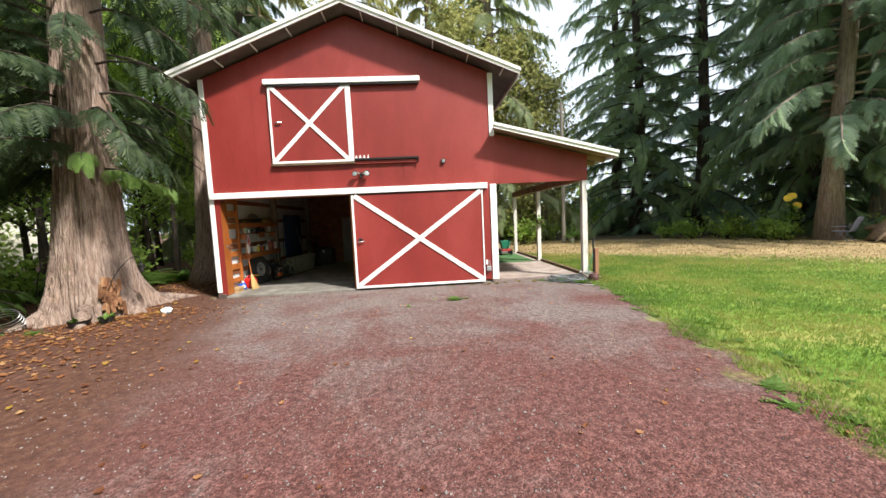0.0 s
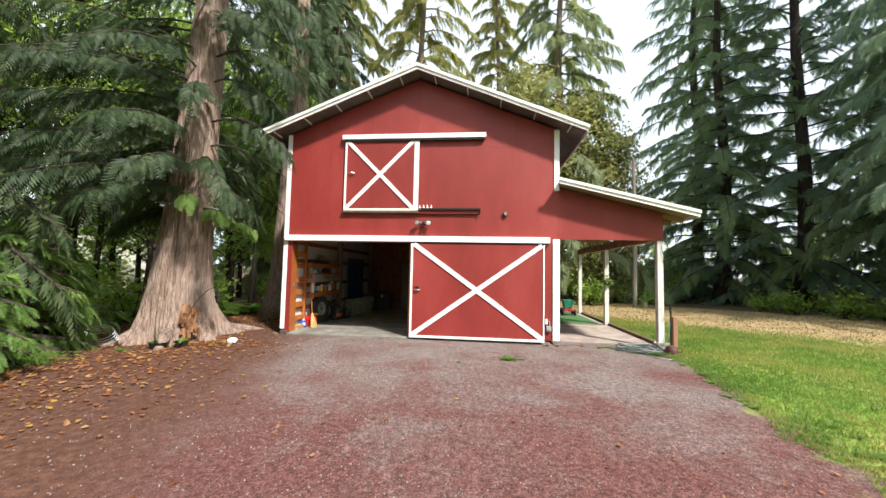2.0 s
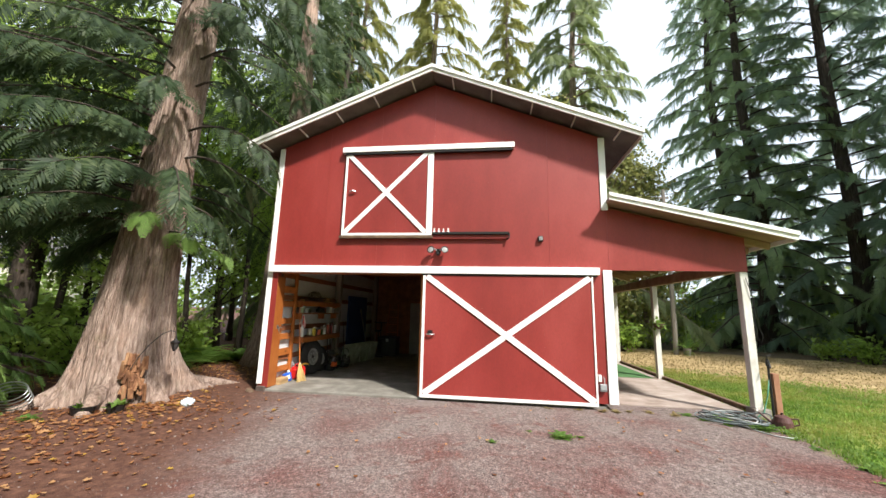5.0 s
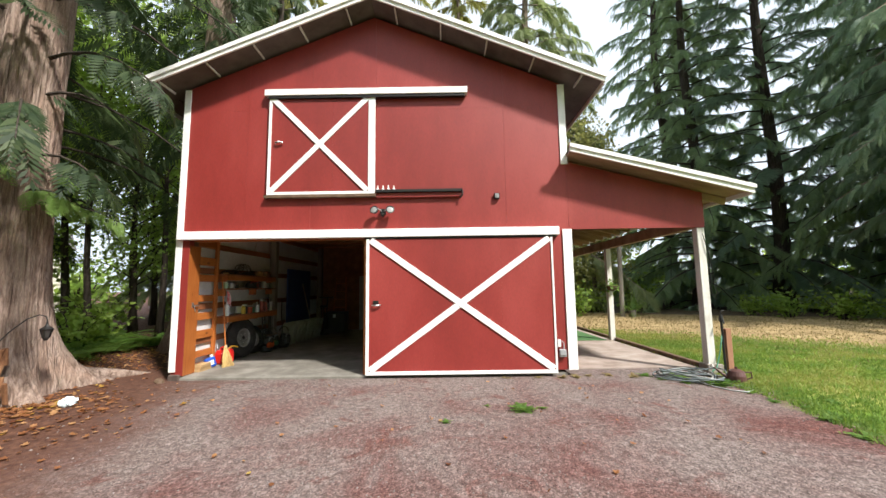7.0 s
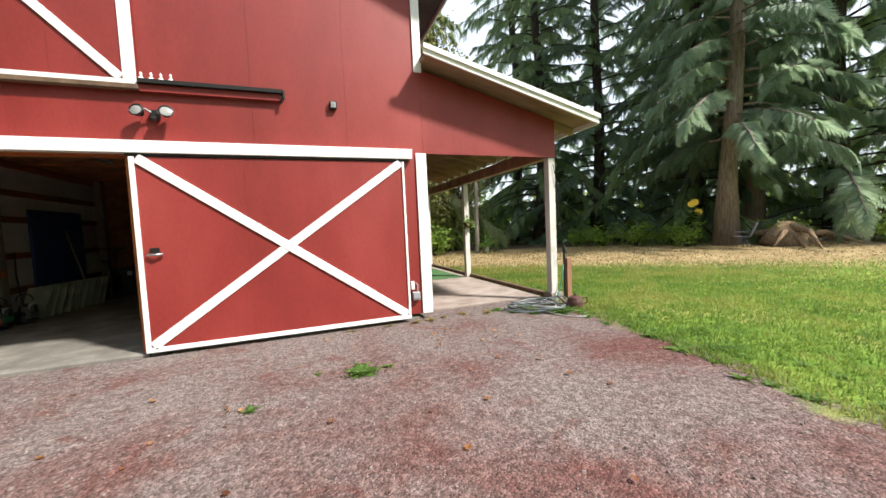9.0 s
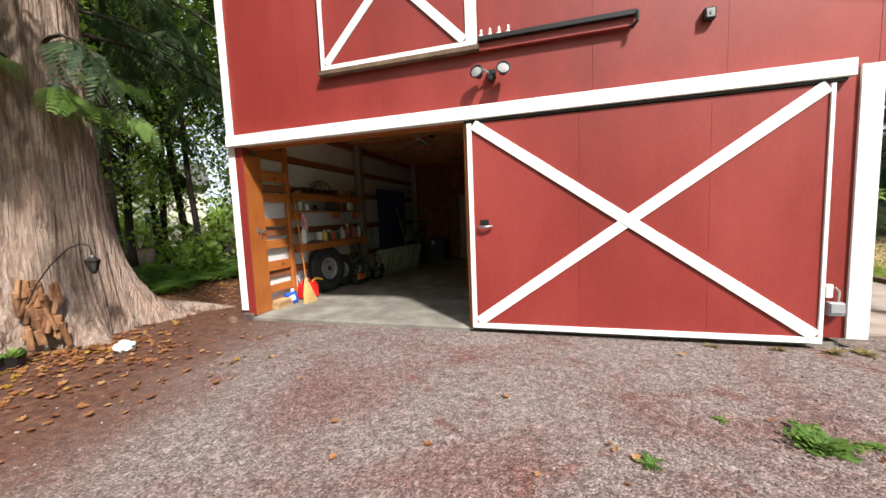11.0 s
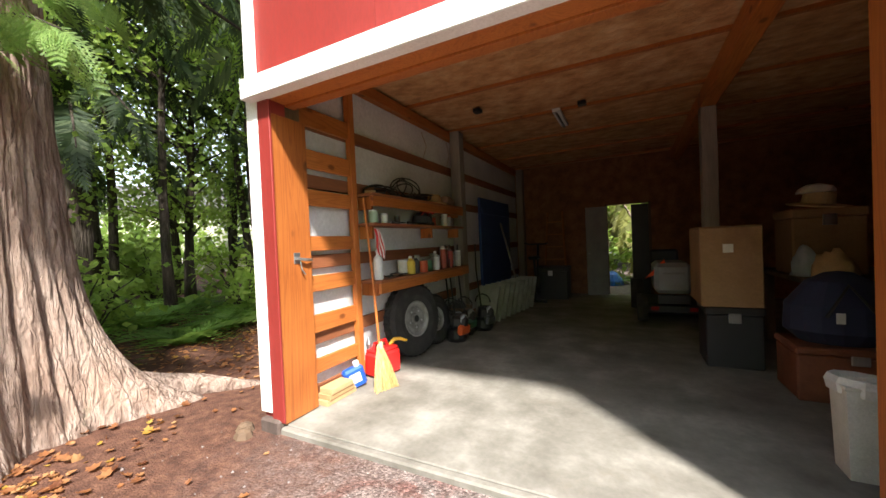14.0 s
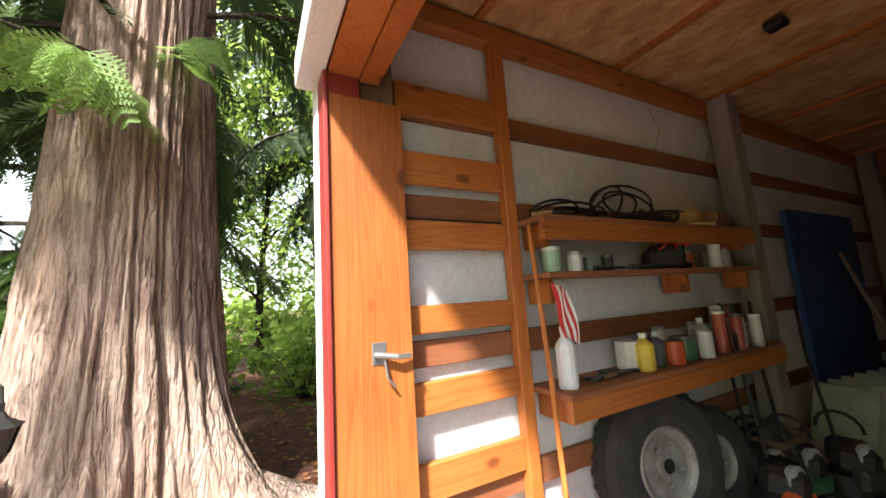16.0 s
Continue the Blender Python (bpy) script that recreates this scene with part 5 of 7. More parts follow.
for k, (y, z, c, yaw) in enumerate(((10.32, SZ, (0.16, 0.09, 0.05), 70), (10.42, SZ, (0.05, 0.05, 0.05), 110), (10.52, SZ, (0.2, 0.12, 0.06), 95), (10.6, SZ, (0.04, 0.04, 0.04), 60),
                                    (10.6, SZ2, (0.05, 0.05, 0.05), 85), (10.85, SZ2, (0.08, 0.07, 0.06), 95), (11.05, SZ2, (0.05, 0.05, 0.05), 80), (10.2, 1.921, (0.4, 0.25, 0.12), 60))):
    tool("hand_tool", -4.82 + 0.02 * (k % 3), y, z, 0.22, c, yaw, "dark hand tool lying on the shelf")


def drill():
    t = thing("power_drill", (-4.82, 11.4, SZ2), "black and red power drill on the shelf", "drill")
    m = pose(-4.82, 11.4, SZ2, 0, 0, 80)
    part("motor", lathe([(0.03, -0.1), (0.045, -0.08), (0.05, 0.04), (0.03, 0.08), (0.015, 0.14), (0.0, 0.15)], m @ pose(0, 0, 0.2, 0, 90, 0), 14), plain("drill_red", (0.5, 0.03, 0.02), 0.4), t)
    part("grip", box((-0.05, -0.022, 0.03), (0.0, 0.022, 0.17), 0.01, m), BLACK, t)
    part("battery", box((-0.08, -0.035, 0.0), (0.03, 0.035, 0.045), 0.008, m), BLACK, t)


drill()


def straw_hat():
    t = thing("work_hat", (-4.85, 11.55, 1.92), "tan work hat on the top shelf", "hat")
    part("brim", lathe([(0.02, 0.015), (0.17, 0.0), (0.175, 0.01), (0.09, 0.025)], pose(-4.85, 11.55, 1.922, 0, 4, 0), 22), plain("hat_tan", (0.45, 0.28, 0.1), 0.85), t)
    part("crown", lathe([(0.095, 0.02), (0.09, 0.09), (0.07, 0.125), (0.0, 0.13)], pose(-4.85, 11.55, 1.922, 0, 4, 0), 18), plain("hat_crown", (0.4, 0.24, 0.09), 0.85), t)
    t = thing("storage_sack", (-4.84, 11.95, 1.92), "dull brown rolled sack on the top shelf", "sack")
    part("roll", lathe([(0.0, -0.2), (0.06, -0.18), (0.075, 0), (0.06, 0.18), (0.0, 0.2)], pose(-4.84, 11.95, 1.99, 90, 0, 10), 14), plain("sack_brown", (0.22, 0.13, 0.08), 0.9), t)


straw_hat()


def flag_rag():
    t = thing("striped_rag", (-4.76, 10.14, 1.3), "red and white striped cloth hung on the shelf end", "cloth")
    for i in range(6):
        pts = [(-4.74 + 0.01 * math.sin(k + i), 10.09 + 0.018 * i + 0.01 * k, 1.56 - 0.045 * k - 0.008 * i) for k in range(7)]
        part("stripe", tube(pts, [0.011, 0.013, 0.012, 0.012, 0.012, 0.01, 0.004], 5), plain("rag_red" if i % 2 == 0 else "rag_white", (0.45, 0.03, 0.03) if i % 2 == 0 else (0.65, 0.62, 0.6), 0.9), t)


flag_rag()


def wheel(x, y, z, r, w, yaw, tilt, name, label):
    t = thing(name, (x, y, FLOOR), label, "wheel")
    m = pose(x, y, z, 0, 90 - tilt, yaw)
    h = w / 2
    ty = part("tyre", lathe([(r * 0.49, -h * 0.8), (r * 0.66, -h), (r * 0.9, -h * 0.95), (r, -h * 0.6), (r, h * 0.6), (r * 0.9, h * 0.95), (r * 0.66, h), (r * 0.49, h * 0.8), (r * 0.46, 0), (r * 0.49, -h * 0.8)], m, 40), RUBBER, t)
    bm = bmesh.new()
    for k in range(36):
        for s in (-1, 1):
            q = m @ Matrix.Rotation(2 * math.pi * (k + 0.25 * s) / 36, 4, "Z")
            add_box(bm, (r - 0.004, -0.012, s * h * 0.08 if s > 0 else -h * 0.55), (r + 0.012, 0.012, h * 0.55 if s > 0 else -h * 0.08), 0.0, q)
    part("tread", bm, RUBBER, ty)
    rim = part("rim", lathe([(r * 0.42, -h * 0.75), (r * 0.5, -h * 0.8), (r * 0.5, h * 0.8), (r * 0.46, h * 0.86), (r * 0.41, h * 0.6), (r * 0.36, h * 0.5), (r * 0.3, h * 0.55), (r * 0.16, h * 0.5), (r * 0.14, h * 0.7), (r * 0.1, h * 0.72), (0.0, h * 0.6)], m, 30), material("rim_paint", (0.16, 0.15, 0.14), (0.27, 0.265, 0.25), (0.36, 0.35, 0.34), 9, 60, rough=0.55, bump=0.3, metal=0.3), t, "dull pale grey steel rim")
    for k in range(5):
        q = m @ Matrix.Rotation(2 * math.pi * k / 5, 4, "Z")
        part("lug_nut", lathe([(0.011, h * 0.5), (0.011, h * 0.62), (0.0, h * 0.63)], q @ pose(r * 0.24, 0, 0), 6), STEEL, rim)
    part("hub_bore", lathe([(r * 0.095, h * 0.73), (r * 0.09, h * 0.735), (0.0, h * 0.735)], m, 14), BLACK, rim)


wheel(-4.86, 10.9, 0.49, 0.43, 0.18, -10, 5, "spare_wheel", "black spare wheel with grey rim leaning on the wall")
wheel(-4.86, 11.42, 0.38, 0.32, 0.14, -8, 8, "spare_wheel", "smaller dark spare wheel leaning on the wall")


def broom():
    t = thing("broom", (-4.58, 9.92, FLOOR), "straw broom leaning on the wall boards", "broom")
    part("handle", tube([(-4.86, 10.08, 1.88), (-4.75, 10.03, 1.1), (-4.655, 9.965, 0.42)], 0.0125, 8), WOOD, t)
    part("binding", lathe([(0.022, 0), (0.035, 0.03), (0.02, 0.09)], pose(-4.662, 9.97, 0.38, -8, 8, 0), 12), plain("broom_wire", (0.4, 0.33, 0.2), 0.6), t)
    straw = material("broom_straw", (0.3, 0.18, 0.06), (0.5, 0.34, 0.13), (0.62, 0.46, 0.2), 60, 200, s=(1, 1, 0.1), rough=0.85, bump=0.5)
    rr = random.Random(9)
    bm = bmesh.new()
    for i in range(120):
        u1, w1 = rr.uniform(-1, 1), rr.uniform(-1, 1)
        top = Vector((-4.655 + 0.012 * w1, 9.965 + 0.02 * u1, 0.44))
        bot = Vector((-4.545 + 0.03 * w1 + 0.04 * u1, 9.9 + 0.115 * u1 - 0.01 * w1, 0.052 + 0.012 * rr.random()))
        add_tube(bm, [top, top.lerp(bot, 0.5) + Vector((0, 0.012 * u1, 0)), bot], [0.004, 0.0045, 0.003], 3)
    part("bristles", bm, straw, t, "pale straw bristles")
    for k in range(3):
        z = 0.36 - 0.035 * k
        part("stitch", tube([(-4.655 + 0.01 * k, 9.93 - 0.016 * k, z), (-4.62 + 0.01 * k, 9.965 - 0.01 * k, z), (-4.65 + 0.01 * k, 10.0 + 0.006 * k, z)], 0.003, 4), plain("stitch_red", (0.4, 0.12, 0.06), 0.8), t)


broom()


def fuel_can():
    t = thing("fuel_can", (-4.83, 10.22, FLOOR), "red plastic fuel can with yellow spout", "fuel can")
    red = plain("fuel_red", (0.6, 0.02, 0.018), 0.35)
    m = pose(-4.83, 10.24, FLOOR, 0, 0, 78)
    bm = box((-0.17, -0.11, 0), (0.17, 0.11, 0.26), 0.035, m)
    add_box(bm, (-0.15, -0.095, 0.24), (0.15, 0.095, 0.285), 0.02, m)
    part("body", bm, red, t)
    part("grip", tube([m @ Vector(p) for p in ((-0.12, 0, 0.27), (-0.1, 0, 0.34), (0.04, 0, 0.35), (0.08, 0, 0.27))], 0.018, 8), red, t)
    part("spout", tube([m @ Vector(p) for p in ((0.1, 0, 0.28), (0.15, -0.02, 0.33), (0.2, -0.06, 0.33), (0.26, -0.1, 0.3))], [0.022, 0.02, 0.018, 0.012], 8), plain("spout_yellow", (0.7, 0.4, 0.02), 0.4), t, "yellow pouring spout")
    part("cap", lathe([(0.03, 0.28), (0.03, 0.31), (0.0, 0.312)], m @ pose(-0.02, 0.05, 0), 12), BLACK, t)
    part("bottle_neck", lathe([(0.02, 0.28), (0.03, 0.33), (0.01, 0.4), (0.0, 0.41)], m @ pose(-0.12, 0.07, 0), 10), STEEL, t)


fuel_can()


def blue_box():
    t = thing("blue_bottle", (-4.86, 9.86, FLOOR), "blue plastic bottle with white label on the floor", "bottle")
    m = pose(-4.86, 9.86, FLOOR, 0, -14, 62)
    part("body", box((-0.1, -0.05, 0), (0.1, 0.05, 0.2), 0.022, m), plain("blue_plastic", (0.015, 0.08, 0.42), 0.3), t)
    part("label", box((-0.06, -0.053, 0.06), (0.05, -0.0505, 0.15), 0.0, m), plain("label_white", (0.7, 0.7, 0.66), 0.5), t)
    part("neck", lathe([(0.03, 0.19), (0.03, 0.24), (0.0, 0.245)], m @ pose(0.05, 0, 0), 12), plain("neck_white", (0.7, 0.7, 0.7), 0.4), t)


blue_box()
for k in range(3):
    t = thing("timber_offcut", (-4.86, 9.56, FLOOR + 0.045 * k), "pale timber offcut stacked on the floor", "timber", "stacked offcuts")
    part("block", box((-4.93, 9.42 + 0.02 * k, FLOOR + 0.045 * k), (-4.8 + 0.01 * k, 9.78 - 0.03 * k, FLOOR + 0.045 * k + 0.044), 0.003), plain("offcut_pine", (0.38, 0.24, 0.11), 0.75) if k % 2 else plain("pale_pine", (0.45, 0.3, 0.15), 0.7), t)


def trimmer(x, y, label, col):
    t = thing("garden_machine", (x, y, FLOOR), label, "garden tool", "garden machines by the wall")
    part("tank", lathe([(0.0, 0), (0.1, 0.0), (0.13, 0.05), (0.12, 0.16), (0.05, 0.2)], pose(x, y, FLOOR, 0, 0, 20) @ Matrix.Diagonal((1.2, 0.9, 1, 1)), 14), BLACK, t)
    part("engine", box((-0.11, -0.13, 0.18), (0.12, 0.13, 0.36), 0.04, pose(x, y, FLOOR, 0, 8, 25)), BLACK, t)
    part("cover", box((0.06, -0.1, 0.12), (0.15, 0.1, 0.26), 0.03, pose(x, y, FLOOR, 0, 8, -20)), plain("machine_cover", col, 0.4), t)
    part("starter", lathe([(0.07, 0), (0.075, 0.03), (0.03, 0.05), (0.0, 0.05)], pose(x + 0.1, y - 0.02, FLOOR + 0.3, 0, 90, -15), 14), GREYPLASTIC, t)
    part("shaft", tube([(x - 0.02, y, FLOOR + 0.34), (x - 0.12, y + 0.1, FLOOR + 0.9), (x - 0.16, y + 0.2, FLOOR + 1.3)], 0.013, 6), BLACK, t)
    part("handle_loop", tube([(x + 0.12 * math.cos(a), y + 0.02, FLOOR + 0.42 + 0.12 * math.sin(a)) for a in np.linspace(0, math.pi, 9)], 0.011, 6), BLACK, t)


trimmer(-4.62, 11.62, "black string trimmer with orange cover", (0.6, 0.1, 0.02))
trimmer(-4.66, 11.98, "dark chainsaw engine standing on the floor", (0.03, 0.1, 0.05))
trimmer(-4.5, 12.3, "black leaf blower on the floor", (0.05, 0.05, 0.05))
trimmer(-4.78, 11.8, "black hedge cutter beside the wheels", (0.04, 0.04, 0.04))


def crate(x, y, z, w, d, h, mat, label):
    """An open slatted crate with its load."""
    t = thing("crate", (x, y, z), label, "crate", "crates by the wall")
    for k in range(3):
        zz = z + 0.02 + k * h / 3
        for s1 in (-1, 1):
            part("slat", box((x - w / 2, y + s1 * d / 2 - 0.008, zz), (x + w / 2, y + s1 * d / 2 + 0.008, zz + h / 3 - 0.03), 0.002), mat, t)
            part("slat", box((x + s1 * w / 2 - 0.008, y - d / 2 + 0.01, zz), (x + s1 * w / 2 + 0.008, y + d / 2 - 0.01, zz + h / 3 - 0.03), 0.002), mat, t)
    part("load", lathe([(0.0, 0), (min(w, d) * 0.45, 0.01), (min(w, d) * 0.44, h * 0.9), (min(w, d) * 0.25, h * 1.15), (0.0, h * 1.2)], pose(x, y, z, 0, 0, 20), 9), DIM, t)


crate(-4.78, 12.05, FLOOR, 0.3, 0.34, 0.4, DARKWOOD, "dark wooden crate filled with black gear")
panel_grey = material("dusty_panel", (0.2, 0.21, 0.17), (0.3, 0.31, 0.26), (0.4, 0.4, 0.35), 3, 40, rough=0.8, bump=0.3)
for k in range(9):
    t = thing("leaning_panel", (-4.7 + 0.02 * k, 12.75 + 0.2 * k, FLOOR), "dusty grey-green panel leaning in a row", "panel", "leaning panels")
    part("board", box((-0.2, -0.02, 0), (0.2, 0.02, 0.62), 0.006, pose(-4.66 + 0.03 * k, 12.75 + 0.2 * k, FLOOR, -22, 0, -12)), panel_grey, t)
t = thing("blue_door", (-4.96, 14.5, 0.4), "dark blue painted door leaning against the wall", "door")
part("slab", box((-4.98, 13.5, 0.06), (-4.93, 15.3, 2.2), 0.004), plain("deep_blue", (0.02, 0.06, 0.2), 0.6), t)
part("batten", box((-4.928, 13.55, 1.9), (-4.905, 15.25, 2.0), 0.003), plain("deep_blue_trim", (0.02, 0.06, 0.2), 0.6), t)
part("batten", box((-4.928, 13.55, 0.4), (-4.905, 15.25, 0.5), 0.003), plain("deep_blue_trim", (0.02, 0.06, 0.2), 0.6), t)
t = thing("pole", (-4.5, 14.3, FLOOR), "pale pole leaning against the wall", "pole")
part("shaft", tube([(-4.4, 14.3, FLOOR), (-4.88, 14.5, 1.75)], 0.02, 8), GREYWOOD, t)


def bike(x, y):
    t = thing("exercise_bike", (x, y, FLOOR), "black exercise bike in the dark corner", "bike")
    part("base", box((x - 0.25, y - 0.3, FLOOR), (x + 0.25, y - 0.24, FLOOR + 0.05), 0.01), BLACK, t)
    part("base", box((x - 0.25, y + 0.24, FLOOR), (x + 0.25, y + 0.3, FLOOR + 0.05), 0.01), BLACK, t)
    part("frame", tube([(x, y - 0.27, FLOOR + 0.04), (x, y - 0.1, 0.5), (x, y + 0.05, 0.55), (x, y + 0.27, FLOOR + 0.04)], 0.03, 8), BLACK, t)
    part("flywheel", lathe([(0.22, -0.04), (0.24, 0), (0.22, 0.04)], pose(x, y + 0.12, 0.4, 0, 90, 0), 24), BLACK, t)
    part("seat_post", tube([(x, y - 0.1, 0.5), (x, y - 0.2, 0.95)], 0.025, 8), BLACK, t)
    part("seat", box((x - 0.11, y - 0.34, 0.95), (x + 0.11, y - 0.06, 1.02), 0.03), BLACK, t)
    part("mast", tube([(x, y + 0.05, 0.5), (x, y + 0.2, 1.25)], 0.025, 8), BLACK, t)
    part("handlebar", tube([(x - 0.24, y + 0.02, 1.3), (x - 0.2, y + 0.2, 1.27), (x + 0.2, y + 0.2, 1.27), (x + 0.24, y + 0.02, 1.3)], 0.018, 8), BLACK, t)


bike(-4.3, 15.1)


def stepladder(x, y):
    t = thing("stepladder", (x, y, FLOOR), "worn wooden stepladder against the back wall", "ladder")
    for s in (-1, 1):
        part("rail", tube([(x + s * 0.26, y - 0.25, FLOOR), (x + s * 0.17, y, 2.0)], 0.025, 6), RAILWOOD, t)
    for k in range(6):
        q = 0.13 + 0.15 * k
        w = 0.26 - 0.09 * q
        part("tread", box((x - w, y - 0.25 + 0.25 * q - 0.05, FLOOR + 1.95 * q - 0.015), (x + w, y - 0.25 + 0.25 * q + 0.05, FLOOR + 1.95 * q + 0.015), 0.004), RAILWOOD, t)


stepladder(-4.05, 16.1)


def chest(x0, x1, y0, y1, z0, h, mat, label, name="storage_box", cat="box"):
    t = thing(name, ((x0 + x1) / 2, (y0 + y1) / 2, z0), label, cat)
    part("body", box((x0, y0, z0), (x1, y1, z0 + h * 0.86), 0.012), mat, t)
    part("lid", box((x0 - 0.012, y0 - 0.012, z0 + h * 0.862), (x1 + 0.012, y1 + 0.012, z0 + h), 0.014), mat, t)
    part("clasp", box(((x0 + x1) / 2 - 0.05, y0 - 0.03, z0 + h * 0.74), ((x0 + x1) / 2 + 0.05, y0 - 0.013, z0 + h * 0.9), 0.004), STEEL, t)
    return t


CARD = material("cardboard", (0.2, 0.11, 0.05), (0.29, 0.165, 0.08), (0.35, 0.21, 0.11), 2, 40, rough=0.85, bump=0.15, dirt=(0.25, 0.15, 0.08))
chest(-4.4, -3.7, 15.3, 15.85, FLOOR, 0.7, DIM, "black storage chest before the back wall")
chest(-1.85, -1.4, 11.55, 12.0, FLOOR, 0.6, DIM, "tall black storage bin")
t = thing("cardboard_box", (-1.55, 11.75, 0.66), "large brown cardboard box on a black bin", "box")
part("carton", box((-1.9, 11.45, 0.66), (-1.42, 12.1, 1.42), 0.01), CARD, t)
part("flap", box((-1.9, 11.45, 1.422), (-1.67, 12.1, 1.43), 0.002, None), CARD, t)
part("flap", box((-1.65, 11.45, 1.422), (-1.42, 12.1, 1.43), 0.002, None), CARD, t)
part("label", box((-1.72, 11.446, 1.18), (-1.64, 11.4495, 1.26), 0.0), plain("paper_label", (0.7, 0.68, 0.62), 0.6), t, "white paper label")
chest(-1.38, -0.7, 10.9, 11.35, FLOOR, 0.42, material("rust_wood", (0.12, 0.035, 0.018), (0.19, 0.06, 0.03), (0.25, 0.09, 0.045), 4, 50, rough=0.6), "reddish wooden chest on the floor")
t = thing("dark_bag", (-1.05, 11.15, 0.48), "dark blue cloth bag on the chest", "bag")
part("sack", lathe([(0.24, 0), (0.34, 0.1), (0.33, 0.3), (0.2, 0.48), (0.08, 0.55), (0.0, 0.56)], pose(-1.05, 11.15, 0.472) @ Matrix.Diagonal((1.0, 0.7, 1, 1)), 18), plain("navy_cloth", (0.02, 0.025, 0.06), 0.9), t)
part("strap", tube([(-1.2, 10.92, 0.7), (-1.1, 10.86, 0.95), (-0.95, 10.9, 0.75)], 0.012, 6), BLACK, t)
part("tag", box((-1.16, 10.885, 0.66), (-1.11, 10.89, 0.74), 0.0), plain("tag_pale", (0.6, 0.6, 0.58), 0.5), t)


def bin_with_bag():
    t = thing("waste_bin", (-1.46, 9.86, FLOOR), "white plastic waste bin with draped liner bag", "bin")
    pl = plain("bin_white", (0.62, 0.6, 0.56), 0.45)
    bm = lathe([(0.115, 0), (0.135, 0.47), (0.148, 0.485), (0.142, 0.495), (0.13, 0.47), (0.105, 0.02)], pose(-1.43, 9.9, FLOOR, 0, 0, 45), 4)
    part("tub", bm, pl, t)
    part("liner_bag", lathe([(0.152, 0.43), (0.165, 0.48), (0.152, 0.515), (0.135, 0.51), (0.1, 0.485)], pose(-1.43, 9.9, FLOOR, 0, 6, 45), 9), plain("liner_grey", (0.6, 0.6, 0.6), 0.35), t, "crumpled pale liner bag")


bin_with_bag()


def mower(x, y):
    t = thing("riding_mower", (x, y, FLOOR), "dark riding mower with grey hood and orange flag", "mower")
    part("deck", box((x - 0.4, y - 0.3, 0.15), (x + 0.4, y + 0.7, 0.32), 0.04), DIM, t)
    part("hood", box((x - 0.24, y - 0.55, 0.5), (x + 0.24, y + 0.25, 0.95), 0.06), GREYPLASTIC, t)
    part("grille", box((x - 0.2, y - 0.57, 0.36), (x + 0.2, y - 0.5, 0.49), 0.01), DIM, t)
    part("light_bar", box((x - 0.12, y - 0.575, 0.78), (x + 0.14, y - 0.552, 0.81), 0.003), LAMPGLASS, t)
    for sx in (-1, 1):
        part("wheel", lathe([(0.12, -0.07), (0.2, -0.07), (0.22, 0), (0.2, 0.07), (0.12, 0.07)], pose(x + sx * 0.4, y - 0.4, 0.27, 0, 90, 0), 20), RUBBER, t)
        part("wheel", lathe([(0.15, -0.1), (0.26, -0.1), (0.28, 0), (0.26, 0.1), (0.15, 0.1)], pose(x + sx * 0.45, y + 0.7, 0.33, 0, 90, 0), 20), RUBBER, t)
        part("reflector", box((x + sx * 0.24 - 0.05, y - 0.56, 0.26), (x + sx * 0.24 + 0.05, y - 0.545, 0.31), 0.003), plain("reflector_red", (0.4, 0.02, 0.02), 0.25), t)
    part("seat", box((x - 0.22, y + 0.5, 0.6), (x + 0.22, y + 0.9, 0.72), 0.05), DIM, t)
    part("backrest", box((x - 0.22, y + 0.86, 0.7), (x + 0.22, y + 0.95, 1.1), 0.04), DIM, t)
    bm = bmesh.new()
    vs = [bm.verts.new(p) for p in ((x - 0.36, y - 0.5, 0.72), (x - 0.1, y - 0.5, 1.0), (x - 0.06, y - 0.48, 0.84), (x - 0.34, y - 0.46, 0.72), (x - 0.1, y - 0.46, 1.01), (x - 0.05, y - 0.45, 0.85))]
    bm.faces.new(vs[:3]), bm.faces.new(vs[3:][::-1])
    for i in range(3):
        bm.faces.new((vs[i], vs[3 + i], vs[3 + (i + 1) % 3], vs[(i + 1) % 3]))
    part("flag", bm, plain("flag_orange", (0.75, 0.09, 0.02), 0.6), t, "bright orange warning flag")


mower(-1.95, 13.9)
t = thing("work_bench", (0.3, 12.2, FLOOR), "dark timber bench piled with tools and boxes", "bench")
part("top", box((-1.08, 11.45, 0.86), (1.6, 13.0, 0.91), 0.005), DARKWOOD, t)
for x, y in ((-1.0, 11.53), (1.5, 11.53), (-1.0, 12.92), (1.5, 12.92)):
    part("leg", box((x - 0.04, y - 0.04, FLOOR), (x + 0.04, y + 0.04, 0.858), 0.004), DARKWOOD, t)
chest(-1.04, -0.5, 12.05, 12.55, 0.912, 0.66, CARD, "brown carton on the bench")
t = thing("work_hat", (-0.78, 12.25, 1.575), "tan straw hat on a carton", "hat")
part("brim", lathe([(0.02, 0.02), (0.24, 0.0), (0.245, 0.012), (0.12, 0.03)], pose(-0.78, 12.25, 1.6, 8, 6, 0), 22), plain("straw_tan", (0.5, 0.36, 0.2), 0.85), t)
part("crown", lathe([(0.13, 0.02), (0.12, 0.14), (0.0, 0.17)], pose(-0.78, 12.25, 1.6, 8, 6, 0), 18), plain("straw_tan_crown", (0.46, 0.33, 0.18), 0.85), t)


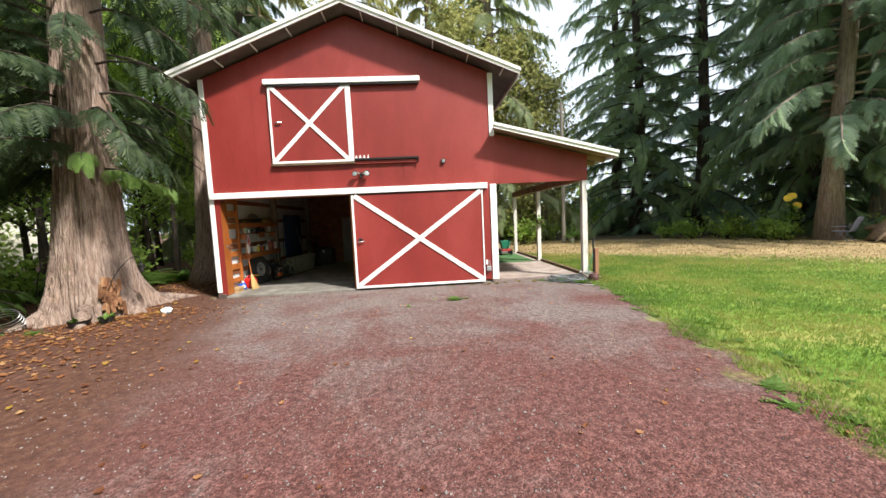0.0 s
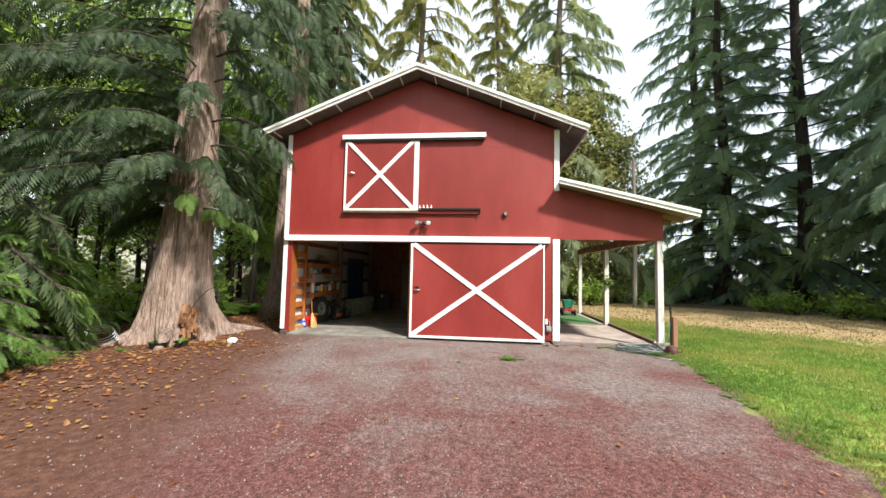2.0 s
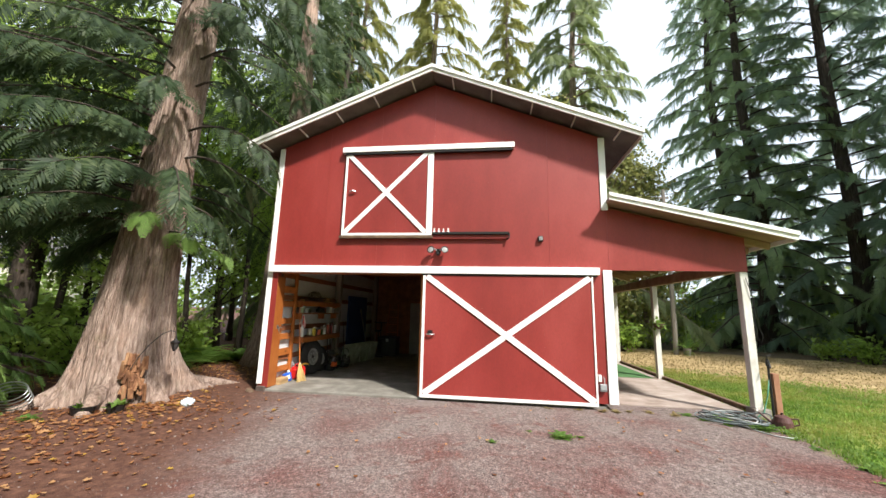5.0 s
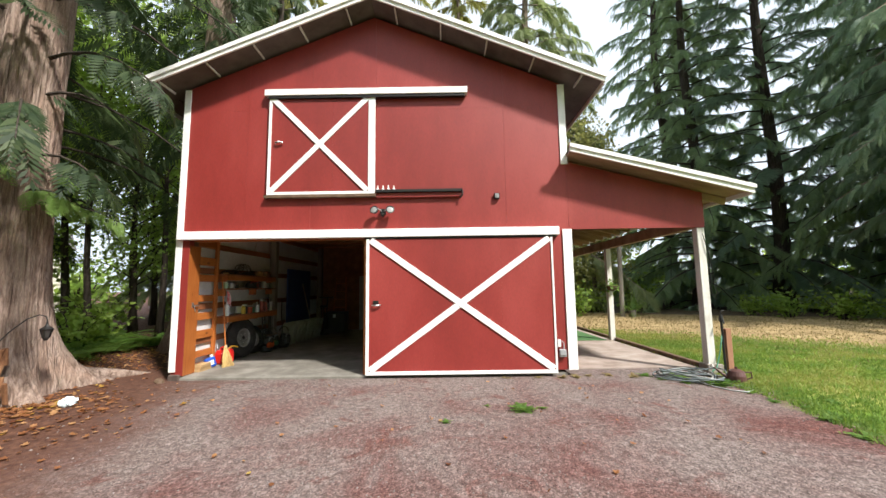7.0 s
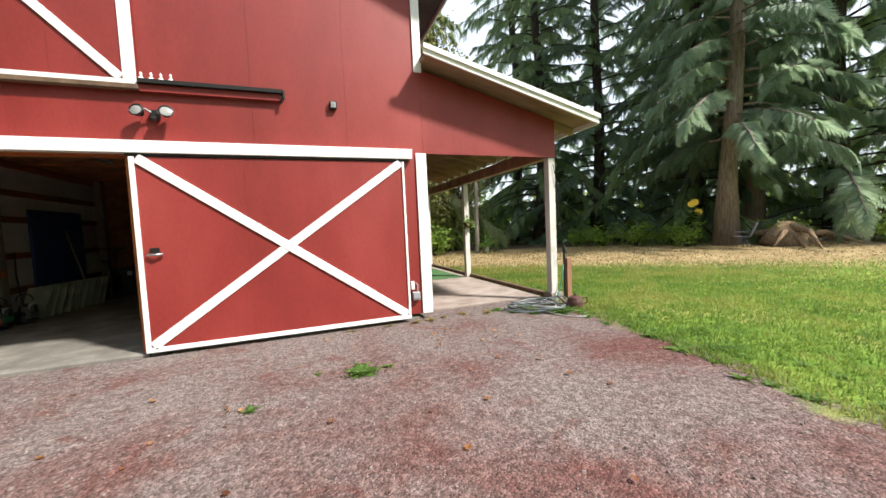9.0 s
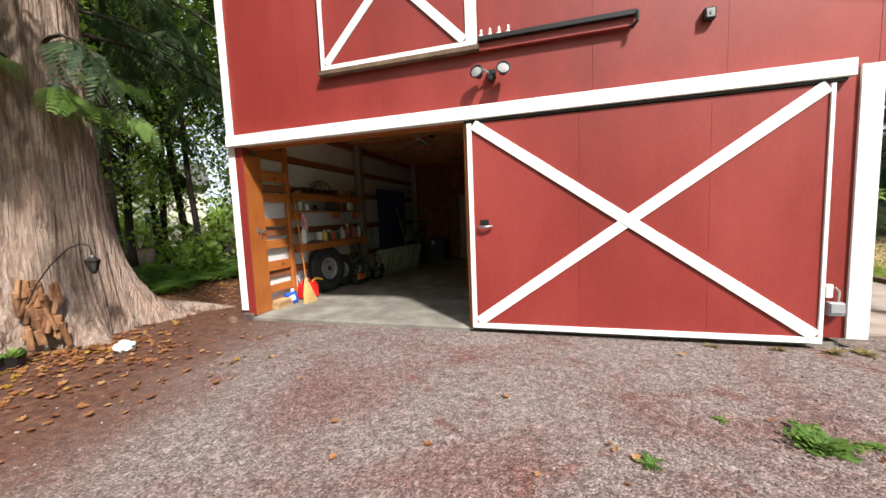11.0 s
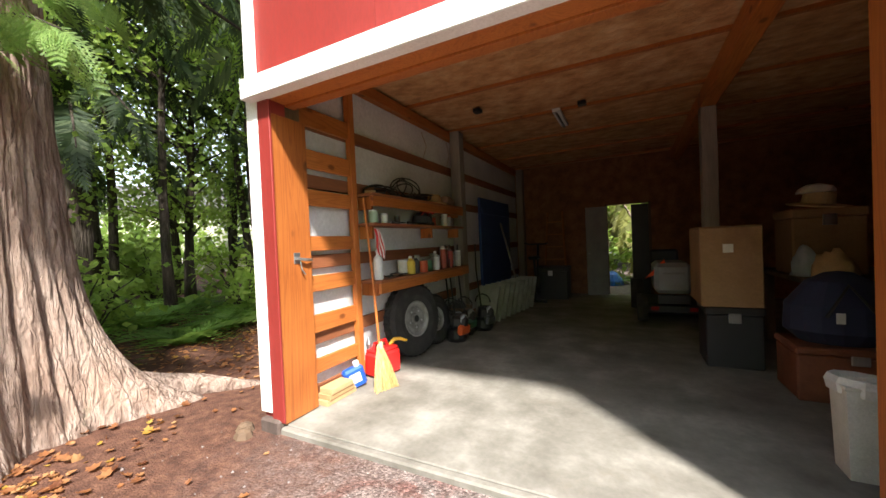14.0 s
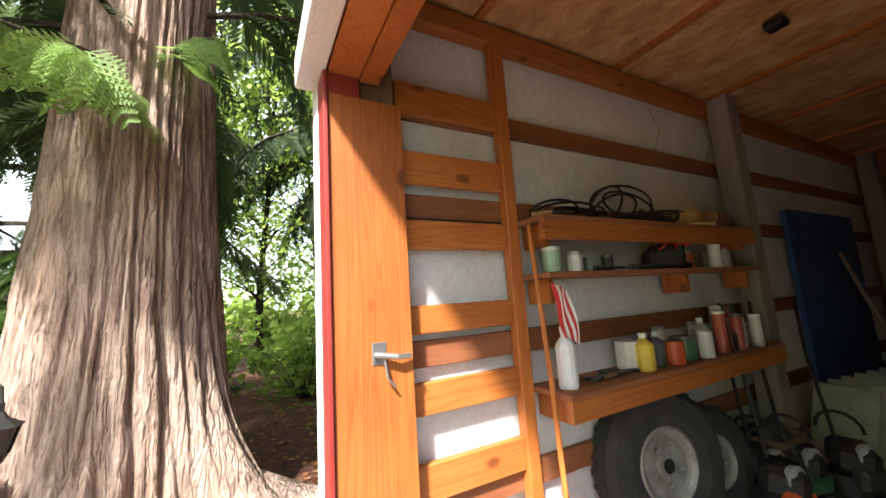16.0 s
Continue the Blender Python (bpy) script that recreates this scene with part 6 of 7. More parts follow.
def crumple(name, at, size, colour, label, category, seed):
    """A soft heap of cloth with folds, flat underneath."""
    t = thing(name, at, label, category)
    bm = bmesh.new()
    bmesh.ops.create_icosphere(bm, subdivisions=3, radius=1.0)
    for v in bm.verts:
        k = 1 + 0.35 * noise.noise(v.co * 2.2 + Vector((seed, 0, 0))) + 0.15 * noise.noise(v.co * 6)
        v.co = Vector((at[0] + v.co.x * size[0] * k, at[1] + v.co.y * size[1] * k, at[2] + max(v.co.z * k, -0.3) * size[2] + 0.3 * size[2]))
    part("folds", bm, plain(name + "_cloth", colour, 0.9), t, smooth=True)


crumple("cloth", (-0.8, 12.22, 1.73), (0.14, 0.12, 0.07), (0.62, 0.58, 0.53), "pale crumpled cloth lying on the hat", "cloth", 3)
crumple("jacket", (-0.88, 11.66, 0.912), (0.13, 0.15, 0.2), (0.5, 0.34, 0.18), "tan work jacket heaped on the bench", "jacket", 8)
crumple("plastic_bag", (-0.98, 11.95, 0.912), (0.1, 0.1, 0.22), (0.45, 0.47, 0.5), "grey plastic bag standing on the bench", "bag", 12)
chest(0.1, 0.6, 12.3, 12.75, 0.912, 0.35, DIM, "black tool case on the bench", "tool_case")
chest(-0.6, -0.1, 10.4, 10.8, FLOOR, 0.75, GREYPLASTIC, "grey plastic storage tub")


def back_door():
    t = thing("door_1", (-3.0, 16.2, FLOOR), "dull white back door swung open against the wall", "door", kind="structure")
    m = pose(BD0 - 0.01, 16.24, FLOOR, 0, 0, 197)
    # white lowered to grey, with the shadow on the door put into its colour
    pw = plain("shaded_door_white", (0.34, 0.34, 0.32), 0.5)
    leaf = part("leaf", box((0, -0.02, 0.0), (0.46, 0.02, 2.0), 0.004, m), pw, t)
    part("raised_panel", box((0.08, 0.021, 0.25), (0.38, 0.028, 0.9), 0.006, m), pw, leaf)
    part("raised_panel", box((0.08, 0.021, 1.1), (0.38, 0.028, 1.85), 0.006, m), pw, leaf)
    part("knob", lathe([(0.012, 0), (0.012, 0.03), (0.027, 0.045), (0.02, 0.07), (0.0, 0.072)], m @ pose(0.42, 0.021, 0.95, -90, 0, 0), 12), STEEL, leaf)
    for x in (BD0, BD1):
        part("door_frame", box((x - 0.05, 16.22, FLOOR), (x + 0.0, 16.258, 2.1), 0.003), DARKWOOD, t)
    part("half_panel", box((BD1 - 0.38, 16.27, FLOOR), (BD1 - 0.002, 16.31, 2.05), 0.004), DIM, t, "dark fixed side panel")


back_door()
t = thing("blue_tarp", (-2.55, 18.4, 0), "bright blue tarp heap outside the back door", "tarp")
part("mound", lathe([(0.3, 0), (0.28, 0.14), (0.18, 0.3), (0.07, 0.4), (0.0, 0.42)], pose(-2.95, 18.4, ground_z(-2.95, 18.4) - 0.02), 9), plain("tarp_blue", (0.02, 0.16, 0.55), 0.35), t)


def tube_lamp():
    t = thing("ceiling_light", (-3.31, 12.6, 3.1), "small unlit white strip light on the ceiling", "light")
    part("housing", box((-3.36, 12.2, 3.06), (-3.26, 12.95, 3.104), 0.006), plain("lamp_white", (0.7, 0.7, 0.7), 0.4), t)
    part("tube_glass", tube([(-3.31, 12.22, 3.045), (-3.31, 12.93, 3.045)], 0.014, 10), LAMPGLASS, t)
    for x, y in ((-2.98, 12.15), (-4.2, 11.65)):
        t = thing("junction_box", (x, y, 3.08), "small black electrical box on the ceiling", "electrical box", "ceiling boxes")
        part("box_body", box((x - 0.05, y - 0.05, 3.055), (x + 0.05, y + 0.05, 3.104), 0.006), BLACK, t)


tube_lamp()
for y0, z0, y1, z1 in ((12.25, 2.95, 12.2, 2.5), (11.5, 2.9, 11.52, 2.55)):
    t = thing("hanging_wire", (-4.97, y0, z1), "thin pale wire hanging on the wall", "wire", "wires on the wall")
    part("wire", tube([(-4.97, y0, z0), (-4.94, (y0 + y1) / 2 + 0.06, (z0 + z1) / 2), (-4.97, y1, z1)], 0.004, 5), plain("wire_tan", (0.4, 0.28, 0.15), 0.6), t)

# ---- on and around the barn ----
def floodlight():
    t = thing("flood_light", (-1.28, 9.04, 3.0), "twin-head flood light on a bracket", "light")
    part("junction_box", box((-1.32, 8.98, 2.94), (-1.22, 9.046, 3.04), 0.01), BLACK, t)
    part("sensor", lathe([(0.03, 0), (0.032, 0.05), (0.02, 0.075), (0.0, 0.08)], pose(-1.27, 8.98, 2.93, 110, 0, 0), 12), BLACK, t)
    for s in (-1, 1):
        x = -1.27 + s * 0.145
        part("arm", tube([(-1.27 + s * 0.03, 8.97, 3.0), (-1.27 + s * 0.08, 8.94, 3.03), (x, 8.93, 3.01)], 0.014, 7), STEEL, t)
        h = part("lamp_head", lathe([(0.02, -0.1), (0.045, -0.06), (0.07, 0.0), (0.078, 0.02), (0.066, 0.025), (0.06, 0.01)], pose(x, 8.9, 3.0, 75, 0, s * 12), 20), BLACK, t)
        part("lens", lathe([(0.062, 0.012), (0.03, 0.02), (0.0, 0.022)], pose(x, 8.9, 3.0, 75, 0, s * 12), 18), LAMPGLASS, h)


floodlight()
t = thing("camera_box", (0.84, 9.03, 3.25), "small black weatherproof box on the wall", "electrical box")
part("housing", box((0.79, 8.985, 3.2), (0.89, 9.047, 3.31), 0.008), BLACK, t)
part("cover", box((0.805, 8.975, 3.215), (0.875, 8.984, 3.295), 0.004), GREYPLASTIC, t)
part("switch", box((0.83, 8.966, 3.24), (0.85, 8.974, 3.27), 0.002), LAMPGLASS, t)
porcelain = plain("porcelain", (0.72, 0.7, 0.68), 0.25)
for k in range(4):
    x = -1.37 + 0.1 * k
    t = thing("insulator", (x, 8.985, 3.397), "white porcelain insulator on the track", "insulator", "insulators on the track")
    part("skirt", lathe([(0.034, 0), (0.03, 0.012), (0.014, 0.03), (0.012, 0.045), (0.018, 0.055), (0.006, 0.085), (0.0, 0.087)], pose(x, 8.985, 3.397), 12), porcelain, t)
t = thing("power_outlet", (1.93, 9.03, 0.35), "grey outdoor outlet box below a white plug", "electrical box")
part("housing", box((1.865, 8.975, 0.33), (1.985, 9.044, 0.46), 0.008), GREYPLASTIC, t)
part("cover_flap", box((1.87, 8.962, 0.36), (1.98, 8.974, 0.455), 0.004), GREYPLASTIC, t)
part("plug_plate", box((1.845, 9.0, 0.5), (1.905, 9.045, 0.63), 0.006), porcelain, t)
part("conduit", tube([(1.95, 9.01, 0.46), (1.96, 9.02, 0.56), (1.93, 9.03, 0.6)], 0.01, 6), GREYPLASTIC, t)
t = thing("foundation_block", (-4.95, 9.03, 0), "rough dark concrete block under the corner", "block")
part("block", box((-5.09, 9.0, -0.05), (-4.88, 9.16, 0.1), 0.015), material("dark_rubble", (0.05, 0.035, 0.03), (0.085, 0.06, 0.05), (0.13, 0.1, 0.085), 9, 60, rough=0.9, bump=0.5), t)
for x, y in ((-5.2, 8.95), (-5.12, 8.88)):
    t = thing("corner_stone", (x, y, 0), "small grey stone at the barn corner", "stone", "stones at the corner")
    part("stone", lathe([(0.05, 0), (0.07, 0.02), (0.05, 0.06), (0.0, 0.075)], pose(x, y, -0.01, 5, 8, 30), 7), DARKWOOD, t)


def hose():
    t = thing("garden_hose", (3.95, 8.65, 0), "grey-green garden hose coiled on the gravel", "hose")
    rr = random.Random(21)
    hm = plain("hose_grey", (0.13, 0.155, 0.16), 0.45)
    hm2 = plain("hose_pale", (0.34, 0.35, 0.34), 0.45)
    for k in range(9):
        rx, ry = 0.42 + rr.uniform(-0.12, 0.1), 0.3 + rr.uniform(-0.08, 0.08)
        ox, oy, tw = rr.uniform(-0.07, 0.07), rr.uniform(-0.06, 0.06), rr.uniform(0, 6)
        pts = []
        for i in range(33):
            a = tw + i / 32 * 6.5
            pts.append((3.95 + ox + rx * math.cos(a) - 0.12 * math.sin(a), 8.68 + oy + ry * math.sin(a) + 0.05 * math.cos(2 * a), 0.02 + 0.016 * k * (0.6 + 0.4 * math.sin(a * 2 + k)) + 0.004))
        part("hose_loop", tube(pts, 0.0105, 6), hm if k % 3 else hm2, t, smooth=True)
    part("hose_loop", tube([(4.2, 8.4, 0.03), (4.35, 8.15, 0.02), (4.36, 7.95, 0.02), (4.22, 7.86, 0.02), (4.05, 7.95, 0.02), (3.95, 8.15, 0.02), (3.85, 8.35, 0.04)], 0.0105, 6), hm2, t, smooth=True)
    part("hose_lead", tube([(4.4, 8.85, 0.06), (4.62, 9.0, 0.12), (4.72, 9.02, 0.4), (4.78, 9.03, 0.68)], 0.0105, 6), plain("hose_green", (0.05, 0.2, 0.12), 0.45), t, smooth=True)


hose()


def hydrant():
    t = thing("yard_hydrant", (4.82, 9.05, 0), "iron yard tap on a brown timber stake", "tap")
    part("stake", box((4.83, 9.0, -0.05), (4.93, 9.09, 0.78), 0.006), material("stake_wood", (0.2, 0.09, 0.05), (0.3, 0.14, 0.08), (0.38, 0.2, 0.12), 6, 60, s=(1, 1, 0.2), rough=0.8), t)
    part("pipe", tube([(4.79, 9.03, -0.05), (4.79, 9.03, 0.92)], 0.02, 10), BLACK, t)
    part("tap_head", lathe([(0.03, 0), (0.035, 0.03), (0.03, 0.09), (0.02, 0.12), (0.0, 0.125)], pose(4.79, 9.03, 0.9), 12), BLACK, t)
    part("lever", tube([(4.79, 9.03, 1.0), (4.76, 8.99, 1.08), (4.84, 9.02, 1.1)], 0.011, 6), BLACK, t)
    part("spout", tube([(4.79, 9.02, 0.94), (4.76, 8.95, 0.94), (4.75, 8.92, 0.88)], 0.016, 8), BLACK, t)


hydrant()


def watering_can():
    x, y = 4.5, 8.42
    t = thing("watering_can", (x, y, 0), "dark brown metal watering can on the grass", "watering can")
    br = plain("can_brown", (0.09, 0.04, 0.035), 0.4)
    m = pose(x, y, 0.0, 0, 0, -22)
    part("body", lathe([(0.11, 0.0), (0.13, 0.02), (0.125, 0.12), (0.1, 0.19), (0.05, 0.215), (0.0, 0.22)], m, 20), br, t)
    part("spout", tube([m @ Vector(p) for p in ((-0.11, 0, 0.07), (-0.2, 0, 0.14), (-0.3, 0, 0.23))], [0.03, 0.02, 0.013], 10), br, t)
    part("rose", lathe([(0.014, 0), (0.036, 0.04), (0.0, 0.045)], m @ pose(-0.3, 0, 0.23, 0, -55, 0), 12), porcelain, t, "pale spout tip")
    part("handle", tube([m @ Vector(p) for p in ((0.1, 0, 0.17), (0.19, 0, 0.18), (0.2, 0, 0.1), (0.12, 0, 0.06))], 0.012, 8), br, t)
    part("lid_knob", lathe([(0.02, 0.21), (0.016, 0.235), (0.024, 0.25), (0.0, 0.255)], m, 10), br, t)


watering_can()


def post_cable():
    t = thing("hanging_cable", (4.67, 9.1, 1.2), "dark cable looped down the lean-to post", "cable")
    part("cable", tube([(4.6, 9.04, 2.5), (4.66, 9.03, 2.2), (4.72, 9.05, 1.9), (4.76, 9.08, 1.6), (4.82, 9.1, 1.42), (4.78, 9.1, 1.3), (4.7, 9.08, 1.42), (4.69, 9.06, 1.8), (4.68, 9.04, 2.15)], 0.007, 6), BLACK, t)
    part("hook", tube([(4.66, 9.06, 2.15), (4.69, 9.03, 2.17), (4.7, 9.03, 2.12)], 0.006, 6), STEEL, t)


post_cable()


def wall_basket():
    t = thing("hanging_basket", (4.58, 12.85, 1.45), "wire basket of trailing plants on the post", "planter")
    part("bowl", lathe([(0.03, 0), (0.12, 0.05), (0.16, 0.14), (0.15, 0.15)], pose(4.6, 12.78, 1.4), 14), DARKWOOD, t)
    rng = np.random.default_rng(5)
    mats = [set_at(np.array((4.6, 12.78, 1.53)) + rng.normal(0, 0.06, 3), rng.normal(0, 1, 3) + np.array((0, 0, 0.2)), np.array((0, 0, 1.0)), 0.12, rng) for _ in range(60)]
    v, f = scatter(LEAF, mats)
    soup("leaves", v, f, SPRAY, t)


wall_basket()
tagged(part("lean_to_floor", box((2.2, 9.5, -0.08), (4.6, 16.3, 0.022), 0.0), material("packed_gravel", (0.22, 0.17, 0.14), (0.33, 0.27, 0.235), (0.43, 0.37, 0.33), 2, 70, rough=0.95, bump=0.5)), "packed pale gravel under the lean-to", "floor", kind="structure")
t = thing("turf_mat", (3.4, 14.6, 0.024), "green artificial turf mat under the lean-to", "mat")
part("mat", box((2.5, 12.9, 0.023), (4.4, 16.2, 0.035), 0.002), plain("turf_green", (0.06, 0.15, 0.05), 0.95), t)


def green_cart():
    t = thing("garden_cart", (3.9, 15.6, 0), "green garden cart with red base under the lean-to", "cart")
    part("tub", lathe([(0.2, 0.3), (0.3, 0.62), (0.31, 0.64), (0.28, 0.62), (0.18, 0.33)], pose(3.9, 15.6, 0.02, 0, 0, 45), 4), plain("cart_green", (0.02, 0.22, 0.13), 0.5), t)
    part("chassis", box((3.7, 15.3, 0.22), (4.1, 15.9, 0.3), 0.01), plain("cart_red", (0.4, 0.03, 0.03), 0.5), t)
    for x, y in ((3.66, 15.4), (4.14, 15.4), (3.66, 15.8), (4.14, 15.8)):
        part("wheel", lathe([(0.05, -0.03), (0.12, -0.03), (0.13, 0), (0.12, 0.03), (0.05, 0.03)], pose(x, y, 0.165, 0, 90, 0), 14), RUBBER, t)
    part("handle", tube([(3.9, 15.3, 0.26), (3.9, 15.0, 0.5), (3.9, 14.8, 0.75)], 0.014, 6), BLACK, t)


green_cart()


def wood_pole():
    x, y = 8.6, 20.6
    t = thing("utility_pole", (x, y, 0), "slim weathered wooden pole by the trees", "pole")
    part("shaft", tube([(x, y, -0.1), (x + 0.05, y, 4), (x, y, 8.2)], [0.11, 0.1, 0.08], 10), GREYWOOD, t)
    part("cross_arm", box((x - 0.25, y - 0.04, 7.7), (x + 0.25, y + 0.04, 7.8), 0.005), GREYWOOD, t)
    pts = [(x + 17 * q, y - 12.5 * q, 7.9 + 5 * q - 1.6 * math.sin(math.pi * q)) for q in np.linspace(0, 1, 12)]
    part("wire", tube(pts, 0.014, 4), BLACK, t)
    t = thing("flower_pot", (x + 0.35, y - 0.3, 0), "pale pot with spiky green plant", "plant pot")
    part("pot", lathe([(0.12, 0), (0.17, 0.32), (0.18, 0.34), (0.15, 0.33)], pose(x + 0.35, y - 0.3, ground_z(x, y) - 0.01), 14), CONCRETE, t)
    rng = np.random.default_rng(15)
    mats = [set_at(np.array((x + 0.35, y - 0.3, 0.32)), rng.normal(0, 1, 3) + np.array((0, 0, 1.0)), np.array((0, 0, 1.0)), 0.75, rng) for _ in range(24)]
    v, f = scatter(frond_shape(9, 0.06, 0.1, 0.5), mats)
    soup("leaves", v, f, FERN, t)


wood_pole()


def lawn_chair(x, y):
    z = ground_z(x, y)
    t = thing("lawn_chair", (x, y, z), "grey-blue folding lawn chair beside the tree", "chair")
    m = pose(x, y, z, 0, 0, 200)
    cloth = plain("chair_cloth", (0.15, 0.15, 0.2), 0.75)
    part("seat", box((-0.27, -0.25, 0.4), (0.27, 0.27, 0.44), 0.012, m), cloth, t)
    part("backrest", box((-0.27, 0.0, 0.0), (0.27, 0.035, 0.62), 0.012, m @ pose(0, 0.24, 0.42, -22, 0, 0)), cloth, t)
    for sx in (-1, 1):
        for sy in (-1, 1):
            part("leg", tube([m @ Vector((sx * 0.27, sy * 0.27, -0.01)), m @ Vector((sx * 0.27, -sy * 0.1, 0.42))], 0.014, 6), cloth, t)
        part("armrest", box((sx * 0.3 - 0.03, -0.22, 0.6), (sx * 0.3 + 0.03, 0.3, 0.63), 0.008, m), cloth, t)


lawn_chair(17.6, 13.5)


def root_stump(x, y):
    z = ground_z(x, y)
    t = thing("tree_stump", (x, y, z), "uprooted weathered tree stump with tangled roots", "stump")
    rr = random.Random(31)
    tan = bark_material("stump_bark", (0.2, 0.13, 0.08), (0.38, 0.26, 0.17), (0.52, 0.4, 0.28))
    part("bole", lathe([(0.9, -0.1), (0.75, 0.3), (0.55, 0.75), (0.35, 0.95), (0.0, 1.0)], pose(x, y, z, 6, 10, 0), 13), tan, t, smooth=True)
    for k in range(16):
        a = rr.uniform(0, 6.28)
        n = rr.uniform(1.0, 2.4)
        pts = [(x + 0.3 * math.cos(a), y + 0.3 * math.sin(a), z + rr.uniform(0.3, 0.8)), (x + 0.5 * n * math.cos(a + 0.2), y + 0.5 * n * math.sin(a + 0.2), z + rr.uniform(0.2, 0.6)), (x + n * math.cos(a), y + n * math.sin(a), z - 0.03)]
        part("root", tube(pts, [0.16, 0.11, 0.03], 7), tan, t, smooth=True)
    t = thing("brush_pile", (x + 3, y - 1.2, z), "heap of dry brown brush and roots", "brush")
    bm = bmesh.new()
    for k in range(70):
        a, b = rr.uniform(0, 6.28), rr.uniform(-0.1, 0.5)
        c = Vector((x + 2.6 + rr.gauss(0, 1.2), y - 1.0 + rr.gauss(0, 0.6), z + abs(rr.gauss(0.2, 0.2))))
        d = Vector((math.cos(a), math.sin(a), b)) * rr.uniform(0.4, 0.9)
        add_tube(bm, [c - d, c + Vector((0, 0, 0.1)), c + d], [0.03, 0.025, 0.008], 4)
    tagged(part("brushwood", bm, GREYWOOD, t), kind="stuff")


root_stump(19.0, 12.7)


def sunflower(x, y):
    z = ground_z(x, y)
    t = thing("sunflower", (x, y, z), "tall yellow sunflower at the lawn edge", "flower")
    part("stem", tube([(x, y, z - 0.03), (x + 0.05, y, z + 1.0), (x, y - 0.05, z + 2.0)], [0.025, 0.02, 0.014], 6), FERN, t)
    rng = np.random.default_rng(6)
    mats = [set_at(np.array((x, y, z + 0.2 + 1.5 * rng.random())), np.array((rng.normal(), rng.normal(), -0.1)), np.array((0, 0, 1.0)), 0.34, rng) for _ in range(26)]
    v, f = scatter(LEAF, mats)
    soup("leaves", v, f, MAPLE, t)
    yellow = plain("petal_yellow", (0.75, 0.48, 0.03), 0.6)
    for dx, dz in ((0, 2.0), (0.25, 1.55), (-0.22, 1.9)):
        bm = lathe([(0.0, 0), (0.09, 0.01), (0.16, 0.04), (0.0, 0.05)], pose(x + dx, y - 0.06, z + dz, 70, 0, -40), 11)
        part("flower_head", bm, yellow, t, "yellow flower head")


sunflower(17.2, 15.3)


def bag_scrap():
    x, y = -5.46, 7.68
    t = thing("plastic_bag", (x, y, 0), "crumpled pale blue-white plastic bag on leaves", "bag")
    rr = random.Random(8)
    bm = bmesh.new()
    bmesh.ops.create_icosphere(bm, subdivisions=3, radius=0.11)
    for v in bm.verts:
        k = 1 + 0.45 * noise.noise(v.co * 16) + 0.2 * noise.noise(v.co * 40)
        v.co = Vector((v.co.x * 0.95 * k, v.co.y * 0.8 * k, max(v.co.z * 0.75 * k, -0.045)))
    bmesh.ops.translate(bm, verts=bm.verts, vec=(x, y, 0.045))
    part("film", bm, plain("bag_film", (0.62, 0.72, 0.76), 0.25), t)


bag_scrap()


def hook_lantern():
    x, y, z = -5.94, 7.74, 0.93
    t = thing("garden_lantern", (x, y, 0), "black lantern hung from a curved iron hook", "lantern")
    part("hook", tube([(-6.32, 7.3, 0.62), (-6.26, 7.38, 0.85), (-6.18, 7.48, 1.05), (-6.08, 7.6, 1.22), (-6.0, 7.68, 1.27), (-5.95, 7.73, 1.24), (-5.94, 7.74, 1.17)], 0.008, 6), BLACK, t)
    part("roof", lathe([(0.085, 0.13), (0.03, 0.17), (0.012, 0.2), (0.012, 0.24)], pose(x, y, z), 6), BLACK, t)
    part("base", lathe([(0.02, -0.03), (0.035, 0.0), (0.04, 0.012)], pose(x, y, z), 6), BLACK, t)
    part("glass", lathe([(0.036, 0.012), (0.066, 0.128)], pose(x, y, z), 6), plain("smoked_glass", (0.05, 0.048, 0.045), 0.2), t, "smoked glass panes")
    for k in range(6):
        a = radians(60 * k)
        part("bar", tube([(x + 0.038 * math.cos(a), y + 0.038 * math.sin(a), z + 0.01), (x + 0.07 * math.cos(a), y + 0.07 * math.sin(a), z + 0.13)], 0.005, 4), BLACK, t)


hook_lantern()


def tree_pots():
    for x, y, r, label in ((-6.55, 6.85, 0.17, "black plastic nursery pot by the cedar"), (-6.2, 7.05, 0.13, "low dark plant pot among leaves")):
        t = thing("plant_pot", (x, y, 0), label, "plant pot", "pots by the cedar")
        part("pot", lathe([(r * 0.8, 0), (r, 0.13), (r * 1.08, 0.14), (r * 0.95, 0.13), (r * 0.9, 0.1), (0.0, 0.095)], pose(x, y, -0.005), 18), BLACK, t)
        rng = np.random.default_rng(int(r * 100))
        mats = [set_at(np.array((x, y, 0.1)) + rng.normal(0, r * 0.4, 3) * np.array((1, 1, 0.1)), rng.normal(0, 1, 3) + np.array((0, 0, 1.0)), np.array((0, 0, 1.0)), 0.12, rng) for _ in range(14)]
        v, f = scatter(LEAF, mats)
        soup("leaves", v, f, FERN, t)
    t = thing("wire_rings", (-7.75, 6.75, 0), "galvanised wire rings leaning by the cedar", "wire")
    for k in range(4):
        pts = [Vector((-7.75, 6.75, 0.17 + 0.05 * k)) + Vector((0.34 * math.cos(a), 0.1 * math.sin(a) - 0.03 * k, 0.13 * math.sin(a))) for a in np.linspace(0, 2 * math.pi, 33)]
        part("ring", tube(pts, 0.009, 5), STEEL, t)


tree_pots()


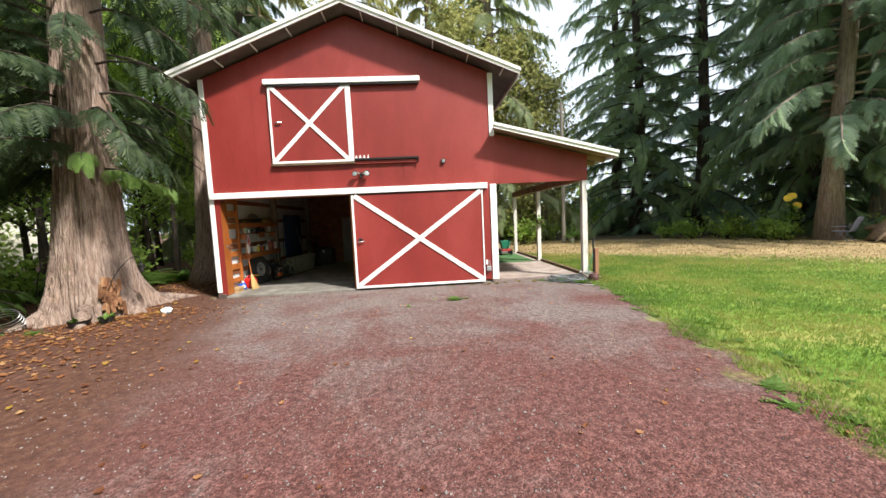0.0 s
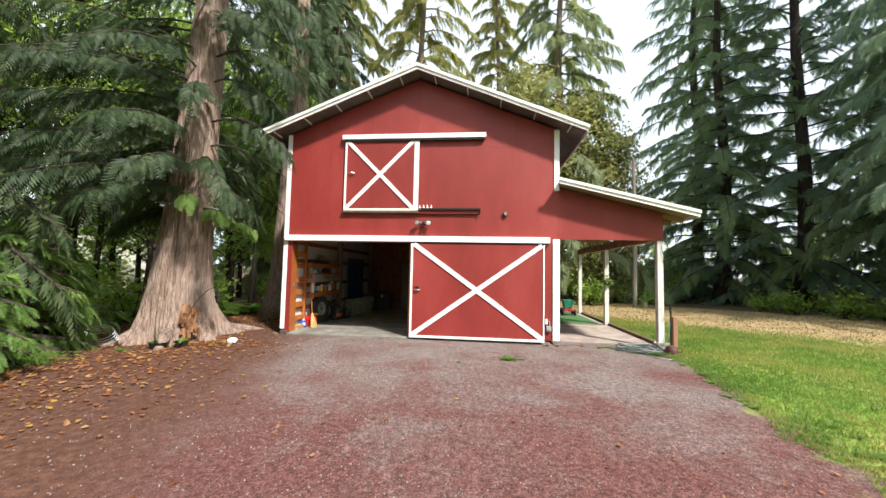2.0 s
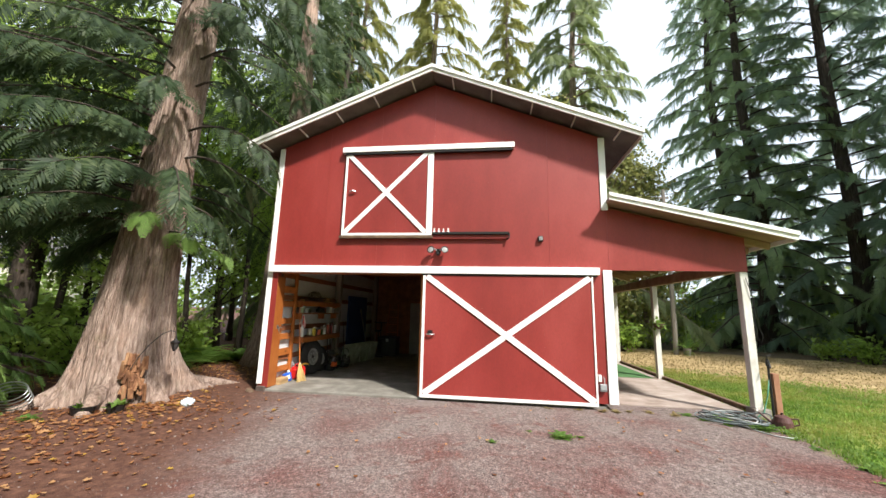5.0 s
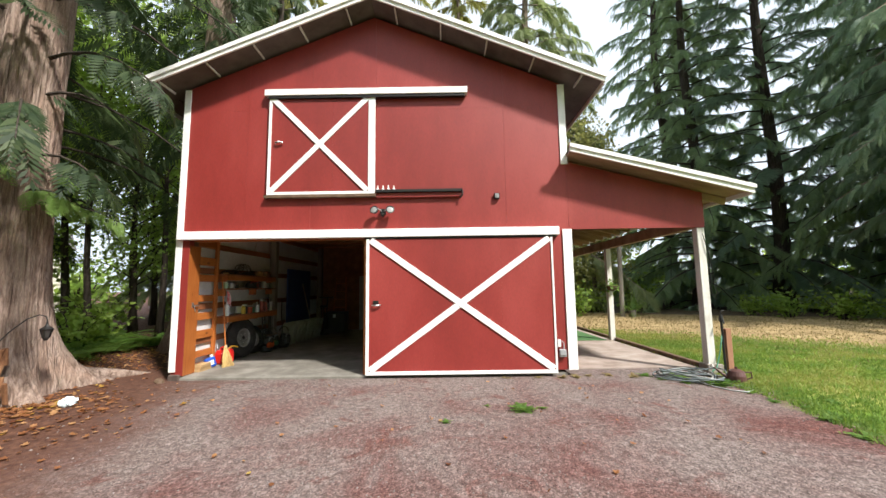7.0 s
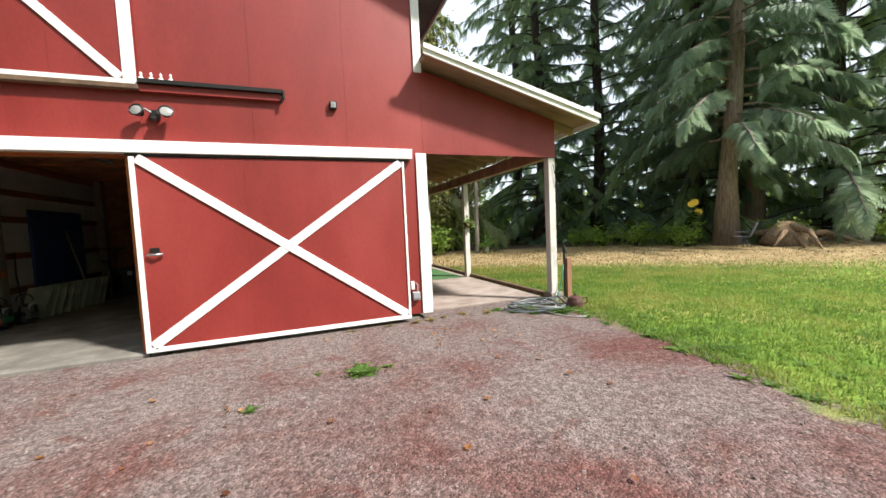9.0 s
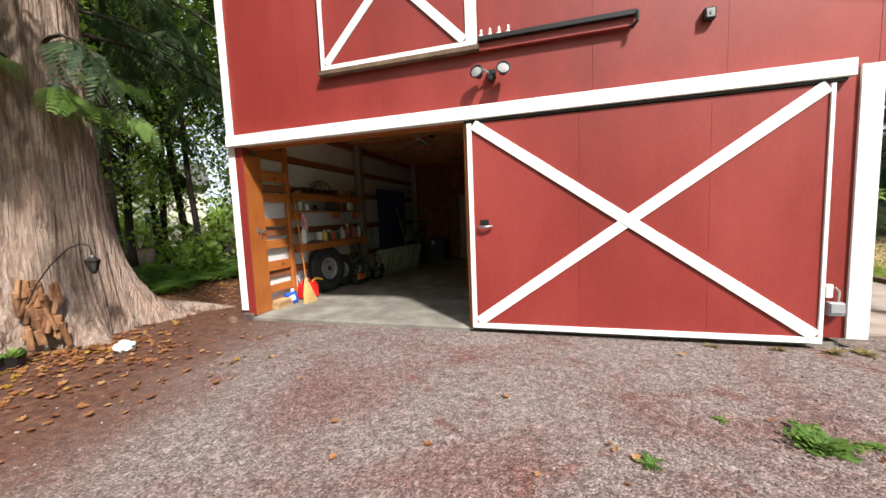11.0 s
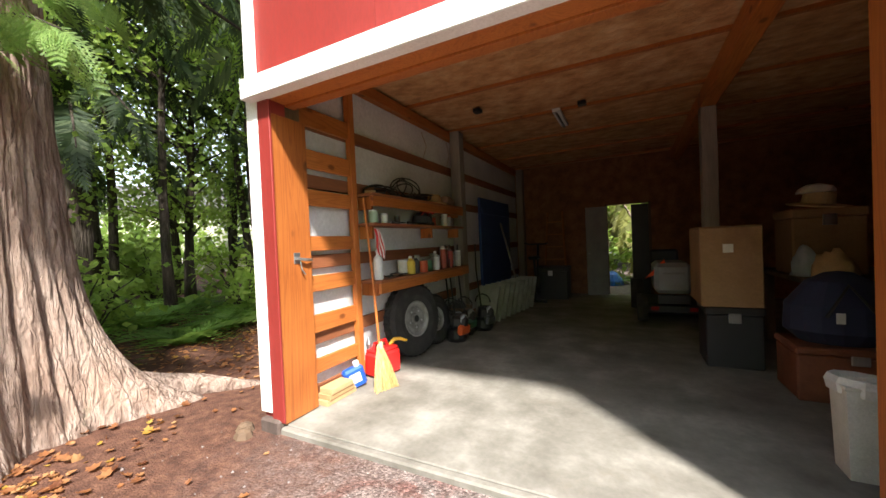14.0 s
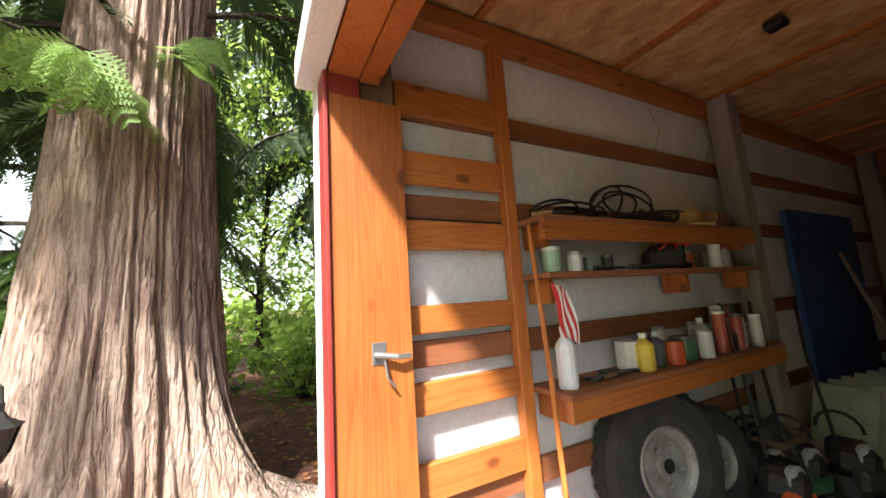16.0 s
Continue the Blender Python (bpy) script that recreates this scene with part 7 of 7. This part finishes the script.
def neighbour_house():
    siding = material("pale_siding", (0.55, 0.52, 0.44), (0.66, 0.63, 0.55), (0.72, 0.7, 0.62), 1.5, 30, rough=0.6, bump=0.1)
    t = thing("neighbour_house", (-27, 21, 0), "cream clapboard house seen through the woodland", "house")
    m = pose(-27, 21, 0, 0, 0, 52)
    w = part("wall", box((-5, 0, 0), (5, 7, 4.2), 0.0, m), siding, t)
    for k in range(23):
        part("clapboard", box((-5.02, -0.03, 0.1 + 0.18 * k), (5.02, -0.002, 0.1 + 0.18 * k + 0.165), 0.006, m), siding, w)
    bm = bmesh.new()
    vs = [bm.verts.new(m @ Vector(p)) for p in ((-5.4, -0.5, 4.2), (5.4, -0.5, 4.2), (5.4, 3.5, 6.2), (-5.4, 3.5, 6.2), (-5.4, 7.5, 4.2), (5.4, 7.5, 4.2))]
    bm.faces.new((vs[0], vs[1], vs[2], vs[3])), bm.faces.new((vs[3], vs[2], vs[5], vs[4])), bm.faces.new((vs[0], vs[3], vs[4])), bm.faces.new((vs[1], vs[5], vs[2])), bm.faces.new((vs[0], vs[4], vs[5], vs[1]))
    part("roof", bm, ROOFING, t)
    for x in (-3.2, 1.5):
        wn2 = part("window", box((x, -0.09, 1.2), (x + 1.2, -0.035, 2.5), 0.01, m), WHITE, t)
        part("pane", box((x + 0.1, -0.1, 1.3), (x + 1.1, -0.092, 2.4), 0.0, m), plain("window_dark", (0.03, 0.04, 0.05), 0.08), wn2)


neighbour_house()

# ---- ground cover ----
def lawn_edge(y):
    return 3.12 + 0.175 * y if y < 8.8 else 4.75


def grass():
    rng = np.random.default_rng(61)
    for name, mat, count, label in (("lawn_grass", GRASS, 76000, "short mown green lawn grass"), ("dry_grass", STRAW, 9000, "straw-coloured dry grass")):
        v, f = [], []
        made = 0
        while made < count:
            y = rng.uniform(-1.5, 22)
            x = lawn_edge(y) - 0.15 + 0.35 * noise.noise((y * 1.3, 3.0, 0)) * (y < 8.6) + abs(rng.normal(0, 1)) * (4.5 if mat is GRASS else 9)
            far = 0.62 * x + y + rng.normal(0, 0.8)
            if x > 19 or (mat is GRASS and far > 18) or (mat is STRAW and (far < 15.0 or far > 28)):
                continue
            made += 1
            z = ground_z(x, y)
            d = math.hypot(x - 1, y - 4)
            hgt = (0.02 + 0.04 * rng.random()) * (1.3 if x - lawn_edge(y) < 0.5 else 1.0)
            w = 0.004 + 0.0008 * d
            a = rng.random() * 6.28
            for k in range(2):
                a += 2.0
                i = len(v)
                c, s = math.cos(a), math.sin(a)
                ox, oy = x + 0.02 * rng.normal(), y + 0.02 * rng.normal()
                l = hgt * (0.3 + 0.7 * rng.random())
                v.extend([(ox - s * w, oy + c * w, z - 0.005), (ox + s * w, oy - c * w, z - 0.005), (ox + c * l, oy + s * l, z + hgt)])
                f.append((i, i + 1, i + 2))
        tagged(soup(name, v, f, mat), label, "grass", kind="stuff")


grass()


def pebbles():
    rng = np.random.default_rng(62)
    stone = material("gravel_stone", (0.09, 0.062, 0.056), (0.18, 0.145, 0.135), (0.32, 0.285, 0.27), 38, 120, rough=0.9, bump=0.2)
    base = np.array([(1, 0, 0), (-1, 0, 0), (0, 1, 0), (0, -1, 0), (0, 0, 0.7), (0, 0, -0.5)], float)
    tri = np.array([(0, 2, 4), (2, 1, 4), (1, 3, 4), (3, 0, 4), (2, 0, 5), (1, 2, 5), (3, 1, 5), (0, 3, 5)])
    mats = []
    while len(mats) < 15000:
        x, y = rng.normal(-0.3, 2.4), rng.uniform(0.2, 9.0)
        if x > lawn_edge(y) + 0.1 or x < -5.2 - 0.05 * y:
            continue
        r = 0.0035 + 0.011 * rng.random() ** 3
        mats.append(set_at(np.array((x, y, ground_z(x, y) + r * 0.15)), rng.normal(0, 1, 3), rng.normal(0, 1, 3), r * (0.8 + 0.5 * rng.random()), rng))
    v, f = scatter((base, tri), mats)
    tagged(soup("gravel", v, f, stone), "loose grey and reddish gravel stones", "gravel", kind="stuff")


pebbles()


def maple_blade():
    """An irregular lobed fallen leaf, curled along its middle."""
    rim = (0.52, 0.34, 0.45, 0.3, 0.47, 0.31, 0.36, 0.13, 0.33, 0.26, 0.44, 0.33, 0.4, 0.38)
    pts = []
    for k, r in enumerate(rim):
        a = 2 * math.pi * (k + 0.25 * math.sin(3.1 * k)) / 14
        x, y = r * math.cos(a), 0.78 * r * math.sin(a)
        pts.append((x, y, 0.05 + 0.9 * y * y + 0.35 * x * x))
    v = np.array([(0, 0, 0.02)] + pts)
    return v, np.array([(0, 1 + k, 1 + (k + 1) % 14) for k in range(14)])


def fallen_leaves():
    rng = np.random.default_rng(63)
    shape = maple_blade()
    for name, mat, count, label in (("fallen_leaves", FALLEN, 5000, "brown and orange fallen maple leaves"), ("yellow_leaves", YELLOWLEAF, 420, "yellow fallen leaves")):
        mats = []
        while len(mats) < count:
            pick = rng.random()
            if pick < 0.42:
                x, y = rng.normal(-6.4, 1.1), rng.uniform(1.0, 8.0)
            elif pick < 0.48:
                x, y = rng.normal(-5.95, 0.35), rng.normal(7.65, 0.4)
            elif pick < 0.88:
                x, y = rng.normal(-8.2, 1.6), rng.normal(11.6, 1.9)
            else:
                x, y = rng.uniform(-5, 3.6), rng.uniform(0, 8.7)
                if rng.random() < 0.75:
                    continue
            if (x > -5.3 and y > 8.8) or math.hypot(x + 7.08, y - 7.92) < 0.8:
                continue
            s = (0.045 + 0.075 * rng.random()) * (0.75 if pick >= 0.88 else 1.0)
            mats.append(set_at(np.array((x, y, ground_z(x, y) + 0.004 + 0.02 * rng.random())), np.array((rng.normal(), rng.normal(), 0.12 * rng.normal())), np.array((0.25 * rng.normal(), 0.25 * rng.normal(), 1.0)), s, rng))
        v, f = scatter(shape, mats)
        tagged(soup(name, v, f, mat), label, "leaves", kind="stuff")


fallen_leaves()


def weed(name, x, y, r, leaves, seed, label, mat=FERN):
    rng = np.random.default_rng(seed)
    t = thing(name, (x, y, ground_z(x, y)), label, "weed")
    mats = []
    for i in range(leaves):
        a = i * 2.4
        p = np.array((x, y, ground_z(x, y) + 0.005)) + rng.normal(0, 0.12, 3) * r * np.array((1, 1, 0.1))
        mats.append(set_at(p, np.array((math.cos(a), math.sin(a), 0.1 + 0.8 * rng.random())), np.array((0, 0, 1.0)), r * (0.5 + 0.5 * rng.random()), rng))
    v, f = scatter(frond_shape(5, 0.2, 0.3, 0.5), mats)
    soup("leaves", v, f, mat, t)


weed("weed", 0.82, 7.26, 0.2, 46, 1, "leafy green weed growing in the gravel")
weed("weed", -0.16, 6.88, 0.1, 18, 2, "small green weed in the gravel")
weed("weed", 0.4, 7.45, 0.07, 8, 3, "tiny reddish-green weed in the gravel")
weed("weed", 1.1, 7.3, 0.1, 12, 9, "small green weed in the gravel")
weed("weed", -7.0, 6.45, 0.22, 22, 4, "green weed beside the cedar roots")
weed("weed", 3.75, 8.75, 0.24, 26, 5, "grassy weed under the coiled hose")
weed("weed", 4.1, 8.3, 0.26, 30, 6, "grassy weed under the coiled hose")
weed("weed", 3.3, 8.95, 0.16, 14, 7, "yellowing weed beside the hose")
weed("weed", 3.45, 2.7, 0.2, 22, 8, "patch of green weed beside the drive")

re_ = random.Random(91)
for k in range(52):
    y = 0.6 + 0.152 * k + re_.uniform(-0.1, 0.1)
    weed("weed", lawn_edge(y) + re_.uniform(-0.3, 0.65), y, re_.uniform(0.08, 0.17), 16, 20 + k, "low green clover weed at the lawn edge")
for k, (x, y) in enumerate(((1.45, 8.9), (1.85, 8.88), (2.1, 8.9), (2.35, 8.97), (2.7, 9.0), (3.1, 8.9), (0.9, 8.9), (4.3, 8.7))):
    weed("dry_weed", x, y, 0.1 + 0.02 * (k % 3), 16, 60 + k, "brown dried weed along the barn wall", STRAW)
for k, (x, y) in enumerate(((3.7, 8.45), (4.0, 8.95), (3.5, 8.7), (4.35, 8.1))):
    weed("weed", x, y, 0.15, 20, 80 + k, "grassy green weed round the hose")
